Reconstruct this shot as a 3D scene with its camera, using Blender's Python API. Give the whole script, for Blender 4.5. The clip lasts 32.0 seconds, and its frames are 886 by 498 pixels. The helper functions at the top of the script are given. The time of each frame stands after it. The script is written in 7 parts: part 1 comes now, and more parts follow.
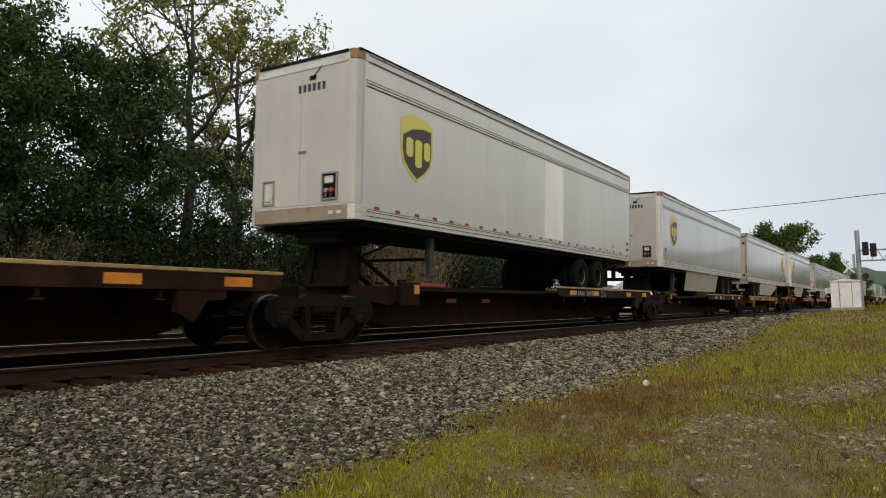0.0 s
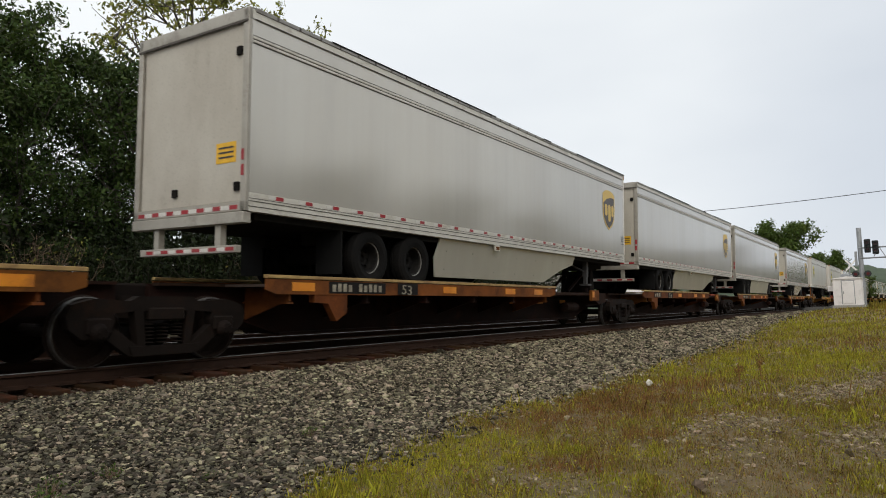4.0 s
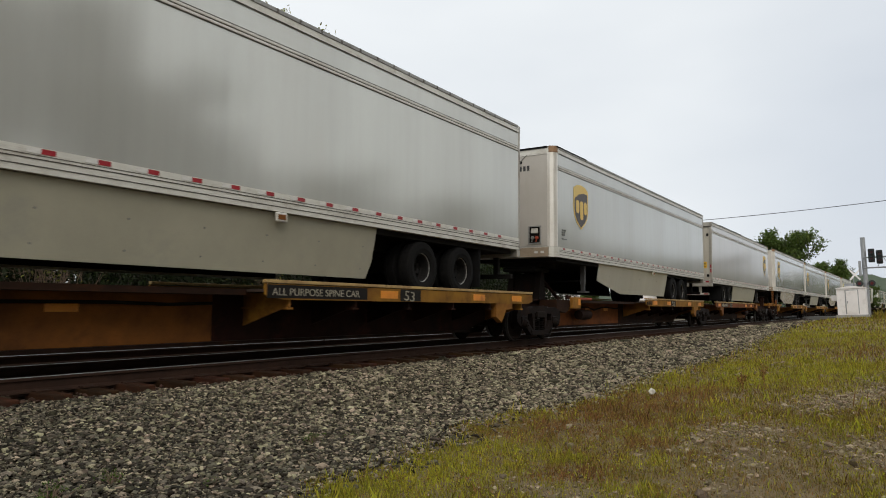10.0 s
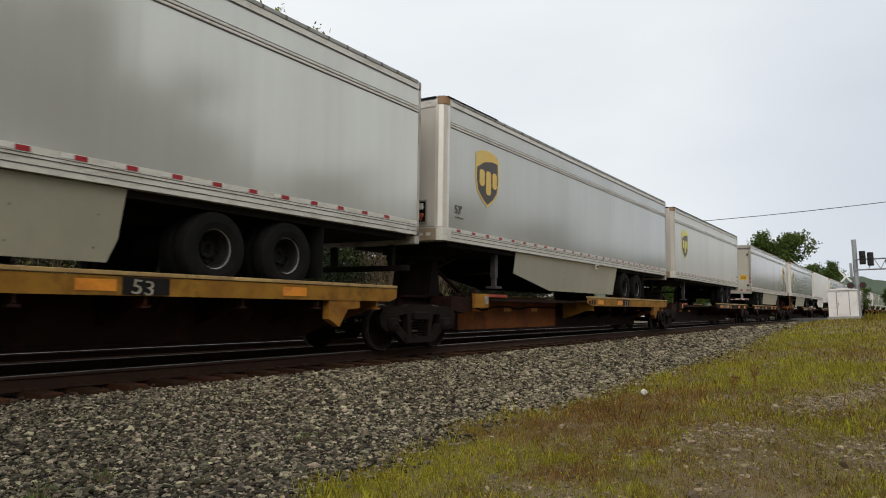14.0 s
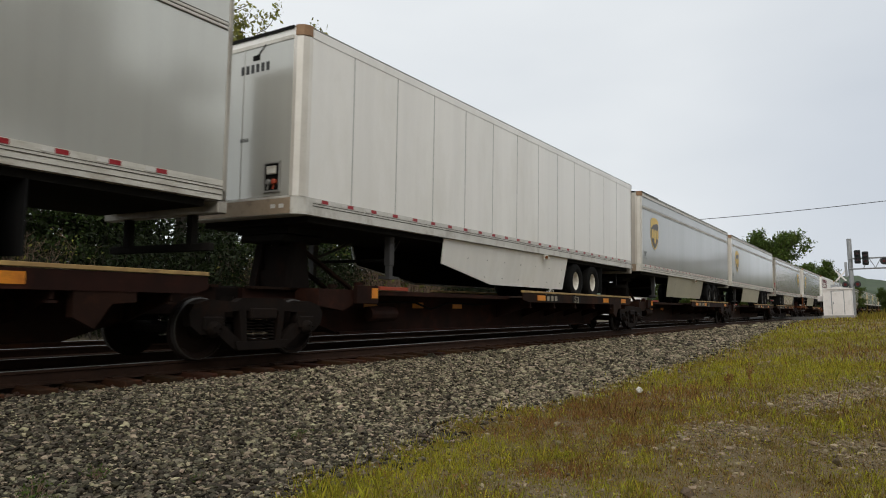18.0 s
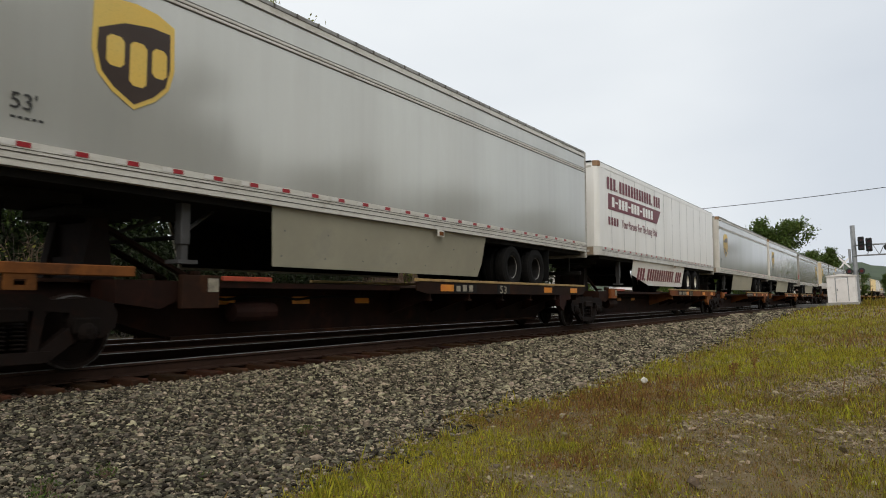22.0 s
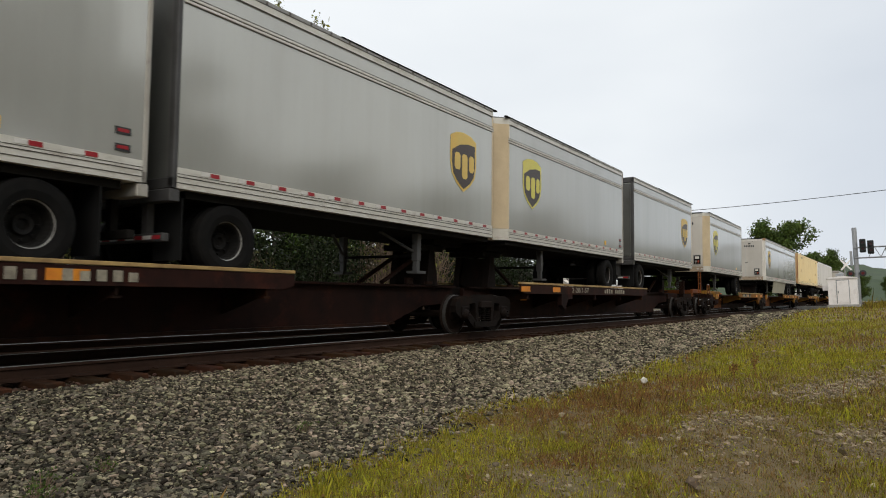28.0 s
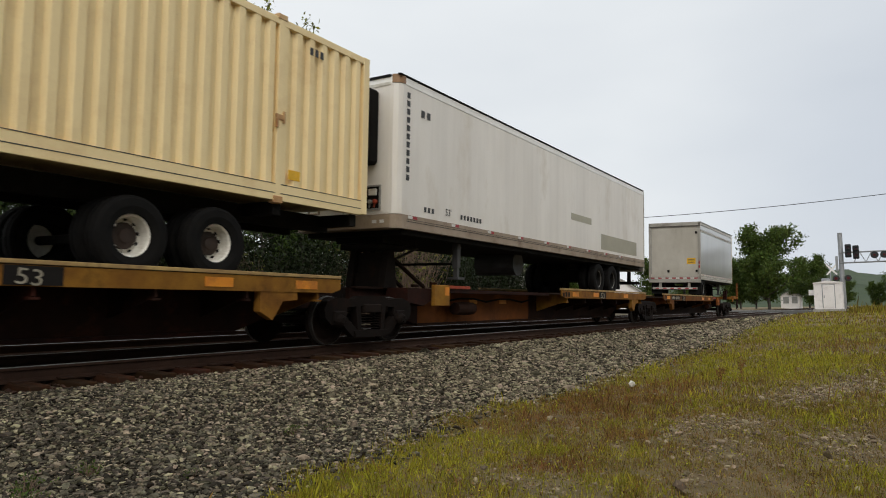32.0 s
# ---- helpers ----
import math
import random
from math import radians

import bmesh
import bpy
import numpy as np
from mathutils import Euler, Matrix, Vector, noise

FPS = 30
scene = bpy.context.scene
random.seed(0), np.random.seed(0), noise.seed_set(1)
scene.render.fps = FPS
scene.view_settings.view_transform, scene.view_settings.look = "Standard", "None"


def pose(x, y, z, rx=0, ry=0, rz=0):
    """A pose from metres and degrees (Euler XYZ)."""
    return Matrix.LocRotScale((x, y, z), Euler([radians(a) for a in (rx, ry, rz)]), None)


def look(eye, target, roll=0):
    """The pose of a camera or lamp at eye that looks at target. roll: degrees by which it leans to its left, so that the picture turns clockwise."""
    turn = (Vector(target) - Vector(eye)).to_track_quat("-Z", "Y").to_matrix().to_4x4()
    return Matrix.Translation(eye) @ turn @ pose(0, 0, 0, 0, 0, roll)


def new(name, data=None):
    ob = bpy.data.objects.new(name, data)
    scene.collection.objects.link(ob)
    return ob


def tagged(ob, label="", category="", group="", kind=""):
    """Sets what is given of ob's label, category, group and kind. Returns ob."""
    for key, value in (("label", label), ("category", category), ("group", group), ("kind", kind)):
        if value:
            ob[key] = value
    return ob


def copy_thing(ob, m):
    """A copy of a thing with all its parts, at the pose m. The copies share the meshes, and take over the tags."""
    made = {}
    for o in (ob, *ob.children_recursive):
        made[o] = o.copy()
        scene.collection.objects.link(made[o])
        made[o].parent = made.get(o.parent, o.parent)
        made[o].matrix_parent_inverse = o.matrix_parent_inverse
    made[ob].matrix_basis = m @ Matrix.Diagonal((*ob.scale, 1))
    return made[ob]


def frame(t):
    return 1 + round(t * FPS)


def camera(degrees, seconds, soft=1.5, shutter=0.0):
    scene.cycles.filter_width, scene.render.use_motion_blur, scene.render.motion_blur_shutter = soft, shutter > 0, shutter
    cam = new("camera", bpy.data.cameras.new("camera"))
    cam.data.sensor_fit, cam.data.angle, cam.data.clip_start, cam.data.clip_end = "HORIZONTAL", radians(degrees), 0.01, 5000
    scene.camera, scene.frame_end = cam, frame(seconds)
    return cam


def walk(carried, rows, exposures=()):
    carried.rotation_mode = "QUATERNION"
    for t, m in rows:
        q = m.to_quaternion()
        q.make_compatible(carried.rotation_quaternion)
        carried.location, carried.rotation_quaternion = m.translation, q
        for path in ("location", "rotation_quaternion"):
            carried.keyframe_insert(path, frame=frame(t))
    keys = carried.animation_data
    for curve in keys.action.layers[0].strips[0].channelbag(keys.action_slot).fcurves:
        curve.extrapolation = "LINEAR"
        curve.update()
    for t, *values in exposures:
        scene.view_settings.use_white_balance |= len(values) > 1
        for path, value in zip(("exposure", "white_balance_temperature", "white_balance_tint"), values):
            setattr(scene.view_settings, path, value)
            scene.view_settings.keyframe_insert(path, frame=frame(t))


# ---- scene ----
# The place: x runs along the track, y away across it, z up from the rail at x = 0.
EYE = (0.0, 0.0, 0.467)
TRACK_Y, CANT, BEND, GRADE = 8.853, 0.0344, -0.000252, 0.0031
SECONDS = 32.0
cam = camera(65.19, SECONDS, soft=1.0, shutter=0.05)
# seconds, bearing to the right of +y, pitch up, roll
TURNS = [
    (0, 57.25, 5.26, -0.88), (0.5, 57.21, 5.24, -0.75), (1, 57.26, 5.39, -0.98), (1.5, 57.07, 5.55, -0.74), (2, 57.35, 5.64, -1.08),
    (2.5, 57.26, 5.54, -1.00), (3, 57.52, 5.54, -1.24), (3.5, 57.08, 5.50, -1.26), (4, 57.13, 5.38, -1.42), (4.5, 57.20, 5.54, -1.40),
    (6.5, 56.76, 5.41, -1.20), (7, 56.18, 5.43, -1.29), (7.5, 56.45, 5.79, -1.35), (8, 56.36, 5.54, -1.18), (8.5, 56.67, 5.51, -1.30),
    (9, 56.72, 5.61, -1.17), (9.5, 56.92, 5.73, -1.06), (10, 56.90, 5.96, -1.04), (10.5, 57.00, 5.99, -1.17), (11, 56.88, 6.11, -1.09),
    (11.5, 56.70, 6.25, -0.95), (12, 57.01, 5.96, -0.85), (12.5, 57.21, 6.06, -1.11), (13, 57.28, 5.99, -1.11), (13.5, 57.40, 5.74, -0.96),
    (14, 57.44, 5.95, -0.80), (14.5, 57.47, 5.81, -0.93), (16.5, 57.67, 6.06, -0.79), (17, 57.87, 5.77, -0.74), (17.5, 57.74, 5.74, -0.65),
    (18, 57.74, 5.72, -0.56), (18.5, 57.64, 5.74, -0.50), (19, 57.77, 5.63, -0.43), (19.5, 57.73, 5.73, -0.41), (20, 57.82, 5.61, -0.65),
    (20.5, 57.61, 5.50, -1.09), (21, 57.47, 5.53, -1.93), (21.5, 57.68, 5.47, -1.61), (22, 57.51, 5.22, -1.55), (22.5, 57.64, 5.27, -1.37),
    (23, 57.36, 5.19, -1.36), (23.5, 57.28, 4.94, -1.29), (24, 57.31, 4.85, -1.08), (24.5, 57.17, 4.64, -0.86), (25, 57.05, 4.32, -0.83),
    (25.5, 57.65, 4.41, -0.89), (26, 57.64, 4.57, -0.79), (26.5, 57.58, 4.73, -0.89), (28.5, 57.33, 5.12, -0.96), (29, 57.23, 5.16, -1.04),
    (29.5, 57.21, 5.19, -1.08), (30, 57.24, 5.00, -0.89), (30.5, 57.27, 5.09, -1.03), (31, 57.59, 5.18, -0.91), (31.5, 57.88, 5.29, -0.89),
    (32, 58.31, 5.30, -0.76),
]

# the picture's brightness drifts a little as bright and dark trailers pass
EXPOSURES = [(0, -0.04), (1, -0.04), (2, 0.0), (3, 0.04), (4, 0.03), (7, 0.04), (8, 0.0), (10, 0.0), (14, 0.0), (17, -0.07), (18, -0.1), (19, -0.3), (19.6, -0.12), (20, -0.04), (21, 0.0), (22, 0.0),
             (23, -0.07), (24, -0.05), (25, 0.04), (26, 0.05), (29, 0.05), (30, 0.02), (31, 0.05), (32, -0.08)]


def aim(bearing, pitch, roll):
    b, p = radians(bearing), radians(pitch)
    way = Vector((math.sin(b) * math.cos(p), math.cos(b) * math.cos(p), math.sin(p)))
    return look(EYE, Vector(EYE) + way, roll)


walk(cam, [(t, aim(b, p, r)) for t, b, p, r in TURNS], exposures=EXPOSURES)

# ---- light ----
world = bpy.data.worlds.new("overcast_sky")
scene.world = world
world.use_nodes = True
wn, wl = world.node_tree.nodes, world.node_tree.links
wn.clear()
w_out, w_bg, w_sky = wn.new("ShaderNodeOutputWorld"), wn.new("ShaderNodeBackground"), wn.new("ShaderNodeTexSky")
w_sky.sky_type, w_sky.sun_disc = "NISHITA", False
w_sky.sun_elevation, w_sky.sun_rotation, w_sky.dust_density = radians(48), radians(215), 4.0
w_mix, w_cloud, w_map, w_tex, w_ramp = (wn.new(k) for k in ("ShaderNodeMixRGB", "ShaderNodeTexNoise", "ShaderNodeMapping", "ShaderNodeTexCoord", "ShaderNodeValToRGB"))
w_map.inputs["Scale"].default_value = (1.0, 1.0, 2.5)
w_cloud.inputs["Scale"].default_value, w_cloud.inputs["Detail"].default_value = 1.6, 4.0
w_ramp.color_ramp.elements[0].position, w_ramp.color_ramp.elements[0].color = 0.3, (8.45, 8.85, 9.2, 1)
w_ramp.color_ramp.elements[1].position, w_ramp.color_ramp.elements[1].color = 0.75, (10.1, 10.4, 10.5, 1)
wl.new(w_tex.outputs["Generated"], w_map.inputs["Vector"])
wl.new(w_map.outputs["Vector"], w_cloud.inputs["Vector"])
wl.new(w_cloud.outputs["Fac"], w_ramp.inputs["Fac"])
w_dot, w_fall, w_dim = wn.new("ShaderNodeVectorMath"), wn.new("ShaderNodeMapRange"), wn.new("ShaderNodeMixRGB")
w_dot.operation, w_fall.interpolation_type, w_dim.blend_type = "DOT_PRODUCT", "SMOOTHSTEP", "MULTIPLY"
w_dot.inputs[1].default_value = (0.985, -0.17, 0.0)      # the cloud is thicker and bluer low down along the line
w_fall.inputs["From Min"].default_value, w_fall.inputs["From Max"].default_value = 0.86, 1.0
w_dim.inputs["Color2"].default_value = (0.70, 0.73, 0.79, 1)
wl.new(w_tex.outputs["Generated"], w_dot.inputs[0])
wl.new(w_dot.outputs["Value"], w_fall.inputs["Value"])
wl.new(w_fall.outputs["Result"], w_dim.inputs["Fac"])
wl.new(w_ramp.outputs["Color"], w_dim.inputs["Color1"])
w_mix.inputs["Fac"].default_value = 0.92
wl.new(w_sky.outputs["Color"], w_mix.inputs["Color1"])
wl.new(w_dim.outputs["Color"], w_mix.inputs["Color2"])
wl.new(w_mix.outputs["Color"], w_bg.inputs["Color"])
w_bg.inputs["Strength"].default_value = 0.1
wl.new(w_bg.outputs["Background"], w_out.inputs["Surface"])

sun = new("sun", bpy.data.lights.new("sun", "SUN"))
sun.data.energy, sun.data.angle, sun.data.color = 1.15, radians(40), (1.0, 0.93, 0.82)
sun.matrix_world = look((-50, -32, 48), (0, 0, 0))


# ---- materials ----
def material(name, colour, rough=0.6, metal=0.0, second=None, scale=6.0, amount=0.5, fine=60.0, bump=0.2, stain=None, stain_scale=1.2,
             island=0.0, spread=0.0, stretch=(1, 1, 1), spec=0.5, leafy=0.0, wave=0.0, skew=1.0, sheets=0.0, grit=1.0):
    """A surface: two tones mixed by a coarse noise, fine grain, stains of their own shape, relief; random tone per piece or per island."""
    m = bpy.data.materials.new(name)
    m.use_nodes = True
    n, l = m.node_tree.nodes, m.node_tree.links
    p = n["Principled BSDF"]
    p.inputs["Roughness"].default_value, p.inputs["Metallic"].default_value = rough, metal
    p.inputs["Specular IOR Level"].default_value = spec
    tc, mp = n.new("ShaderNodeTexCoord"), n.new("ShaderNodeMapping")
    mp.inputs["Scale"].default_value = stretch
    l.new(tc.outputs["Object"], mp.inputs["Vector"])

    def noise_of(s, detail=5.0, rough_=0.6):
        t = n.new("ShaderNodeTexNoise")
        t.inputs["Scale"].default_value, t.inputs["Detail"].default_value, t.inputs["Roughness"].default_value = s, detail, rough_
        l.new(mp.outputs["Vector"], t.inputs["Vector"])
        return t

    def mixed(a, b, fac, blend="MIX"):
        x = n.new("ShaderNodeMixRGB")
        x.blend_type = blend
        for key, val in (("Fac", fac), ("Color1", a), ("Color2", b)):
            if isinstance(val, bpy.types.NodeSocket):
                l.new(val, x.inputs[key])
            else:
                x.inputs[key].default_value = val if key == "Fac" else (*val, 1)
        return x.outputs["Color"]

    def ramp(sock, lo, hi):
        r = n.new("ShaderNodeMapRange")
        r.inputs["From Min"].default_value, r.inputs["From Max"].default_value = lo, hi
        l.new(sock, r.inputs["Value"])
        return r.outputs["Result"]

    second = second or tuple(c * 0.72 for c in colour)
    col = mixed(colour, second, ramp(noise_of(scale).outputs["Fac"], 0.5 - 0.3 * amount, 0.5 + 0.5 / max(amount, 0.05) * 0.3))
    grain = noise_of(fine, 3.0)
    g = 1.0 - 0.45 * grit
    col = mixed(col, (g, g, g), ramp(grain.outputs["Fac"], 0.55, 0.95), "MULTIPLY")
    if sheets:      # upright bands, as sheet metal is painted, washed and streaked
        for freq, k in ((0.9, 1.0), (4.5, 0.6)):
            vm, vt = n.new("ShaderNodeMapping"), n.new("ShaderNodeTexNoise")
            vm.inputs["Scale"].default_value = (1, 1, 0.05)
            vt.inputs["Scale"].default_value, vt.inputs["Detail"].default_value = freq, 3.0
            l.new(tc.outputs["Object"], vm.inputs["Vector"])
            l.new(vm.outputs["Vector"], vt.inputs["Vector"])
            q = 1.0 - sheets * k
            col = mixed(col, (q, q, q), ramp(vt.outputs["Fac"], 0.42, 0.62), "MULTIPLY")
    if stain:
        col = mixed(col, stain, ramp(noise_of(stain_scale, 8.0, 0.7).outputs["Fac"], 0.53, 0.72))
    if island or spread:
        rnd = n.new("ShaderNodeNewGeometry").outputs["Random Per Island"] if island else n.new("ShaderNodeObjectInfo").outputs["Random"]
        k = island or spread
        hsv = n.new("ShaderNodeHueSaturation")
        l.new(col, hsv.inputs["Color"])
        v = n.new("ShaderNodeMapRange")
        v.inputs["To Min"].default_value, v.inputs["To Max"].default_value = 1 - k, 1 + k
        pw = n.new("ShaderNodeMath")
        pw.operation = "POWER"
        pw.inputs[1].default_value = skew
        l.new(rnd, pw.inputs[0])
        l.new(pw.outputs[0], v.inputs["Value"])
        l.new(v.outputs["Result"], hsv.inputs["Value"])
        h = n.new("ShaderNodeMapRange")
        h.inputs["To Min"].default_value, h.inputs["To Max"].default_value = 0.5 - 0.04 * k, 0.5 + 0.04 * k
        sn = n.new("ShaderNodeMath")
        sn.operation = "FRACT"
        mu = n.new("ShaderNodeMath")
        mu.operation = "MULTIPLY"
        mu.inputs[1].default_value = 7.31
        l.new(rnd, mu.inputs[0])
        l.new(mu.outputs[0], sn.inputs[0])
        l.new(sn.outputs[0], h.inputs["Value"])
        l.new(h.outputs["Result"], hsv.inputs["Hue"])
        col = hsv.outputs["Color"]
    l.new(col, p.inputs["Base Color"])
    if leafy:
        tr, mx = n.new("ShaderNodeBsdfTranslucent"), n.new("ShaderNodeMixShader")
        l.new(col, tr.inputs["Color"])
        mx.inputs["Fac"].default_value = leafy
        l.new(p.outputs["BSDF"], mx.inputs[1])
        l.new(tr.outputs["BSDF"], mx.inputs[2])
        l.new(mx.outputs["Shader"], n["Material Output"].inputs["Surface"])
    if wave:
        wm, wt, wb = n.new("ShaderNodeMapping"), n.new("ShaderNodeTexNoise"), n.new("ShaderNodeBump")
        wm.inputs["Scale"].default_value = (1, 1, 0.1)
        wt.inputs["Scale"].default_value, wt.inputs["Detail"].default_value = 3.2, 2.5
        wb.inputs["Strength"].default_value, wb.inputs["Distance"].default_value = wave, 0.02
        l.new(tc.outputs["Object"], wm.inputs["Vector"])
        l.new(wm.outputs["Vector"], wt.inputs["Vector"])
        l.new(wt.outputs["Fac"], wb.inputs["Height"])
        l.new(wb.outputs["Normal"], p.inputs["Normal"])
    elif bump:
        b = n.new("ShaderNodeBump")
        b.inputs["Strength"].default_value, b.inputs["Distance"].default_value = bump, 0.01
        l.new(grain.outputs["Fac"], b.inputs["Height"])
        l.new(b.outputs["Normal"], p.inputs["Normal"])
    return m


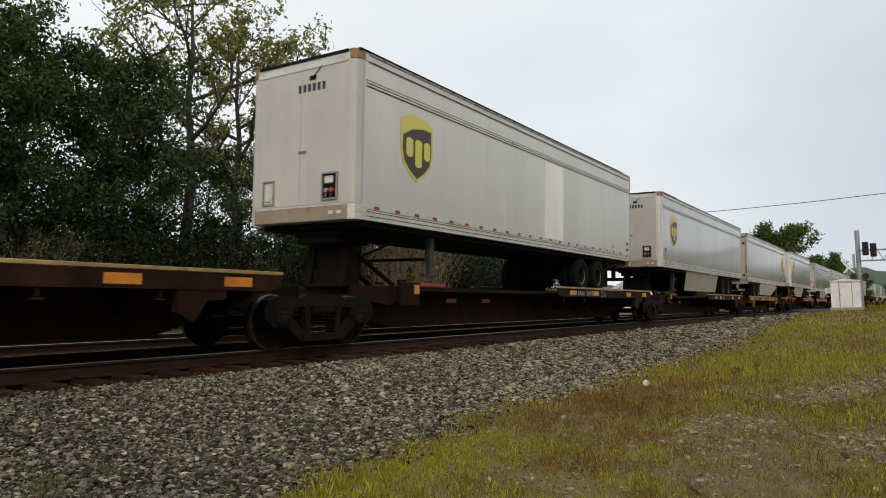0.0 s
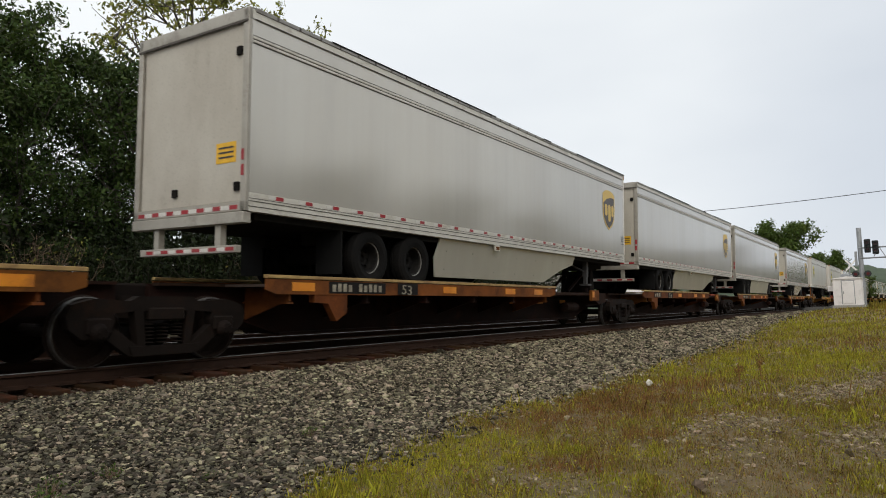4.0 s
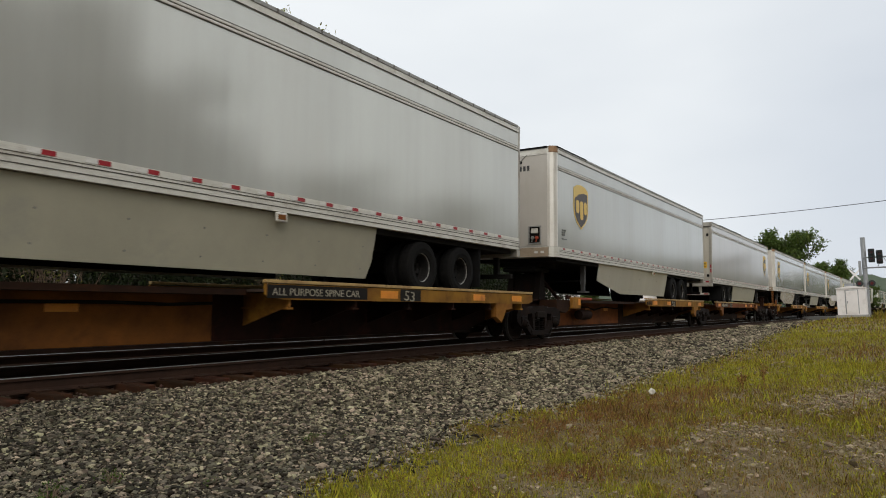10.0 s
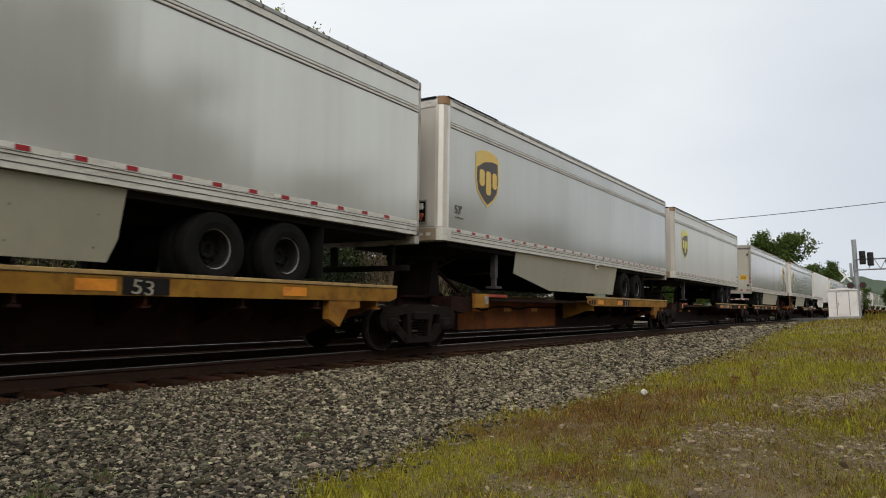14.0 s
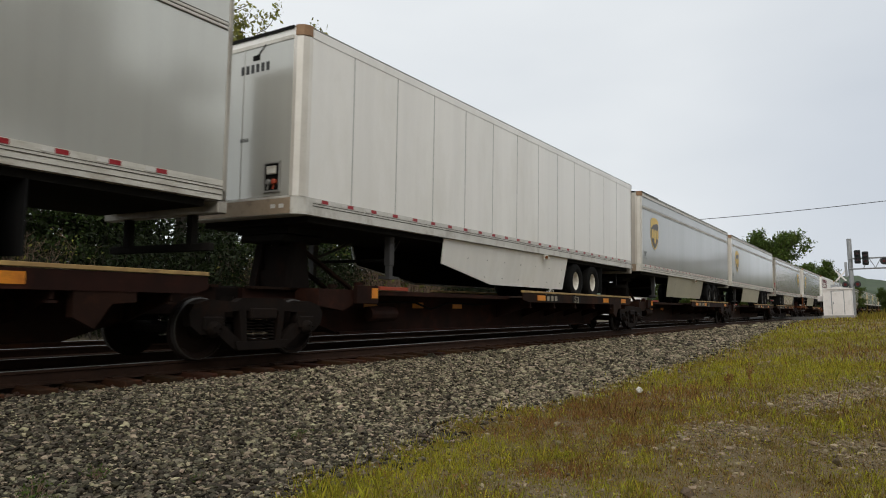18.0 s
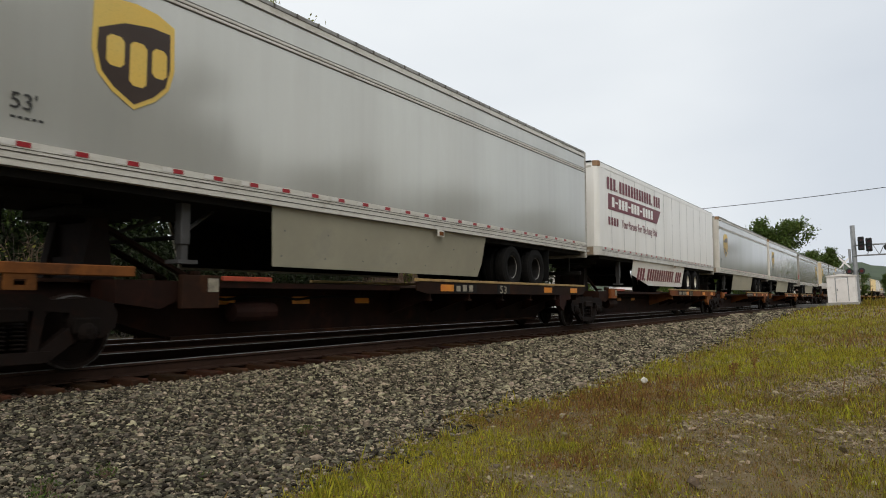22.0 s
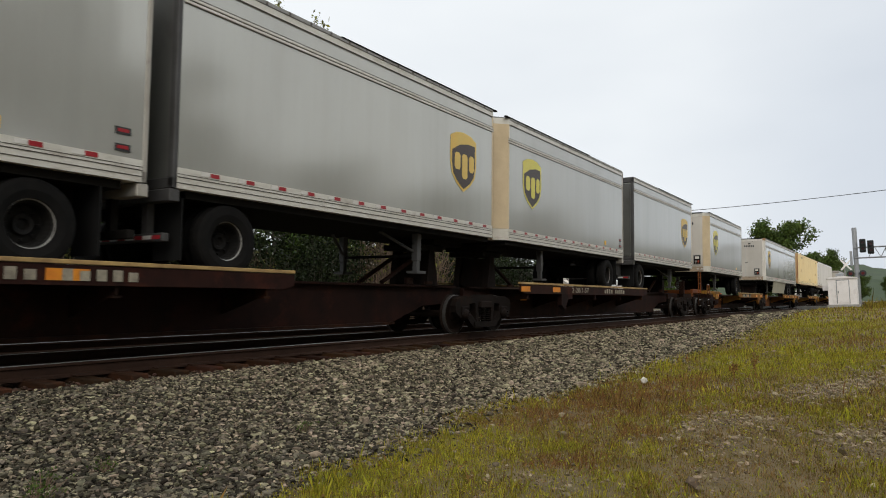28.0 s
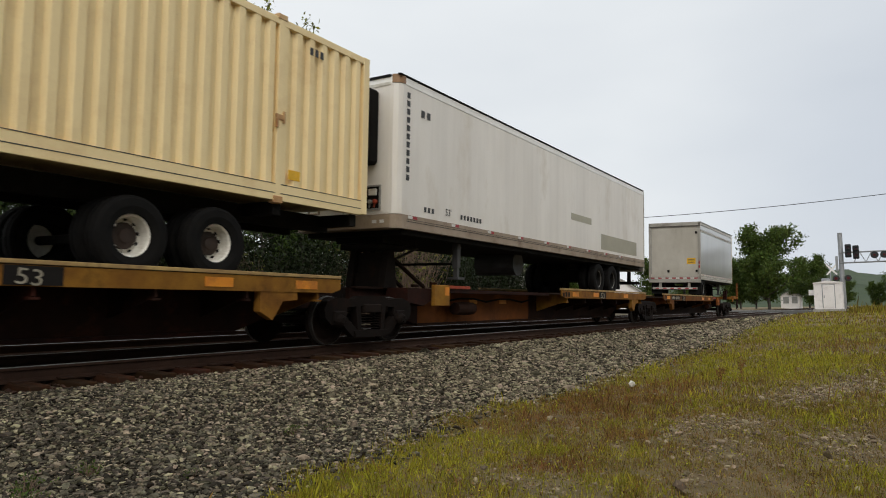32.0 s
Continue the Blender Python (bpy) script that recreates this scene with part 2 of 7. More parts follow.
M = dict(
    silver_warm=material("trailer_warm_silver_paint", (0.60, 0.58, 0.535), 0.15, 0.36, (0.55, 0.525, 0.475), 0.5, 0.7, 40, 0.03, (0.55, 0.52, 0.465), 0.35, stretch=(1, 1, 0.35), spread=0.06, wave=0.14, sheets=0.05, grit=0.1),
    silver_pale=material("trailer_pale_silver_paint", (0.70, 0.69, 0.64), 0.3, 0.2, (0.62, 0.61, 0.565), 0.5, 0.7, 40, 0.03, (0.60, 0.59, 0.54), 0.35, stretch=(1, 1, 0.35), spread=0.05, wave=0.3, sheets=0.05, grit=0.1),
    silver=material("trailer_silver_paint", (0.59, 0.595, 0.555), 0.14, 0.36, (0.52, 0.515, 0.475), 0.5, 0.7, 40, 0.03, (0.53, 0.522, 0.48), 0.35, stretch=(1, 1, 0.35), spread=0.1, wave=0.14, sheets=0.05, grit=0.1),
    nose_panel=material("trailer_nose_paint", (0.57, 0.535, 0.48), 0.5, 0.0, (0.48, 0.445, 0.395), 0.9, 0.6, 40, 0.03, (0.47, 0.43, 0.37), 0.8, spread=0.08, sheets=0.06, grit=0.2),
    white=material("trailer_white_paint", (0.93, 0.92, 0.885), 0.3, 0.0, (0.90, 0.885, 0.85), 0.6, 0.6, 40, 0.03, (0.78, 0.765, 0.715), 0.4, stretch=(1, 1, 0.35), sheets=0.05, grit=0.15),
    dirty_white=material("worn_white_paint", (0.88, 0.845, 0.79), 0.45, 0.0, (0.80, 0.76, 0.70), 0.8, 0.7, 40, 0.03, (0.66, 0.60, 0.51), 0.7, stretch=(1, 1, 0.5), sheets=0.06, grit=0.2),
    frame=material("dirty_door_frame", (0.47, 0.445, 0.395), 0.5, 0.3, (0.34, 0.315, 0.27), 1.5, 0.8, 60, 0.05, (0.19, 0.165, 0.135), 1.2),
    door=material("weathered_door_paint", (0.55, 0.52, 0.455), 0.5, 0.0, (0.38, 0.34, 0.28), 0.8, 0.9, 40, 0.03, (0.19, 0.145, 0.10), 0.75, stretch=(1, 1, 0.6)),
    alu=material("dull_aluminium", (0.70, 0.68, 0.62), 0.42, 0.2, (0.58, 0.555, 0.49), 3, 0.6, 80, 0.06, (0.38, 0.34, 0.28), 1.8, stretch=(1, 1, 2.5)),
    bright_alu=material("bright_corner_aluminium", (0.80, 0.765, 0.70), 0.32, 0.35, (0.66, 0.62, 0.55), 1.5, 0.5, 60, 0.04),
    cream_post=material("cream_corner_panel", (0.70, 0.57, 0.38), 0.4, 0.25, (0.56, 0.44, 0.28), 1.5, 0.6, 60, 0.04),
    gravel=material("pale_gravel", (0.34, 0.275, 0.185), 0.9, 0.0, (0.18, 0.14, 0.09), 14, 0.9, 60, 0.3, island=0.5, spec=0.12),
    nose_band=material("tan_stained_band", (0.40, 0.315, 0.225), 0.6, 0.0, (0.27, 0.205, 0.14), 2.0, 0.8, 50, 0.05, (0.12, 0.09, 0.06), 1.4),
    # darker copy of the door tone, holding the shadow on short trailers' rears
    shaded_door=material("shaded_roll_door", (0.12, 0.125, 0.115), 0.4, 0.0, (0.08, 0.08, 0.075), 0.8, 0.8, 40, 0.03, (0.05, 0.045, 0.04), 0.8),
    edge_dark=material("dark_rubber_edge", (0.012, 0.012, 0.012), 0.8, spec=0.1),
    # grimy grooves, and the painted shadow line over the rear doors
    groove=material("grime_and_shadow_groove", (0.11, 0.097, 0.083), 0.8, 0.0, (0.05, 0.044, 0.037), 3, 0.8),
    strap=material("weathered_metal_strap", (0.36, 0.36, 0.34), 0.5, 0.2, (0.24, 0.235, 0.22), 2.5, 0.8, 60, 0.06, (0.14, 0.12, 0.10), 1.5),
    post_cap=material("rusty_tan_cap", (0.34, 0.20, 0.10), 0.6, 0.0, (0.22, 0.12, 0.06), 6, 0.8),
    panel_line=material("panel_line", (0.50, 0.50, 0.47), 0.4),
    leg_grey=material("grey_leg_and_shaded_frame_paint", (0.07, 0.07, 0.072), 0.6, 0.0, (0.04, 0.038, 0.036), 3, 0.8),
    hub_brown=material("rusty_hub", (0.045, 0.025, 0.016), 0.7, 0.0, (0.025, 0.016, 0.012), 8, 0.8),
    pale_rail=material("white_painted_rail", (0.70, 0.69, 0.65), 0.45, 0.1, (0.58, 0.565, 0.52), 2.5, 0.8, 60, 0.05, (0.34, 0.30, 0.25), 1.8, stretch=(1, 1, 0.5)),
    rust_rail=material("rust_stained_rail", (0.40, 0.325, 0.25), 0.6, 0.0, (0.28, 0.21, 0.15), 1.8, 0.9, 50, 0.08, (0.16, 0.10, 0.065), 2.4),
    seam=material("grey_seam", (0.22, 0.22, 0.21), 0.6),
    # grime, its near-black also holding shade, as on the sheets behind the skirts
    under=material("underframe_grime_and_shade", (0.008, 0.0075, 0.007), 0.9, 0.0, (0.015, 0.013, 0.011), 4, 0.6, spec=0.12),
    tyre=material("tyre_rubber", (0.006, 0.006, 0.006), 0.85, 0.0, (0.011, 0.010, 0.009), 8, 0.5, 90, 0.2, spec=0.12),
    rim_dark=material("dark_steel_rim", (0.010, 0.010, 0.010), 0.6, 0.0, (0.022, 0.02, 0.018), 8, 0.5, spec=0.12),
    rim_edge=material("pale_rim_flange", (0.5, 0.49, 0.46), 0.45, 0.3, (0.14, 0.13, 0.12), 2.5, 0.9),
    rim_white=material("white_painted_rim", (0.75, 0.73, 0.66), 0.5, 0.0, (0.55, 0.5, 0.42), 10, 0.5),
    skirt=material("beige_side_skirt", (0.41, 0.385, 0.29), 0.5, 0.0, (0.33, 0.31, 0.235), 1.0, 0.7, 40, 0.04, (0.3, 0.29, 0.24), 0.9, spread=0.06, grit=0.2),
    red=material("red_reflector", (0.36, 0.012, 0.02), 0.4),
    refl_white=material("white_reflector", (0.70, 0.68, 0.64), 0.4),
    gold=material("gold_emblem", (0.75, 0.50, 0.10), 0.4, 0.1, (0.70, 0.52, 0.14), 2, 0.5),
    lime_gold=material("lime_gold_emblem", (0.72, 0.66, 0.10), 0.4, 0.0, (0.70, 0.60, 0.12), 2, 0.5),
    brown=material("dark_brown_emblem", (0.035, 0.018, 0.010), 0.35, 0.0, (0.05, 0.03, 0.02), 2, 0.5),
    ink=material("black_lettering", (0.03, 0.03, 0.03), 0.5),
    maroon=material("maroon_lettering", (0.17, 0.012, 0.025), 0.45),
    yellow=material("yellow_placard", (0.85, 0.48, 0.02), 0.45),
    cream=material("cream_container_paint", (0.90, 0.725, 0.40), 0.5, 0.0, (0.82, 0.65, 0.35), 1.0, 0.6, 50, 0.05, (0.74, 0.55, 0.28), 0.8, grit=0.4),
    cream_rust=material("rusted_cream_paint", (0.68, 0.50, 0.26), 0.6, 0.0, (0.36, 0.16, 0.05), 2.5, 0.9, 50, 0.1, (0.10, 0.035, 0.015), 2.6, stretch=(1, 1, 0.25)),
    sill_brown=material("oxide_brown_steel", (0.028, 0.0105, 0.006), 0.75, 0.0, (0.011, 0.0055, 0.004), 2, 0.8, 50, 0.15, (0.05, 0.016, 0.007), 1.5, spread=0.3, spec=0.12),
    sill_yellow=material("worn_yellow_steel", (0.36, 0.175, 0.025), 0.65, 0.0, (0.18, 0.075, 0.016), 2.2, 0.9, 50, 0.15, (0.04, 0.018, 0.011), 0.9, spread=0.15, spec=0.12),
    sill_orange=material("rusted_orange_steel", (0.25, 0.082, 0.017), 0.7, 0.0, (0.09, 0.034, 0.012), 1.4, 0.8, 50, 0.15, (0.022, 0.012, 0.009), 0.9, spread=0.2, spec=0.12),
    sill_black=material("black_panel", (0.015, 0.013, 0.012), 0.7, spec=0.12),
    stripe=material("yellow_reflective_strip", (0.78, 0.30, 0.018), 0.45, 0.0, (0.60, 0.19, 0.014), 3, 0.8, 50, 0.05, (0.30, 0.10, 0.012), 1.6),
    lip=material("worn_deck_lip", (0.50, 0.34, 0.12), 0.7, 0.0, (0.25, 0.15, 0.06), 3, 0.8, 50, 0.1, (0.10, 0.05, 0.03), 2.5),
    deck=material("steel_deck", (0.035, 0.023, 0.017), 0.8, 0.0, (0.05, 0.035, 0.03), 2, 0.8, spec=0.12),
    truck=material("truck_cast_steel", (0.012, 0.0075, 0.0058), 0.8, 0.0, (0.0065, 0.0045, 0.0036), 4, 0.8, 50, 0.2, (0.026, 0.011, 0.006), 2, spread=0.2, spec=0.12),
    wheel=material("rusty_wheel_steel", (0.015, 0.0085, 0.006), 0.75, 0.0, (0.010, 0.006, 0.0045), 4, 0.8, spec=0.12),
    tread=material("polished_wheel_tread", (0.10, 0.095, 0.09), 0.45, 0.6),
    red_paint=material("red_oxide_paint", (0.42, 0.06, 0.02), 0.6, 0.0, (0.25, 0.04, 0.02), 5, 0.7),
    letter=material("pale_lettering", (0.40, 0.36, 0.27), 0.6, 0.0, (0.15, 0.13, 0.10), 10, 0.7),
    rail=material("rail_rusty_side", (0.05, 0.027, 0.018), 0.75, 0.2, (0.032, 0.018, 0.013), 5, 0.8, spec=0.12),
    railtop=material("polished_rail_head", (0.40, 0.395, 0.39), 0.58, 0.85, grit=0.2),
    tie=material("weathered_timber_tie", (0.036, 0.018, 0.0095), 0.85, 0.0, (0.017, 0.010, 0.0065), 4, 0.8, 50, 0.4, (0.07, 0.026, 0.010), 2, spread=0.35, stretch=(1, 0.2, 1), spec=0.12),
    stone=material("ballast_stone", (0.335, 0.287, 0.196), 0.85, 0.0, (0.12, 0.101, 0.069), 14, 0.9, 60, 0.4, island=0.88, spec=0.12, skew=1.8),
    stone_darker=material("darker_ballast_stone", (0.17, 0.15, 0.11), 0.85, 0.0, (0.06, 0.053, 0.04), 14, 0.9, 60, 0.4, island=0.8, spec=0.12, skew=1.8),
    stone_piece=material("ballast_stone_single", (0.35, 0.30, 0.21), 0.85, 0.0, (0.15, 0.126, 0.086), 14, 0.8, 60, 0.4, spread=0.8, spec=0.12, skew=1.4),
    bed=material("ballast_bed", (0.21, 0.18, 0.125), 0.95, 0.0, (0.06, 0.05, 0.035), 22, 0.9, 45, 1.0, spec=0.12),
    oily=material("oily_ballast", (0.05, 0.034, 0.026), 0.9, 0.0, (0.085, 0.05, 0.035), 12, 0.9, 40, 0.8, island=0.4, spec=0.12),
)


# ---- mesh helpers ----
def box(bm, x0, x1, y0, y1, z0, z1, bevel=0.0):
    r = bmesh.ops.create_cube(bm, size=1.0, matrix=Matrix.LocRotScale(((x0 + x1) / 2, (y0 + y1) / 2, (z0 + z1) / 2), None, (abs(x1 - x0), abs(y1 - y0), abs(z1 - z0))))
    if bevel:
        edges = {e for v in r["verts"] for e in v.link_edges}
        bmesh.ops.bevel(bm, geom=list(edges), offset=bevel, segments=1, affect="EDGES")
    return bm


def prism(bm, pts, a, b, axis="y"):
    """A closed outline in the plane across the axis, drawn out from a to b along it. For axis y the points are (x, z), for x (y, z), for z (x, y)."""
    def at(p, q):
        return (p[0], q, p[1]) if axis == "y" else (q, p[0], p[1]) if axis == "x" else (p[0], p[1], q)
    lo, hi = [bm.verts.new(at(p, a)) for p in pts], [bm.verts.new(at(p, b)) for p in pts]
    n = len(pts)
    faces = [bm.faces.new(lo), bm.faces.new(hi)] + [bm.faces.new((lo[i], lo[(i + 1) % n], hi[(i + 1) % n], hi[i])) for i in range(n)]
    bmesh.ops.recalc_face_normals(bm, faces=faces)
    return bm


def lathe(bm, profile, centre, axis="y", segs=24, ring=False):
    """Turns (radius, along) round the axis through the centre; the ends are capped, or joined to one another for a ring."""
    c, rings = Vector(centre), []
    for r, a in profile:
        loop = []
        for i in range(segs):
            u, w = r * math.cos(2 * math.pi * i / segs), r * math.sin(2 * math.pi * i / segs)
            loop.append(bm.verts.new(c + (Vector((u, a, w)) if axis == "y" else Vector((a, u, w)) if axis == "x" else Vector((u, w, a)))))
        rings.append(loop)
    faces = [bm.faces.new((p[i], p[(i + 1) % segs], q[(i + 1) % segs], q[i])) for p, q in zip(rings, rings[1:]) for i in range(segs)]
    if ring:
        p, q = rings[-1], rings[0]
        faces += [bm.faces.new((p[i], p[(i + 1) % segs], q[(i + 1) % segs], q[i])) for i in range(segs)]
    else:
        faces += [bm.faces.new(rings[0]), bm.faces.new(rings[-1])]
    bmesh.ops.recalc_face_normals(bm, faces=faces)
    return bm


def bar(bm, p, q, r, segs=6):
    """A round bar from p to q."""
    p, q = Vector(p), Vector(q)
    d = q - p
    m = Matrix.Translation((p + q) / 2) @ d.to_track_quat("Z", "Y").to_matrix().to_4x4()
    bmesh.ops.create_cone(bm, cap_ends=True, segments=segs, radius1=r, radius2=r, depth=d.length, matrix=m)
    return bm


def mesh_from(name, bm, *mats):
    me = bpy.data.meshes.new(name)
    bm.to_mesh(me)
    bm.free()
    for m in mats:
        me.materials.append(m)
    return me


def link_part(name, me, parent, label="", at=None):
    ob = new(name, me)
    ob.parent = parent
    if at is not None:
        ob.location = at
    return tagged(ob, label)


SMALL = ("hand_hole", "marking", "coupling", "fastener", "guard_stripe", "emblem_shape", "reflector_strip", "marking_bar", "skirt_marking", "sticker", "placard_text", "grille_slat", "rail_groove", "panel_seam")


def part(name, bm, mat, parent, label="", smooth=False):
    me = mesh_from(name, bm, mat)
    if smooth:
        me.polygons.foreach_set("use_smooth", [True] * len(me.polygons))
    ob = link_part(name, me, parent, label)
    if name in SMALL:
        tagged(ob, kind="stuff")
    return ob


def soup(name, verts, faces, mat):
    """A mesh from arrays of corners and faces."""
    me = bpy.data.meshes.new(name)
    me.from_pydata(verts.tolist() if hasattr(verts, "tolist") else verts, [], faces.tolist() if hasattr(faces, "tolist") else faces)
    me.materials.append(mat)
    return me


def thing(name, label, category, group="", kind=""):
    return tagged(new(name), label, category, group, kind)


def words(name, text, size, mat, parent, m):
    """Flat lettering, as a mesh, in the plane of m (x to the right, y up)."""
    cu = bpy.data.curves.new(name, "FONT")
    cu.body, cu.size, cu.extrude = text, size, 0.002
    tmp = bpy.data.objects.new(name, cu)
    me = bpy.data.meshes.new_from_object(tmp)
    bpy.data.objects.remove(tmp)
    me.materials.clear()
    me.materials.append(mat)
    ob = link_part(name, me, parent)
    ob.matrix_basis = m
    return ob


FACING = Matrix(((1, 0, 0, 0), (0, 0, -1, 0), (0, 1, 0, 0), (0, 0, 0, 1)))  # lettering on a side that faces -y


def on_track(x, y=0.0, z=0.0, heading_x=None):
    """The pose of a thing on the track whose origin is x along it, y across, z over the rail's datum."""
    hx = x if heading_x is None else heading_x
    m = Matrix.Translation((x, TRACK_Y + BEND * x * x / 2, GRADE * x)) @ Euler((CANT, -GRADE, BEND * hx)).to_matrix().to_4x4()
    return m @ Matrix.Translation((0, y, z))


def along(x, y, z):
    """A point of the track's space in the world."""
    return Vector((x, TRACK_Y + BEND * x * x / 2 + y * math.cos(CANT) - z * math.sin(CANT), GRADE * x + z * math.cos(CANT) + y * math.sin(CANT)))


RAIL = -0.05      # top of the rails, in the track's space
TIE_TOP = -0.21


def ease(a, b, x):
    t = np.clip((x - a) / (b - a), 0, 1)
    return t * t * (3 - 2 * t)


def edge_y(x):
    """Where the ballast ends and the grass begins."""
    return 3.2 + 0.6 * ease(3.0, 6.5, x) - 0.35 * np.exp(-((x - 9.2) / 1.1) ** 2) + 0.25 * ease(14, 22, x) + 0.5 * ease(22, 34, x) + 0.9 * ease(34, 55, x) + 0.10 * np.sin(x * 2.1) + 0.09 * np.sin(x * 5.3 + 1)


def ground_z(x, y):
    """Height of the ground at a place, for numbers or arrays."""
    x, y = np.asarray(x, float), np.asarray(y, float)
    ty = TRACK_Y + BEND * x * x / 2
    q = y - ty
    bed_z = GRADE * x + q * CANT + TIE_TOP - 0.055 - 0.045 * ease(1.5, 2.6, q)
    low = -0.6 + 0.74 * ease(16, 64, x) + GRADE * 0
    near = low + (bed_z - low) * ease(-5.2, -1.35, q)
    far = bed_z + (0.15 - bed_z + GRADE * x) * ease(6.3, 9.5, q)
    return np.where(q < -1.35, near, np.where(q > 6.3, far, bed_z)) + 0.04 * np.sin(x * 0.9 + y) * np.cos(y * 1.3) * (q < -4.6)


# ---- ground ----
def ground_sheet():
    xs = np.unique(np.concatenate([np.linspace(-14, 30, 177), np.linspace(30, 110, 81), np.linspace(110, 400, 40), [-2500, -400, -60, -20, 700, 1400, 3000]]))
    ys = np.unique(np.concatenate([np.linspace(-14, 24, 153), [-3000, -600, -120, -40, -22, 32, 50, 100, 300, 900, 3000]]))
    X, Y = np.meshgrid(xs, ys, indexing="ij")
    Z = ground_z(X, Y) - 0.03
    Z = np.where(np.abs(Y) > 200, np.maximum(Z, -0.6), Z)
    v = np.stack([X, Y, Z], -1).reshape(-1, 3)
    nx, ny = len(xs), len(ys)
    i = np.arange(nx - 1)[:, None] * ny + np.arange(ny - 1)[None]
    f = np.stack([i, i + ny, i + ny + 1, i + 1], -1).reshape(-1, 4)
    me = soup("ground", v, f, M["soil"])
    me.materials.append(M["bed"])
    cx, cy = v[f].mean(1)[:, 0], v[f].mean(1)[:, 1]
    me.polygons.foreach_set("material_index", ((cy > edge_y(cx) + 0.1) & (cy < TRACK_Y + 9) & (cx > -20) & (cx < 110)).astype(np.int32))
    me.polygons.foreach_set("use_smooth", [True] * len(f))
    return tagged(new("ground", me), "thin grassy soil and grey ballast bed along the railway", "ground", kind="structure")


M["soil"] = material("bare_soil", (0.125, 0.09, 0.04), 0.95, 0.0, (0.185, 0.135, 0.066), 2.2, 0.9, 55, 1.0, (0.12, 0.11, 0.036), 1.6)
ground_sheet()

ICO = np.array([(0, 0, -1), (0.72, -0.53, -0.45), (-0.28, -0.85, -0.45), (-0.89, 0, -0.45), (-0.28, 0.85, -0.45), (0.72, 0.53, -0.45),
                (0.28, -0.85, 0.45), (-0.72, -0.53, 0.45), (-0.72, 0.53, 0.45), (0.28, 0.85, 0.45), (0.89, 0, 0.45), (0, 0, 1)])
ICO_F = np.array([(0, 1, 2), (1, 0, 5), (0, 2, 3), (0, 3, 4), (0, 4, 5), (1, 5, 10), (2, 1, 6), (3, 2, 7), (4, 3, 8), (5, 4, 9),
                  (1, 10, 6), (2, 6, 7), (3, 7, 8), (4, 8, 9), (5, 9, 10), (6, 10, 11), (7, 6, 11), (8, 7, 11), (9, 8, 11), (10, 9, 11)])
rng = np.random.default_rng(7)


def stones(name, px, py, size, mat, lift=0.15):
    """Broken stones on the ground at the given places, one mesh."""
    n = len(px)
    v = ICO[None] * (1 + rng.uniform(-0.38, 0.3, (n, 12, 1)))
    v = v * (size[:, None] * np.stack([rng.uniform(0.7, 1.4, n), rng.uniform(0.6, 1.0, n), rng.uniform(0.32, 0.65, n)], -1))[:, None]
    a, b = rng.uniform(0, 6.28, n), rng.normal(0, 0.5, n)
    y2, z2 = v[..., 1] * np.cos(b)[:, None] - v[..., 2] * np.sin(b)[:, None], v[..., 1] * np.sin(b)[:, None] + v[..., 2] * np.cos(b)[:, None]
    x3, y3 = v[..., 0] * np.cos(a)[:, None] - y2 * np.sin(a)[:, None], v[..., 0] * np.sin(a)[:, None] + y2 * np.cos(a)[:, None]
    pz = ground_z(px, py) + size * lift
    w = np.stack([x3 + px[:, None], y3 + py[:, None], z2 + pz[:, None]], -1).reshape(-1, 3)
    f = (ICO_F[None] + 12 * np.arange(n)[:, None, None]).reshape(-1, 3)
    return soup(name, w, f, mat)


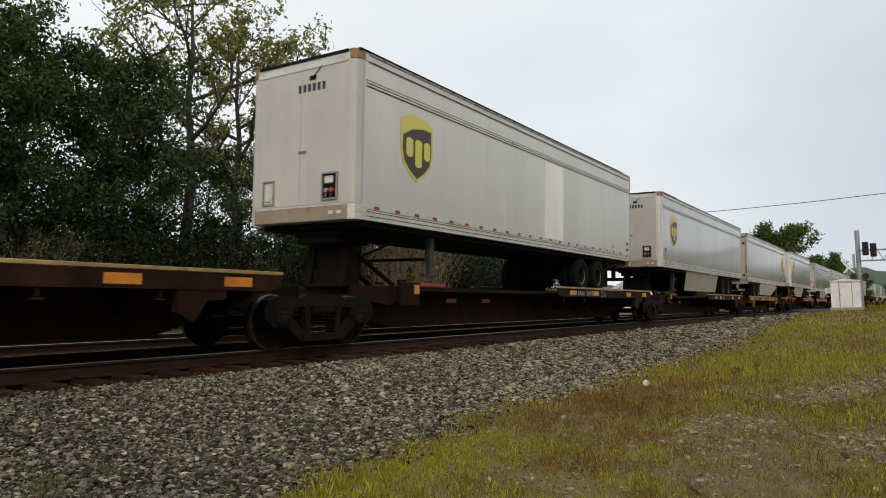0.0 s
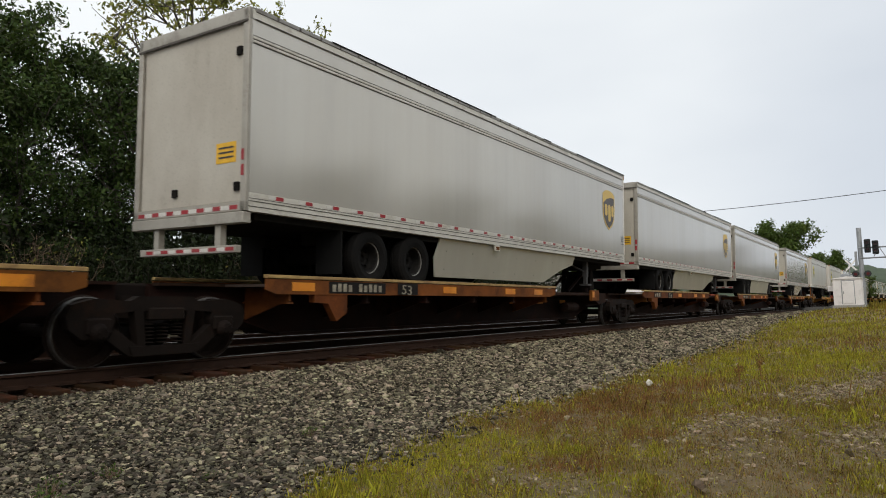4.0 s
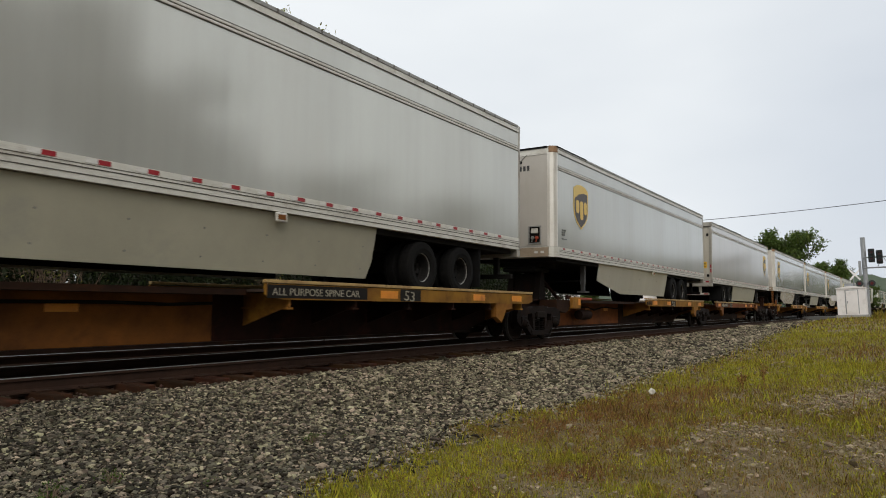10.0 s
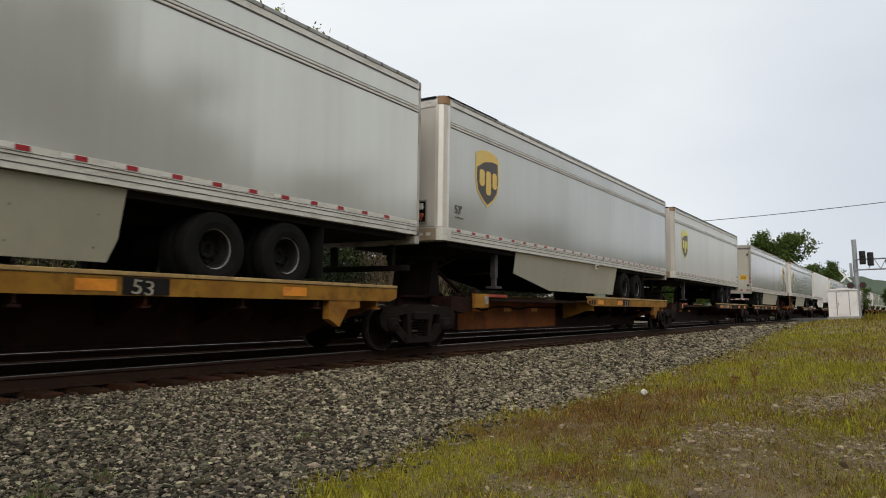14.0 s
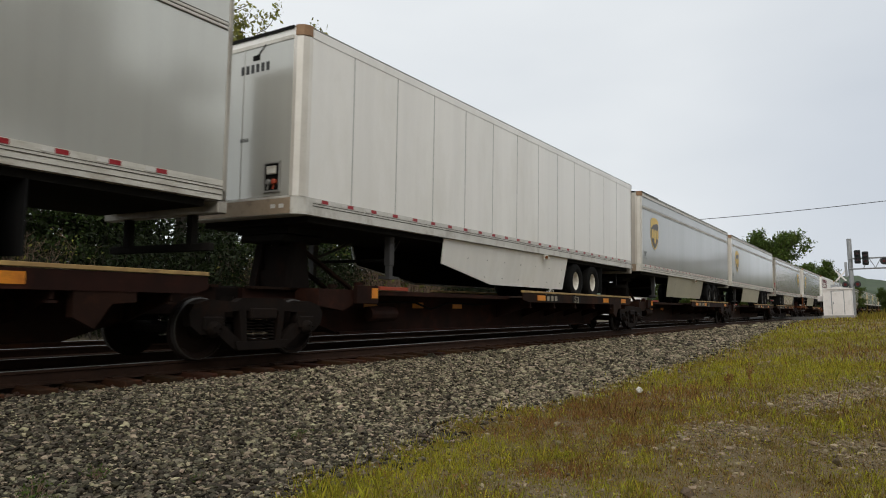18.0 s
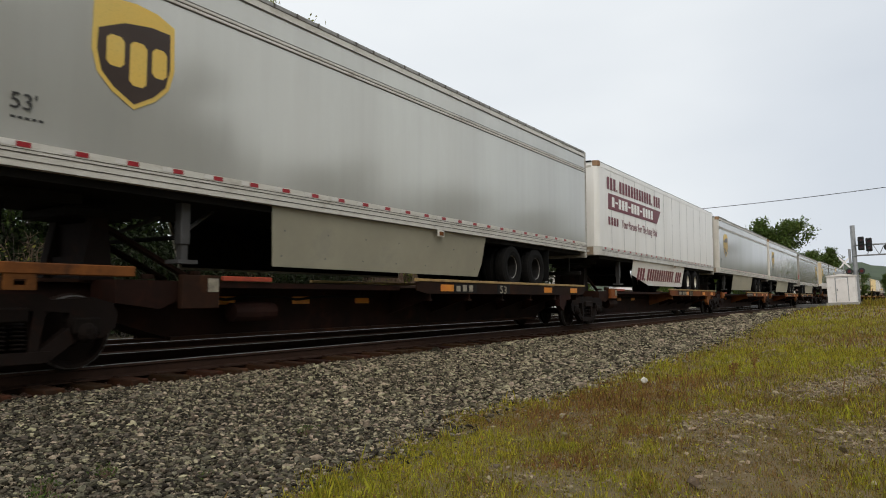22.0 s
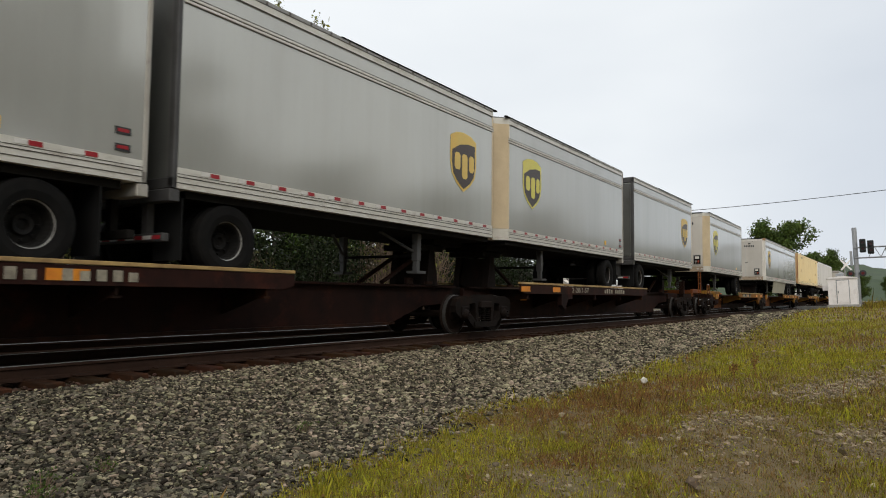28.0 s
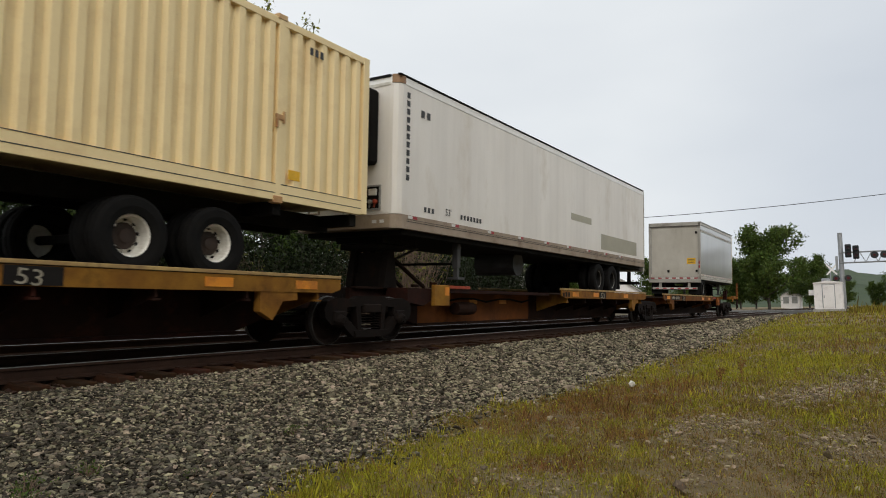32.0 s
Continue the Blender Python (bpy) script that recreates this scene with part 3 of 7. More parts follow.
def ballast():
    parts = []
    for x0, x1, per_m2, s in ((-14, 0.6, 70, 0.05), (0.6, 6, 1800, 0.0158), (6, 11, 1000, 0.0192), (11, 20, 520, 0.025), (20, 40, 230, 0.034), (40, 80, 45, 0.07)):
        n = int((x1 - x0) * 4.6 * per_m2)
        x, y = rng.uniform(x0, x1, n), rng.uniform(3.0, 7.75, n)
        e = edge_y(x)
        keep = (y > e + rng.normal(0, 0.22, n)) & (y < 7.47 + rng.normal(0, 0.07, n))
        x, y = x[keep], y[keep]
        size = s * rng.lognormal(0, 0.38, len(x))
        parts.append((x, y, size))
    x, y, size = (np.concatenate(c) for c in zip(*parts))
    # share of darker stones, falling to none by x = 8
    old = rng.random(len(x)) < 0.62 * (1 - ease(2.2, 8.0, x))
    for sel, key, name, label in ((~old, "stone", "ballast_stones", "loose grey crushed-stone ballast sloping beside the track"), (old, "stone_darker", "weathered_ballast_stones", "darker stones mixed into the near end of the ballast")):
        tagged(new(name, stones(name, x[sel], y[sel], size[sel], M[key])), label, "ballast", kind="stuff")
    n = 5200
    x, y = rng.uniform(1, 30, n), rng.choice([7.62, 8.85, 13.0], n, p=[0.45, 0.35, 0.2]) + rng.uniform(-0.55, 0.55, n)
    tagged(new("oily_ballast_stones", stones("oily_ballast_stones", x, y, 0.03 * rng.lognormal(0, 0.3, n), M["oily"], -0.3)), "dark oily ballast between the timber ties", "ballast", kind="stuff")
    n = 150000
    x = rng.uniform(2.5, 22, n)
    y = rng.uniform(-3.5, 4.2, n)
    keep = (rng.random(n) < np.clip(bare_at(x, y) * 0.75 + 0.03, 0, 1)) & (y < edge_y(x))
    x, y = x[keep], y[keep]
    tagged(new("scattered_gravel", stones("scattered_gravel", x, y, (0.005 + 0.00065 * x) * rng.lognormal(0, 0.5, len(x)), M["gravel"])), "grey gravel scattered through the thin grass", "gravel", kind="stuff")
    bank = tagged(new("ballast_bank"), "loose single stones on the ballast slope", "ballast", kind="structure")
    shapes = []
    for i in range(12):
        me = stones("stone", np.array([0.0]), np.array([0.0]), np.array([1.0]), M["stone_piece"], 0.0)
        v = np.array([tuple(q.co) for q in me.vertices])
        me.vertices.foreach_set("co", (v - v.mean(0)).ravel())
        shapes.append(me)
    for i in range(300):
        x = random.uniform(1.8, 9.0)
        y = random.uniform(float(edge_y(x)) + 0.15, 7.1)
        s = 0.022 * random.lognormvariate(0, 0.25)
        ob = link_part("stone", shapes[i % 12], bank)
        ob.matrix_basis = pose(x, y, float(ground_z(x, y)) + s * 0.9, random.uniform(-25, 25), random.uniform(-25, 25), random.uniform(0, 360)) @ Matrix.Diagonal((s, s, s, 1))


BARE = ((5.75, 1.05, 0.5, 0.25), (4.75, 1.0, 0.3, 0.14), (7.0, 1.2, 0.45, 0.35), (10.2, 0.6, 0.9, 0.22), (9.6, 0.85, 1.2, 0.3), (7.1, 1.5, 0.8, 0.22), (4.05, 2.05, 0.22, 0.2), (3.95, 1.72, 0.2, 0.2), (6.6, 0.25, 0.6, 0.3), (11.5, 0.3, 1.4, 0.3), (6.8, 1.49, 0.5, 0.14), (6.4, 0.18, 0.4, 0.15), (14.5, -1.5, 3.0, 0.6), (26.0, -4.0, 4.0, 0.8))


def bare_at(x, y):
    """Worn and gravelly spots in the verge: about 1 in their middle, 0 away from them."""
    s = 0
    for cx, cy, rx, ry in BARE:
        s = s + np.exp(-((x - cx) / rx) ** 2 - ((y - cy) / ry) ** 2)
    return np.clip(s, 0, 1.1) + 0.1 * np.sin(x * 4.1 + y * 3.3) * np.sin(y * 5.7 - x)


ballast()


# ---- the tracks ----
def rail_run(name, y, parent, drop):
    prof = [(-0.075, -0.17), (0.075, -0.17), (0.075, -0.155), (0.012, -0.13), (0.012, -0.045), (0.036, -0.035), (0.036, -0.004), (-0.036, -0.004), (-0.036, -0.035), (-0.012, -0.045), (-0.012, -0.13), (-0.075, -0.155)]
    xs = np.concatenate([np.linspace(-30, 120, 76), np.linspace(125, 420, 60)])
    for nm, pr, mt in ((name, prof, M["rail"]), ("rail_head", [(-0.034, -0.006), (0.034, -0.006), (0.03, 0.0), (-0.03, 0.0)], M["railtop"])):
        v = [tuple(along(x, y + a, RAIL + b - drop)) for x in xs for a, b in pr]
        k = len(pr)
        f = [(i * k + j, i * k + (j + 1) % k, (i + 1) * k + (j + 1) % k, (i + 1) * k + j) for i in range(len(xs) - 1) for j in range(k)]
        ob = link_part(nm, soup(nm, np.array(v), f, mt), parent)
        parent = ob if nm == name else parent


def track(name, y, x_ties, label, drop=0.0):
    t = thing(name, label, "railway track", kind="structure")
    for q in (-0.75, 0.75):
        rail_run("rail", y + q, t, drop)
    tie_mesh = mesh_from("tie", box(bmesh.new(), -0.115, 0.115, -1.3, 1.3, -0.18, 0.0, 0.012), M["tie"])
    plate_mesh = mesh_from("tie_plate", box(bmesh.new(), -0.09, 0.09, -0.17, 0.17, 0, 0.02, 0.004), M["rail"])
    for i, x in enumerate(x_ties):
        ob = link_part("tie", tie_mesh, t)
        ob.matrix_basis = on_track(x + random.uniform(-0.03, 0.03), y + random.uniform(-0.06, 0.06), TIE_TOP - drop + random.uniform(-0.012, 0.012)) @ pose(0, 0, 0, 0, 0, random.uniform(-1.2, 1.2))
        if x < 22 and y == 0:
            for q in (-0.75, 0.75):
                pl = link_part("tie_plate", plate_mesh, t)
                pl.matrix_basis = on_track(x, q, TIE_TOP)
    return t


track("near_track", 0.0, [0.9 + 0.53 * i for i in range(150)], "near railway track with polished rails on weathered timber ties")
track("far_track", 4.0, [1.5 + 0.53 * i for i in range(70)], "second railway track behind the train, polished rails on timber ties", 0.045)


# ---- the train: trailers ----
HALF, FLOOR, WALL_LO, WALL_HI, ROOF = 1.295, 2.09, 2.36, 4.86, 5.0
DECK, ROLL = 1.12, 0.985     # top of the deck's lip; the deck on which the tyres stand


def wheel_pair(parent, x, white, single=False):
    """The wheels of one axle: dual tyres and a rim on either side, and the axle."""
    r = 0.5
    part("axle", bar(bmesh.new(), (x, -0.9, ROLL + r), (x, 0.9, ROLL + r), 0.065, 8), M["under"], parent)
    for s in (-1, 1):
        rim = bmesh.new()
        lathe(rim, [(0.05, 0.99), (0.07, 1.03), (0.11, 1.04), (0.13, 1.0), (0.21, 0.99), (0.25, 1.08), (0.27, 1.17), (0.262, 1.178), (0.24, 1.15), (0.22, 0.94), (0.05, 0.94)] if s > 0 else
              [(0.05, -0.99), (0.07, -1.03), (0.11, -1.04), (0.13, -1.0), (0.21, -0.99), (0.25, -1.08), (0.27, -1.17), (0.262, -1.178), (0.24, -1.15), (0.22, -0.94), (0.05, -0.94)], (x, 0, ROLL + r), "y", 28)
        for i in range(8):
            a = i * math.pi / 4
            bar(rim, (x + 0.165 * math.cos(a), s * 0.98, ROLL + r + 0.165 * math.sin(a)), (x + 0.165 * math.cos(a), s * 1.03, ROLL + r + 0.165 * math.sin(a)), 0.018, 6)
        w = part("wheel", rim, M["rim_white"] if white else M["rim_dark"], parent, "white painted steel wheel" if white else "")
        if white:
            hh = bmesh.new()
            for i in range(10):
                a = i * math.pi / 5 + 0.2
                bar(hh, (x + 0.215 * math.cos(a), s * 0.97, ROLL + r + 0.215 * math.sin(a)), (x + 0.215 * math.cos(a), s * 1.01, ROLL + r + 0.215 * math.sin(a)), 0.026, 8)
            part("hand_hole", hh, M["edge_dark"], w)
            hb = bmesh.new()
            lathe(hb, [(0.02, s * 1.075), (0.085, s * 1.07), (0.1, s * 1.045), (0.165, s * 1.035), (0.17, s * 0.99), (0.02, s * 0.99)], (x, 0, ROLL + r), "y", 20)
            part("hub", hb, M["hub_brown"], w, "dark rusty wheel hub")
        ty = bmesh.new()
        for y in (1.10, 0.78):
            p = [(0.27, -0.11), (0.36, -0.135), (0.45, -0.125), (0.49, -0.10), (0.5, -0.04), (0.488, -0.035), (0.488, -0.02), (0.5, -0.015), (0.5, 0.04), (0.49, 0.10), (0.45, 0.125), (0.36, 0.135), (0.27, 0.11)]
            lathe(ty, [(a, s * (y + b)) for a, b in p], (x, 0, ROLL + r), "y", 32, True)
        part("tyre", ty, M["tyre"], w)
        if not white:
            fl = bmesh.new()
            lathe(fl, [(0.258, s * 1.180), (0.279, s * 1.188), (0.279, s * 1.176), (0.258, s * 1.170)], (x, 0, ROLL + r), "y", 28, True)
            part("rim_flange", fl, M["rim_edge"], w, "pale worn rim flange")


def shield(parent, xc, mat_gold, y):
    """A shield emblem: gold border and top, dark brown field, plain gold shapes for its lettering."""
    def outline(k, dz=0.0):
        pts = [(-0.52, 0.50), (-0.28, 0.60), (0, 0.63), (0.28, 0.60), (0.52, 0.50), (0.53, -0.05), (0.46, -0.30), (0.28, -0.48), (0, -0.64), (-0.28, -0.48), (-0.46, -0.30), (-0.53, -0.05)]
        return [(xc + a * k, 3.60 + b * k + dz) for a, b in pts]
    e = part("emblem", prism(bmesh.new(), outline(1.0), y - 0.003, y), mat_gold, parent, "gold and dark brown shield emblem")
    f = [(xc - 0.46, 0.20 + 3.6), (xc - 0.15, 0.35 + 3.6), (xc + 0.2, 0.41 + 3.6), (xc + 0.46, 0.40 + 3.6), (xc + 0.47, 3.55), (xc + 0.41, 3.32), (xc + 0.25, 3.165), (xc, 3.02), (xc - 0.25, 3.165), (xc - 0.41, 3.32), (xc - 0.47, 3.55)]
    part("emblem_field", prism(bmesh.new(), f, y - 0.006, y - 0.003), M["brown"], e, "dark brown emblem field")
    bars = bmesh.new()
    for x0, x1, z0, z1 in ((-0.36, -0.14, 3.41, 3.77), (-0.07, 0.15, 3.24, 3.77), (0.22, 0.42, 3.41, 3.77)):
        prism(bars, [(xc + x0 + 0.05, z0), (xc + x1 - 0.05, z0), (xc + x1, z0 + 0.05), (xc + x1, z1 - 0.05), (xc + x1 - 0.05, z1), (xc + x0 + 0.05, z1), (xc + x0, z1 - 0.05), (xc + x0, z0 + 0.05)], y - 0.009, y - 0.006)
    part("emblem_shape", bars, mat_gold, e)


def number_bars(parent, x_of, n, h, w, z, mat, face="side", label=""):
    """Writing that stands as plain bars: n small uprights."""
    bm = bmesh.new()
    for i in range(n):
        a = i * w
        if face == "side":
            box(bm, x_of + a, x_of + a + w * 0.62, -HALF - 0.009, -HALF - 0.005, z, z + h)
        else:
            box(bm, x_of - 0.012, x_of - 0.006, -a, -a + w * 0.62, z, z + h)
    return part("marking", bm, mat, parent, label)


def side_features(t, L, lead, fl, mats, opt):
    """The flanks: bottom rail, reflectors, mouldings, top rail and roof."""
    body, n_u = mats
    X = (lambda u: u) if lead == "F" else (lambda u: L - u)
    rad = 0.16 if fl.get("round", True) else 0.03
    bm = bmesh.new()
    mid = 0.3
    if fl.get("chamfer"):
        rad, mid = fl["chamfer"], 0.5
    out = [(X(0), -HALF + rad), (X(rad * mid), -HALF + rad * mid), (X(rad), -HALF), (X(L), -HALF), (X(L), HALF), (X(rad), HALF), (X(rad * mid), HALF - rad * mid), (X(0), HALF - rad)]
    prism(bm, out, WALL_LO, WALL_HI, "z")
    part("body", bm, body, t)
    low = bmesh.new()
    grow = [(a + (0.004 if abs(a - X(L)) < 0.01 else 0) * (1 if lead == "F" else -1), b * 1.006) for a, b in out]
    prism(low, grow, FLOOR, WALL_LO - 0.002, "z")
    rail = part("bottom_rail", low, M[fl.get("rail", "pale_rail" if fl.get("white") else "alu")], t, "worn metal bottom rail")
    ln = bmesh.new()
    for z, h in ((FLOOR + 0.065, 0.012), (FLOOR + 0.14, 0.012), (WALL_LO - 0.088, 0.007))[1 if fl.get("white") else 0:]:
        box(ln, min(X(0.3), X(L)), max(X(0.3), X(L)), -HALF - 0.0125, -HALF - 0.006, z, z + h)
    part("rail_groove", ln, M["groove"], rail)
    top = bmesh.new()
    prism(top, grow, WALL_HI + 0.002, ROOF, "z")
    rl = part("top_rail", top, M["alu"] if not fl.get("white") else M["white"], t)
    rf = bmesh.new()
    prism(rf, [(a, b * 0.997) for a, b in out], ROOF + 0.002, ROOF + 0.03, "z")
    part("roof", rf, M["seam"], t, "grey roof sheet with dark worn edge")
    cap = bmesh.new()
    for a, b in fl.get("tape", ()):
        box(cap, X(a), X(min(b, L)), -HALF - 0.027, -HALF + 0.04, ROOF + 0.014, ROOF + 0.040)
    if fl.get("tape"):
        part("roof_tape", cap, M["edge_dark"], t, "black tape on the roof edge")
    if fl.get("mould", 2):
        md, gv = bmesh.new(), bmesh.new()
        z = FLOOR + (2.32 if lead == "F" else 2.41)
        m0, m1 = sorted((X(0.25), X(L - 0.02)))
        for i in range(2):
            box(md, m0, m1, -HALF - 0.014, -HALF - 0.002, z + 0.016 + i * 0.054, z + 0.054 + i * 0.054, 0.004)
        for i in range(3):
            box(gv, m0, m1, -HALF - 0.008, -HALF - 0.002, z + i * 0.054, z + 0.016 + i * 0.054)
        mo = part("moulding", md, M["alu"], t, "twin aluminium moulding strip")
        tagged(part("moulding_groove", gv, M["groove"], mo), kind="stuff")
    if not fl.get("white"):
        # drip edge along the roof, clipped down at short steps
        st, ck = bmesh.new(), bmesh.new()
        s0, s1 = sorted((X(0.3), X(L - 0.05)))
        box(st, s0, s1, -HALF - 0.02, -HALF + 0.03, ROOF - 0.035, ROOF + 0.033, 0.008)
        x = s0 + 0.4
        while x < s1 - 0.3:
            box(ck, x, x + 0.035, -HALF - 0.024, -HALF - 0.019, ROOF - 0.03, ROOF + 0.03)
            x += 0.46
        box(ck, s0, s1, -HALF - 0.016, -HALF - 0.011, WALL_HI - 0.012, WALL_HI + 0.006)
        dr = part("drip_edge", st, M["strap"], t, "grey metal drip edge along the roof")
        tagged(part("edge_clip", ck, M["groove"], dr), kind="stuff")
    me = fl.get("_refl")
    if me is None:
        b = bmesh.new()
        box(b, 0.15, 0.30, -0.003, 0, 0, 0.055)
        for f in b.faces:
            f.material_index = 0
        k = len(b.faces)
        box(b, 0.0, 0.15, -0.003, 0, 0, 0.055)
        b.faces.ensure_lookup_table()
        for f in list(b.faces)[k:]:
            f.material_index = 1
        me = mesh_from("reflector", b, M["red"], M["refl_white"])
        fl["_refl"] = me
    step = fl.get("reflector_step", 0.61)
    for i in range(int((L - 0.6) / step)):
        ob = link_part("reflector", me, t)
        ob.location = (0.35 + i * step, -HALF - 0.010, WALL_LO - 0.066)
    return X


def nose_face(t, X, lead, L, fl):
    """The nose: corner posts, panels with the couplings, markings."""
    s = 1 if lead == "F" else -1
    for y in (-1, 1):
        b = bmesh.new()
        c = fl.get("chamfer")
        if c:
            prism(b, [(X(-0.008), y * (HALF - c - 0.03)), (X(-0.008), y * (HALF - c + 0.01)), (X(c - 0.01), y * (HALF + 0.008)), (X(c + 0.03), y * (HALF + 0.008)), (X(c + 0.03), y * (HALF - 0.03)), (X(0.04), y * (HALF - c - 0.03))], WALL_LO, WALL_HI, "z")
        else:
            prism(b, [(X(-0.006), y * (HALF - 0.2)), (X(-0.006), y * (HALF - 0.13)), (X(0.04), y * (HALF - 0.04)), (X(0.13), y * (HALF + 0.006)), (X(0.2), y * (HALF + 0.006)), (X(0.2), y * (HALF - 0.02)), (X(0.05), y * (HALF - 0.2))], WALL_LO, WALL_HI, "z")
        po = part("corner_post", b, M[fl.get("post", "bright_alu")], t, "rounded metal corner post")
        b = bmesh.new()
        prism(b, [(X(-0.014), y * (HALF - 0.16)), (X(-0.014), y * (HALF - 0.12)), (X(0.035), y * (HALF - 0.025)), (X(0.12), y * (HALF + 0.018)), (X(0.19), y * (HALF + 0.018)), (X(0.19), y * (HALF - 0.03)), (X(0.05), y * (HALF - 0.16))], ROOF - 0.13, ROOF + 0.035, "z")
        if c:
            b.free()
            continue
        part("post_cap", b, M["post_cap"], po, "rusty tan corner cap")
    if lead != "F":
        return
    b = bmesh.new()
    e = fl.get("chamfer", 0.17) + 0.03
    box(b, -0.008, 0.004, -HALF + e, HALF - e, WALL_LO + 0.02, WALL_HI - 0.02)
    n = part("nose_panel", b, M[fl.get("nose", "nose_panel")], t, "plain painted nose panel")
    b = bmesh.new()
    box(b, -0.012, -0.004, -HALF + e - 0.03, HALF - e + 0.03, FLOOR + 0.01, WALL_LO - 0.02)
    part("nose_band", b, M["nose_band"], t, "stained tan band along the nose")
    b = bmesh.new()
    for y0, y1, z0, z1 in ((-0.92, -0.89, 2.44, 2.92), (-0.58, -0.55, 2.44, 2.92), (-0.89, -0.58, 2.89, 2.92), (-0.89, -0.58, 2.44, 2.47)):
        box(b, -0.04, -0.008, y0, y1, z0, z1)
    cf = part("coupling_frame", b, M["strap"], n, "grey frame round the couplings")
    part("coupling_recess", box(bmesh.new(), -0.012, -0.0085, -0.89, -0.58, 2.47, 2.89), M["under"], cf, "dark recess")
    b = bmesh.new()
    box(b, -0.055, -0.012, -0.83, -0.64, 2.72, 2.85, 0.01)
    part("socket", b, M["alu"], cf, "cable socket with a hinged lid")
    for y, mt in ((-0.8, "red_paint"), (-0.68, "strap")):
        b = bmesh.new()
        lathe(b, [(0.03, -0.06), (0.045, -0.05), (0.045, 0.0)], (-0.012, y, 2.6), "x", 10)
        bar(b, (-0.03, y, 2.6), (-0.03, y + 0.03, 2.49), 0.016)
        part("air_coupling", b, M[mt], cf)
    b = bmesh.new()
    for y0, y1, z0, z1 in ((0.62, 0.65, 2.42, 2.88), (0.89, 0.92, 2.42, 2.88), (0.65, 0.89, 2.85, 2.88), (0.65, 0.89, 2.42, 2.45)):
        box(b, -0.03, -0.008, y0, y1, z0, z1)
    d = part("document_box", b, M["nose_band"], n, "small brown-framed document holder")
    b = bmesh.new()
    box(b, -0.024, -0.0085, 0.69, 0.85, 2.49, 2.81, 0.006)
    part("document_lid", b, M["alu"], d)
    b = bmesh.new()
    box(b, -0.010, -0.0075, -0.012, 0.012, WALL_LO + 0.03, WALL_HI - 0.03)
    part("panel_seam", b, M["panel_line"], n)
    b = bmesh.new()
    box(b, -0.02, -0.006, -HALF + e, HALF - e, WALL_HI - 0.03, WALL_HI + 0.03)
    part("header", b, M["alu"], n, "pale header strip under the roof")
    b = bmesh.new()
    box(b, -0.022, 0.0, -HALF + e, HALF - e, ROOF - 0.01, ROOF + 0.04)
    part("roof_edge", b, M["edge_dark"], n, "black roof edge")
    number_bars(n, 0.0, 6, 0.14, 0.115, 4.42, M["ink"], "nose")
    number_bars(n, 0.0, 4, 0.06, 0.05, 3.3, M["ink"], "nose")
    b = bmesh.new()
    box(b, -0.02, -0.008, -0.35, -0.2, 4.62, 4.7)
    bar(b, (-0.02, -0.27, 4.66), (-0.02, -0.5, 4.85), 0.008)
    part("marker_lamp", b, M["edge_dark"], n)
    b = bmesh.new()
    box(b, -0.018, -0.012, -1.0, -0.9, FLOOR + 0.1, FLOOR + 0.16)
    box(b, -0.018, -0.012, -0.82, -0.72, FLOOR + 0.1, FLOOR + 0.16)
    part("reflector_strip", b, M["refl_white"], n)


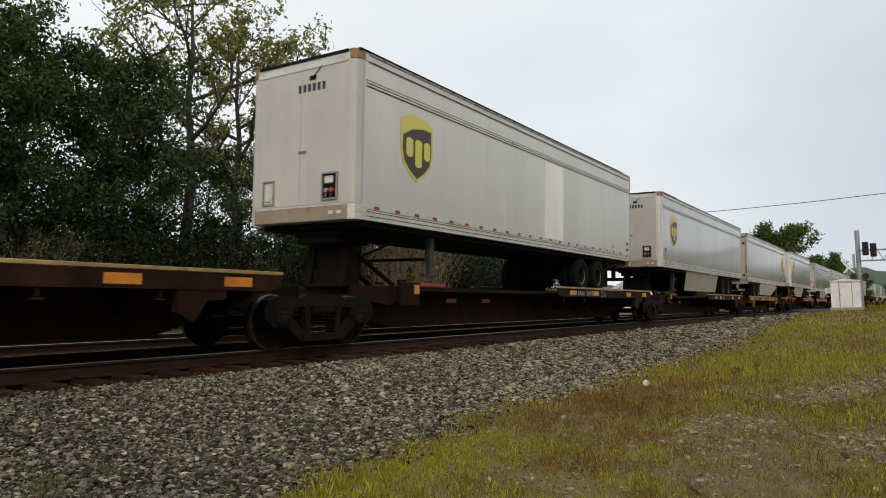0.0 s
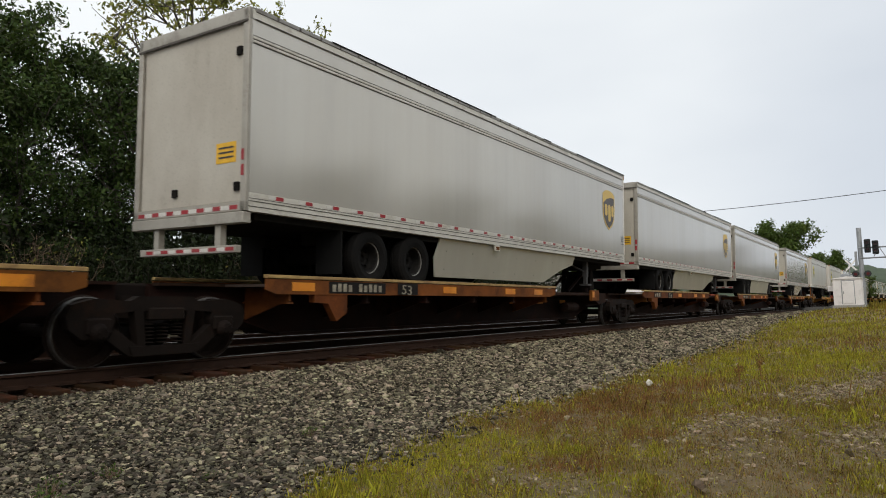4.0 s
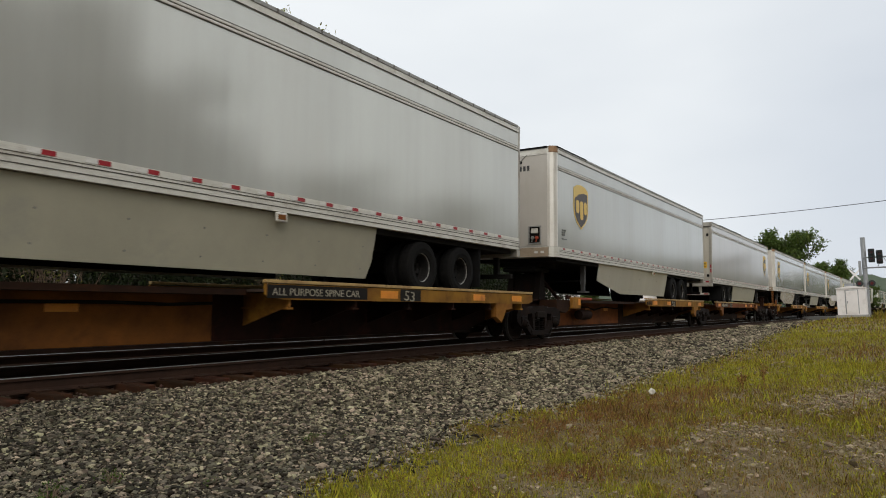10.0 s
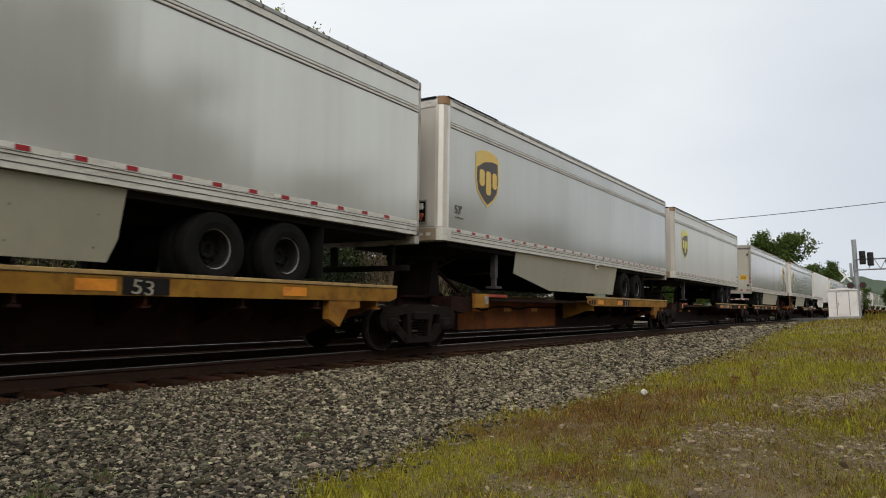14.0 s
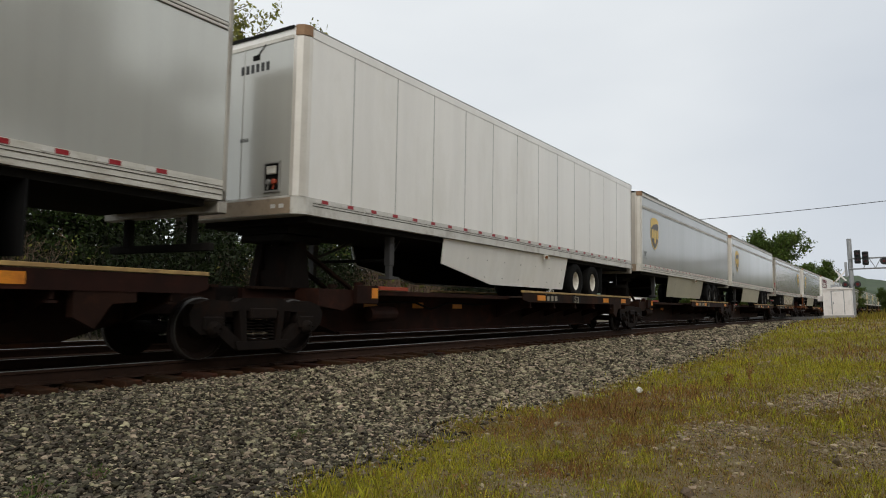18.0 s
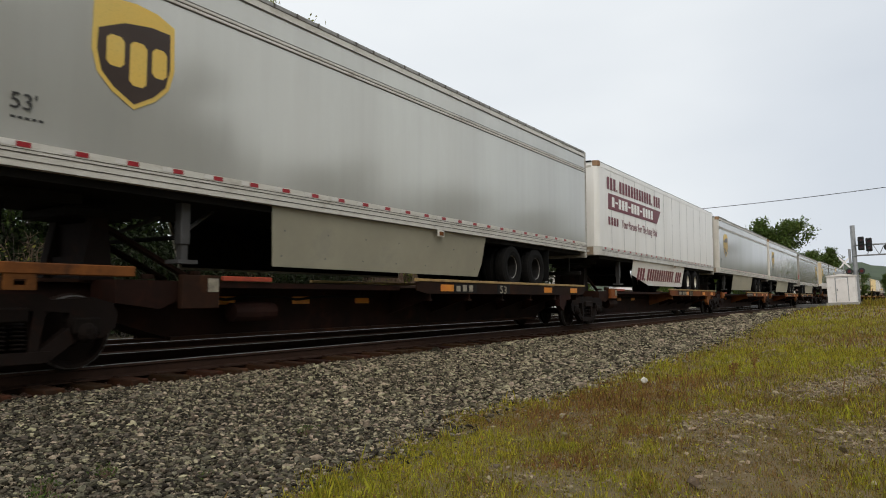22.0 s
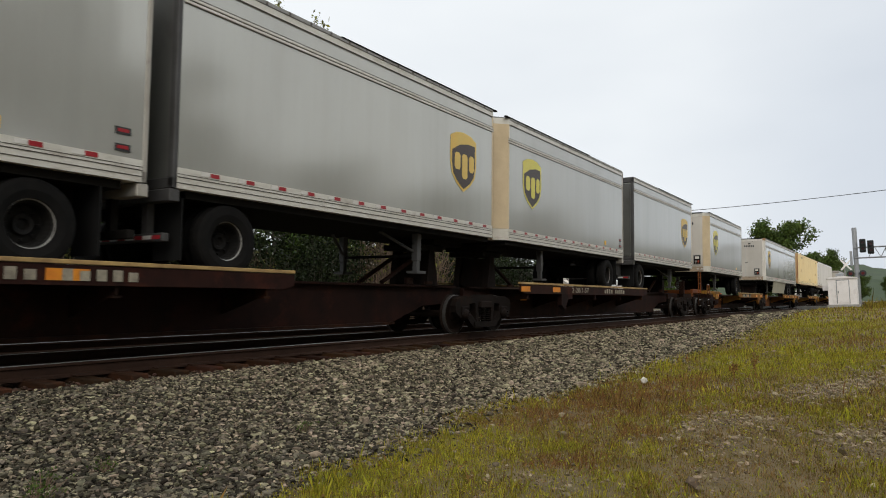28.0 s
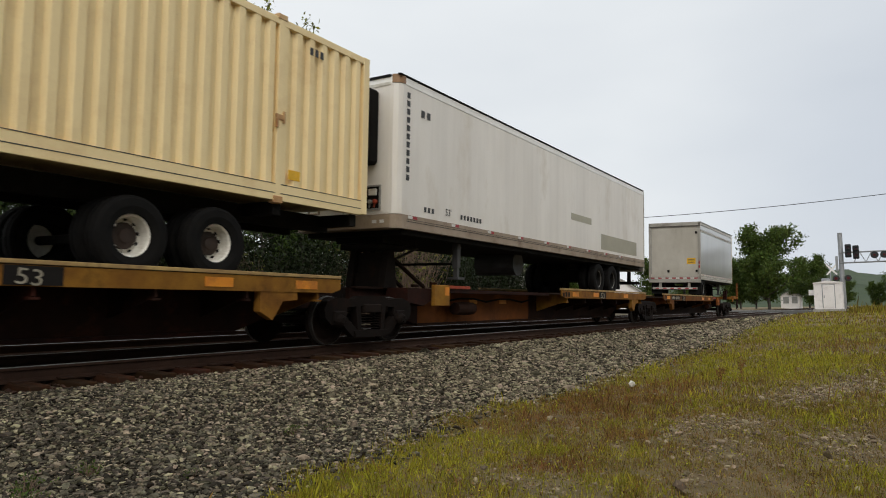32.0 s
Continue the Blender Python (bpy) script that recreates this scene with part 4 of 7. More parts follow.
def rear_face(t, X, lead, L, fl):
    """The tail: door frame, door with its hardware, bumper with a guard."""
    s = -1 if lead == "R" else 1
    x0 = X(L)

    def fx(a):
        return x0 + s * a
    fr = bmesh.new()
    for y0, y1, z0, z1 in ((-HALF, -HALF + 0.11, FLOOR, ROOF), (HALF - 0.11, HALF, FLOOR, ROOF), (-HALF, HALF, ROOF - 0.16, ROOF + 0.02), (-HALF, HALF, FLOOR, FLOOR + 0.14)):
        box(fr, fx(0.004), fx(0.07), y0 * 1.008, y1 * 1.008, z0, z1, 0.008)
    # with a shaded door, frame, bumper and guard are darkened for shadow too
    metal = M["leg_grey" if fl.get("door") else "frame"]
    f = part("door_frame", fr, metal, t, "metal rear door frame")
    d = bmesh.new()
    box(d, fx(0.004), fx(0.03), -HALF + 0.13, HALF - 0.13, FLOOR + 0.15, ROOF - 0.2, 0.004)
    door = part("door", d, M[fl.get("door", "door")], t, "closed weathered roll-up rear door")
    for i in range(8 if fl.get("slats") else 0):
        z = FLOOR + 0.45 + i * 0.3
        part("door_slat", box(bmesh.new(), fx(0.03), fx(0.0335), -HALF + 0.13, HALF - 0.13, z, z + 0.012), M["door"], door)
    if lead == "R" and not fl.get("door"):
        b = bmesh.new()
        box(b, fx(0.031), fx(0.035), -1.05, -0.62, 2.72, 3.02)
        pl = part("placard", b, M["yellow"], door, "yellow warning placard")
        b = bmesh.new()
        for z in (2.93, 2.86, 2.79):
            box(b, fx(0.036), fx(0.039), -1.0, -0.68, z, z + 0.025)
        part("placard_text", b, M["ink"], pl)
        for y, z in ((-1.1, 2.36), (0.3, 2.36), (-1.1, 4.32)):
            part("latch", box(bmesh.new(), fx(0.03), fx(0.07), y - 0.05, y + 0.05, z - 0.06, z + 0.06), M["under"], door)
        b = bmesh.new()
        for i in range(7):
            y = -1.15 + i * 0.36
            box(b, fx(0.071), fx(0.074), y, y + 0.17, FLOOR + 0.03, FLOOR + 0.09)
        part("reflector_strip", b, M["red"], f, "red reflector strip")
        b = bmesh.new()
        for i in range(6):
            y = -0.98 + i * 0.36
            box(b, fx(0.071), fx(0.074), y, y + 0.19, FLOOR + 0.03, FLOOR + 0.09)
        part("reflector_strip", b, M["refl_white"], f, "white reflector strip")
        for z in (2.72, 2.5):
            part("tail_lamp", box(bmesh.new(), fx(0.07), fx(0.078), -HALF + 0.03, -HALF + 0.09, z, z + 0.16, 0.004), M["red"], f, "red tail lamp")
        # dark strip in place of the shadow at the top of the door recess
        part("drip_rail", box(bmesh.new(), fx(0.07), fx(0.085), -HALF, HALF, ROOF - 0.2, ROOF - 0.165), M["groove"], f, "dark strip painting the shadow line over the door")
    b = bmesh.new()
    box(b, fx(-0.05), fx(0.1), -HALF, HALF, FLOOR - 0.17, FLOOR - 0.01, 0.01)
    bp = part("bumper", b, metal, t, "dull grey rear bumper")
    b = bmesh.new()
    for y in (-0.72, 0.72):
        box(b, fx(-0.05), fx(0.05), y - 0.06, y + 0.06, 1.5, FLOOR - 0.17)
    box(b, fx(-0.04), fx(0.06), -1.12, 1.12, 1.42, 1.53, 0.01)
    g = part("underride_guard", b, metal if lead == "R" else M["under"], bp)
    b = bmesh.new()
    for i in range(6):
        box(b, fx(0.061), fx(0.064), -1.08 + i * 0.37, -0.9 + i * 0.37, 1.45, 1.5)
    part("guard_stripe", b, M["red"], g)
    b = bmesh.new()
    for i in range(5):
        box(b, fx(0.061), fx(0.064), -0.9 + i * 0.37, -0.71 + i * 0.37, 1.45, 1.5)
    part("guard_stripe", b, M["refl_white"], g)


def running_gear(t, X, L, axles, fl):
    """Underframe: floor beams, slider, landing legs, wheels, mud flaps, skirts."""
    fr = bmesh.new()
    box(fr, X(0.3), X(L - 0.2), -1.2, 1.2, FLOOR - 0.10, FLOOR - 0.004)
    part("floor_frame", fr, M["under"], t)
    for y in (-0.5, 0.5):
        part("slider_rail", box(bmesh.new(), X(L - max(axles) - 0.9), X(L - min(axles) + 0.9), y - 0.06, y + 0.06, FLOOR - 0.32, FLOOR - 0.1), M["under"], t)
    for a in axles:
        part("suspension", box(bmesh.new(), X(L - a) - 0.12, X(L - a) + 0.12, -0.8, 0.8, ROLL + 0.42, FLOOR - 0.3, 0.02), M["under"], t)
    for a in axles:
        wheel_pair(t, X(L - a), fl.get("white_rims", False))
    for y in (-1, 1):
        fp = bmesh.new()
        box(fp, X(L - min(axles) + 0.75) - 0.012, X(L - min(axles) + 0.75) + 0.012, y * 0.65, y * 1.22, ROLL + 0.2, FLOOR - 0.1)
        part("mud_flap", fp, M["edge_dark"], t)
    for y in (-1, 1):
        lg = bmesh.new()
        u = 2.75
        box(lg, X(u) - 0.07, X(u) + 0.07, y * 0.95 - 0.07, y * 0.95 + 0.07, 1.45, FLOOR - 0.1, 0.01)
        box(lg, X(u) - 0.05, X(u) + 0.05, y * 0.95 - 0.05, y * 0.95 + 0.05, 1.25, 1.45)
        box(lg, X(u) - 0.15, X(u) + 0.15, y * 0.95 - 0.13, y * 0.95 + 0.13, 1.2, 1.25)
        bar(lg, (X(u), y * 0.95, 1.6), (X(u + 0.75), y * 0.6, FLOOR - 0.1), 0.03)
        part("landing_leg", lg, M["leg_grey"], t)
    b = bmesh.new()
    bar(b, (X(2.75), -0.9, 1.55), (X(2.75), 0.9, 1.55), 0.03)
    part("leg_brace", b, M["under"], t)
    kind = fl.get("skirt")

    def toed(b, y):
        """Leans a skirt inwards towards its foot."""
        for v in b.verts:
            v.co.y -= y * (0.05 + 0.17 * (FLOOR - v.co.z))
        return b
    if kind:
        lo, hi = L - max(axles) - fl.get("skirt_len", 7.3), L - max(axles) - fl.get("skirt_gap", 1.05)
        pts = {"square": [(hi, FLOOR - 0.01), (hi - 0.02, 1.5), (hi - 0.12, 1.22), (lo + 0.16, 1.22), (lo, FLOOR - 0.01)],
               "aero": [(hi, FLOOR - 0.01), (hi - 0.03, 1.22), (lo + 1.5, 1.22), (lo - 0.7, 1.58), (lo - 0.75, FLOOR - 0.01)],
               "curve": [(hi, FLOOR - 0.01), (hi + 0.12, 1.6), (hi, 1.22), (lo + 1.75, 1.22), (lo + 0.8, 1.55), (lo, 1.74), (lo - 0.1, FLOOR - 0.01)]}[kind]
        for y in (-1, 1):
            b = bmesh.new()
            prism(b, [(X(p), q) for p, q in pts], y * (HALF - 0.035), y * (HALF - 0.012))
            sk = part("side_skirt", toed(b, y), M[fl.get("skirt_mat", "skirt")], t, "plain aerodynamic side skirt")
            # added near-black sheet: the shade behind the skirt, done as colour
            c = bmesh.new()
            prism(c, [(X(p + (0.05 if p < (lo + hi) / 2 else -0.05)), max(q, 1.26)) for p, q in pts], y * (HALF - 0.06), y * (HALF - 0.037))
            part("skirt_lining", toed(c, y), M["under"], sk, "dark sheet standing for the shade behind the skirt")
            if y < 0:
                c = bmesh.new()
                u = (lo + hi) / 2 + 1.2
                box(c, X(u) - 0.11, X(u) + 0.11, -HALF - 0.03, -HALF + 0.0, FLOOR - 0.14, FLOOR - 0.01, 0.01)
                lp = part("side_lamp", c, M["alu"], sk)
                c = bmesh.new()
                box(c, X(u) - 0.07, X(u) + 0.07, -HALF - 0.04, -HALF - 0.03, FLOOR - 0.11, FLOOR - 0.04)
                part("lens", c, M["sill_orange"], lp)
                c = bmesh.new()
                for i in range(7):
                    v = lo + 0.3 + (hi - lo - 0.6) * i / 6
                    for z in (1.38, 1.75):
                        lathe(c, [(0.014, -HALF + 0.006), (0.014, -HALF + 0.012)], (X(v), 0, z), "y", 6)
                part("fastener", toed(c, y), M["seam"], sk)
    dk = bmesh.new()
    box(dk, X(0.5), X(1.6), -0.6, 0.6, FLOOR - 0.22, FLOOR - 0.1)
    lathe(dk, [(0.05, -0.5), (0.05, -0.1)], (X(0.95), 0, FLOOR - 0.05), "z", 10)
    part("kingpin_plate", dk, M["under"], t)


def stand(dz):
    """Sets how high the next bodies stand."""
    global FLOOR, WALL_LO, WALL_HI, ROOF
    FLOOR, WALL_LO, WALL_HI, ROOF = 2.09 + dz, 2.36 + dz, 4.86 + dz, 5.0 + dz


def trailer(L, lead, fl, label, opt=None):
    opt = opt or {}
    stand(fl.get("dz", -0.09 if lead == "R" and L > 10 else 0.0))
    t = thing("semi_trailer", label, "trailer", "trailers on the train")
    X = side_features(t, L, lead, fl, (M[fl.get("body", "silver")], 0), opt)
    nose_face(t, X, lead, L, fl)
    rear_face(t, X, lead, L, fl)
    axles = ((3.45, 4.8) if lead == "F" else (2.8, 4.12)) if L > 10 else ((1.2,) if lead == "F" else (0.9,))
    if fl.get("axles"):
        axles = fl["axles"]
    running_gear(t, X, L, axles, fl)
    if fl.get("logo"):
        u = 1.55 if L < 10 else 1.78 if lead == "F" else 1.6
        shield(t, X(u), M[fl["logo"]], -HALF - 0.006)
        if fl.get("length_mark"):
            x53 = X(0.6) - 0.18 if lead == "F" else X(0.33) - 0.18
            words("length_mark", "53'", 0.24, M["ink"], t, Matrix.Translation((x53, -HALF - 0.012, 2.68)) @ FACING)
            number_bars(t, x53 + 0.02, 5, 0.025, 0.07, 2.58, M["ink"])
    if lead == "F" and L < 16:
        b = bmesh.new()
        for z in (2.62, 2.42):
            box(b, L - 0.36, L - 0.16, -HALF - 0.008, -HALF - 0.004, z, z + 0.09)
        part("sticker", b, M["ink"], t)
        for z in (2.65, 2.45):
            part("side_lamp", box(bmesh.new(), L - 0.33, L - 0.19, -HALF - 0.012, -HALF - 0.008, z, z + 0.04), M["red"], t, "small red side lamp")
        b = bmesh.new()
        box(b, L - 1.75, L - 1.6, -HALF - 0.008, -HALF - 0.004, 2.42, 2.55)
        part("yellow_tag", b, M["yellow"], t, "small yellow tag")
    seams = fl.get("seams")
    if seams:
        b = bmesh.new()
        x = seams
        while x < L - 0.3:
            box(b, x - 0.012, x + 0.012, -HALF - 0.004, -HALF + 0.01, WALL_LO, WALL_HI)
            x += seams
        part("panel_seam", b, M["seam" if fl.get("dark_seam") else "panel_line"], t)
    return t


def patch(t, x0, x1, z0, z1, mat):
    """A repair sheet on the near flank."""
    part("repair_sheet", box(bmesh.new(), x0, x1, -HALF - 0.004, -HALF + 0.002, z0, z1), mat, t, "paler repair sheet")


FRONT_53 = dict(tape=((0.1, 2.2),), logo="gold", length_mark=True, skirt="square", axles=(3.2, 4.5), skirt_gap=1.32, skirt_len=7.6)
REAR_53 = dict(body="silver_warm", tape=((0.1, 4.2), (6.0, 6.4), (9.0, 14.5)), logo="gold", length_mark=True, skirt="curve")
OLD_45 = dict(body="silver_pale", tape=((0.05, 13.6),), logo="lime_gold", nose="nose_panel", post="nose_panel", reflector_step=0.61)
PUP = dict(tape=((0.1, 5.5),), logo="gold", post="cream_post", chamfer=0.27, reflector_step=0.61)


def container_trailer(L):
    """A corrugated container on a skeletal chassis."""
    t = thing("container_trailer", "cream corrugated shipping container with rust-streaked end on a chassis", "trailer", "trailers on the train")
    lo, hi = 2.22, 4.98
    bm = bmesh.new()
    xs, ph = [], 0.0
    x = 0.12
    top = []
    while x < L - 0.12:
        top += [(x, -HALF + 0.07), (x + 0.045, -HALF), (x + 0.15, -HALF), (x + 0.195, -HALF + 0.07)]
        x += 0.29
    pts = [(0.0, -HALF + 0.07)] + top + [(L, -HALF + 0.07), (L, HALF), (0.0, HALF)]
    prism(bm, pts, lo + 0.12, hi - 0.08, "z")
    part("corrugated_wall", bm, M["cream"], t)
    for x0, x1 in ((-0.03, 0.13), (2.05, 2.17), (L - 2.17, L - 2.05), (L - 0.13, L + 0.03)):
        for y in (-1, 1):
            part("corner_post", box(bmesh.new(), x0, x1, y * (HALF + 0.012), y * (HALF - 0.15), lo, hi + 0.02, 0.006), M["cream_rust"] if x0 < 0 else M["cream"], t)
    b = bmesh.new()
    box(b, -0.012, 0.0, -HALF + 0.15, HALF - 0.15, lo + 0.1, hi - 0.05)
    ew = part("end_wall", b, M["cream_rust"], t, "rust-streaked corrugated end wall")
    for i in range(8):
        y = -1.05 + i * 0.28
        part("end_rib", box(bmesh.new(), -0.035, -0.012, y, y + 0.13, lo + 0.1, hi - 0.05), M["cream_rust"], ew)
    for z0, z1, nm in ((lo - 0.02, lo + 0.22, "bottom_side_rail"), (hi - 0.1, hi + 0.01, "top_side_rail")):
        for y in (-1, 1):
            part(nm, box(bmesh.new(), 0.13, L - 0.13, y * (HALF + 0.008), y * (HALF - 0.06), z0, z1, 0.005), M["cream"], t)
    gl = bmesh.new()
    for z in (lo + 0.085, lo + 0.222):
        box(gl, 0.13, L - 0.13, -HALF - 0.0115, -HALF - 0.004, z, z + 0.012)
    tagged(part("rail_groove", gl, M["groove"], t, "dark line along the bottom rail"), kind="stuff")
    for x0 in (2.11, L - 2.11):
        lk = bmesh.new()
        box(lk, x0 - 0.09, x0 + 0.09, -HALF - 0.03, -HALF, 3.42, 3.5, 0.008)
        box(lk, x0 - 0.09, x0 - 0.05, -HALF - 0.035, -HALF, 3.3, 3.5)
        box(lk, x0 + 0.05, x0 + 0.09, -HALF - 0.035, -HALF, 3.38, 3.56)
        part("latch", lk, M["cream_rust"], t, "rusty latch on the post")
        part("post_foot", box(bmesh.new(), x0 - 0.09, x0 + 0.09, -HALF - 0.025, -HALF + 0.1, lo - 0.06, lo + 0.05, 0.01), M["cream_rust"], t, "rusty corner casting")
        part("post_head", box(bmesh.new(), x0 - 0.1, x0 + 0.1, -HALF - 0.02, -HALF + 0.1, hi - 0.02, hi + 0.07, 0.01), M["cream_rust"], t, "rusty corner casting")
    part("roof", box(bmesh.new(), 0, L, -HALF + 0.05, HALF - 0.05, hi - 0.02, hi + 0.006), M["cream"], t)
    nb = number_bars(t, 2.6, 7, 0.13, 0.12, 4.62, M["ink"])
    number_bars(t, 1.6, 2, 0.11, 0.12, 4.55, M["ink"])
    number_bars(t, L - 1.5, 3, 0.12, 0.12, 4.62, M["ink"])
    b = bmesh.new()
    prism(b, [(9.0, 2.75), (9.16, 2.95), (9.32, 2.75), (9.16, 2.55)], -HALF - 0.006, -HALF)
    part("placard", b, M["ink"], t, "diamond placard")
    b = bmesh.new()
    box(b, L - 1.9, L - 1.65, -HALF - 0.006, -HALF, 2.55, 2.7)
    part("yellow_tag", b, M["yellow"], t)
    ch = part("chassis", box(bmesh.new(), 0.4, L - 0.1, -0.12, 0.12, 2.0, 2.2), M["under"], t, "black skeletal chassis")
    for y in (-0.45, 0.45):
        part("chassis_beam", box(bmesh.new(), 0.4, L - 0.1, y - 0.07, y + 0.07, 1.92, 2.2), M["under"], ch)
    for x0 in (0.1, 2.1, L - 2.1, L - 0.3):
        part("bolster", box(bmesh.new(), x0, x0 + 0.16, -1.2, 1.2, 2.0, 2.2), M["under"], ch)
    for a in (3.12, 4.39):
        wheel_pair(t, L - a, True)
    for y in (-1, 1):
        b = bmesh.new()
        box(b, 2.9, 3.05, y * 0.9 - 0.07, y * 0.9 + 0.07, 1.25, 2.0)
        box(b, 2.82, 3.13, y * 0.9 - 0.14, y * 0.9 + 0.14, 1.2, 1.25)
        part("landing_leg", b, M["under"], t)
    return t


def lettered_trailer(L):
    """The white trailer with maroon writing."""
    t = trailer(L, "F", dict(body="white", nose="white", post="white", mould=0, white=True, seams=1.22, skirt="aero", skirt_mat="white", white_rims=True, skirt_len=7.0, skirt_gap=0.7, reflector_step=0.62),
                "white plate-sided semi-trailer with maroon lettering and white skirt")
    y = -HALF - 0.008

    def bars(x0, x1, z0, z1, dots, ya, yb):
        b = bmesh.new()
        w = (x1 - x0) / 20
        for i in range(20):
            box(b, x0 + i * w, x0 + i * w + (w * 0.3 if i in dots else w * 0.72), ya, yb, z0, z0 + (0.08 if i in dots else z1 - z0))
        return b
    part("marking", bars(0.8, 6.85, 4.24, 4.64, (3, 16), y - 0.002, y), M["maroon"], t, "maroon lettering as plain bars")
    b = bmesh.new()
    prism(b, [(0.9, 4.12), (6.85, 4.12), (6.32, 3.6), (0.9, 3.6)], y - 0.002, y)
    band = part("marking_band", b, M["maroon"], t, "maroon band")
    b = bmesh.new()
    for i in range(14):
        dash = i in (1, 5, 9)
        box(b, 1.25 + i * 0.33, 1.25 + i * 0.33 + 0.24, y - 0.005, y - 0.002, 3.84 if dash else 3.7, 3.9 if dash else 4.03)
    part("marking_bar", b, M["white"], band)
    slogan = words("slogan", "Your Partner For The Long Haul", 0.40, M["maroon"], t, Matrix())
    wide = max(v.co.x for v in slogan.data.vertices)
    slogan.matrix_basis = Matrix.Translation((2.2, y - 0.002, 3.1)) @ FACING @ Matrix.Diagonal((4.1 / wide, 1, 1, 1))
    b = bmesh.new()
    for i in range(4):
        box(b, 0.9 + i * 0.26, 1.08 + i * 0.26, y - 0.002, y, 3.1, 3.36)
    part("marking", b, M["maroon"], t)
    sm = bars(4.25, 10.3, 1.4, 1.84, (3, 16), -HALF + 0.006, -HALF + 0.011)
    for v in sm.verts:
        v.co.y += 0.05 + 0.17 * (2.09 - v.co.z)
    part("skirt_marking", sm, M["maroon"], t, "maroon lettering on the skirt as plain bars")
    return t


def reefer_trailer(L):
    t = trailer(L, "F", dict(tape=((0.0, 16.1),), body="dirty_white", nose="dirty_white", post="dirty_white", mould=0, white=True, reflector_step=1.6, rail="rust_rail"),
                "old white refrigerated trailer with grey rails and dark cooling unit")
    b = bmesh.new()
    box(b, -0.32, -0.01, -0.85, 0.85, 3.3, 4.75, 0.05)
    u = part("cooling_unit", b, M["under"], t, "dark cooling unit on the nose")
    b = bmesh.new()
    for i in range(7):
        box(b, -0.34, -0.32, -0.7, 0.7, 3.45 + i * 0.14, 3.52 + i * 0.14)
    part("grille_slat", b, M["seam"], u)
    b = bmesh.new()
    for i in range(11):
        box(b, 0.26, 0.36, -HALF - 0.010, -HALF - 0.006, 4.62 - i * 0.16, 4.73 - i * 0.16)
    part("marking", b, M["ink"], t)
    number_bars(t, 0.75, 2, 0.14, 0.2, 4.35, M["ink"])
    words("length_mark", "53'", 0.2, M["ink"], t, Matrix.Translation((1.7, -HALF - 0.008, 2.5)) @ FACING)
    for i in range(10):
        b = bmesh.new()
        box(b, 0.9 + i * 0.14 + (i > 2) * 1.0, 0.98 + i * 0.14 + (i > 2) * 1.0, -HALF - 0.008, -HALF - 0.004, 2.48, 2.58)
        part("sticker", b, M["ink"], t)
    patch(t, 11.3, 15.2, 2.45, 2.95, M["skirt"])
    patch(t, 8.7, 10.4, 3.15, 3.35, M["skirt"])
    b = bmesh.new()
    lathe(b, [(0.32, -0.6), (0.32, 0.6)], (6.6, 0, 1.75), "y", 16)
    part("fuel_tank", b, M["leg_grey"], t, "round fuel tank")
    return t


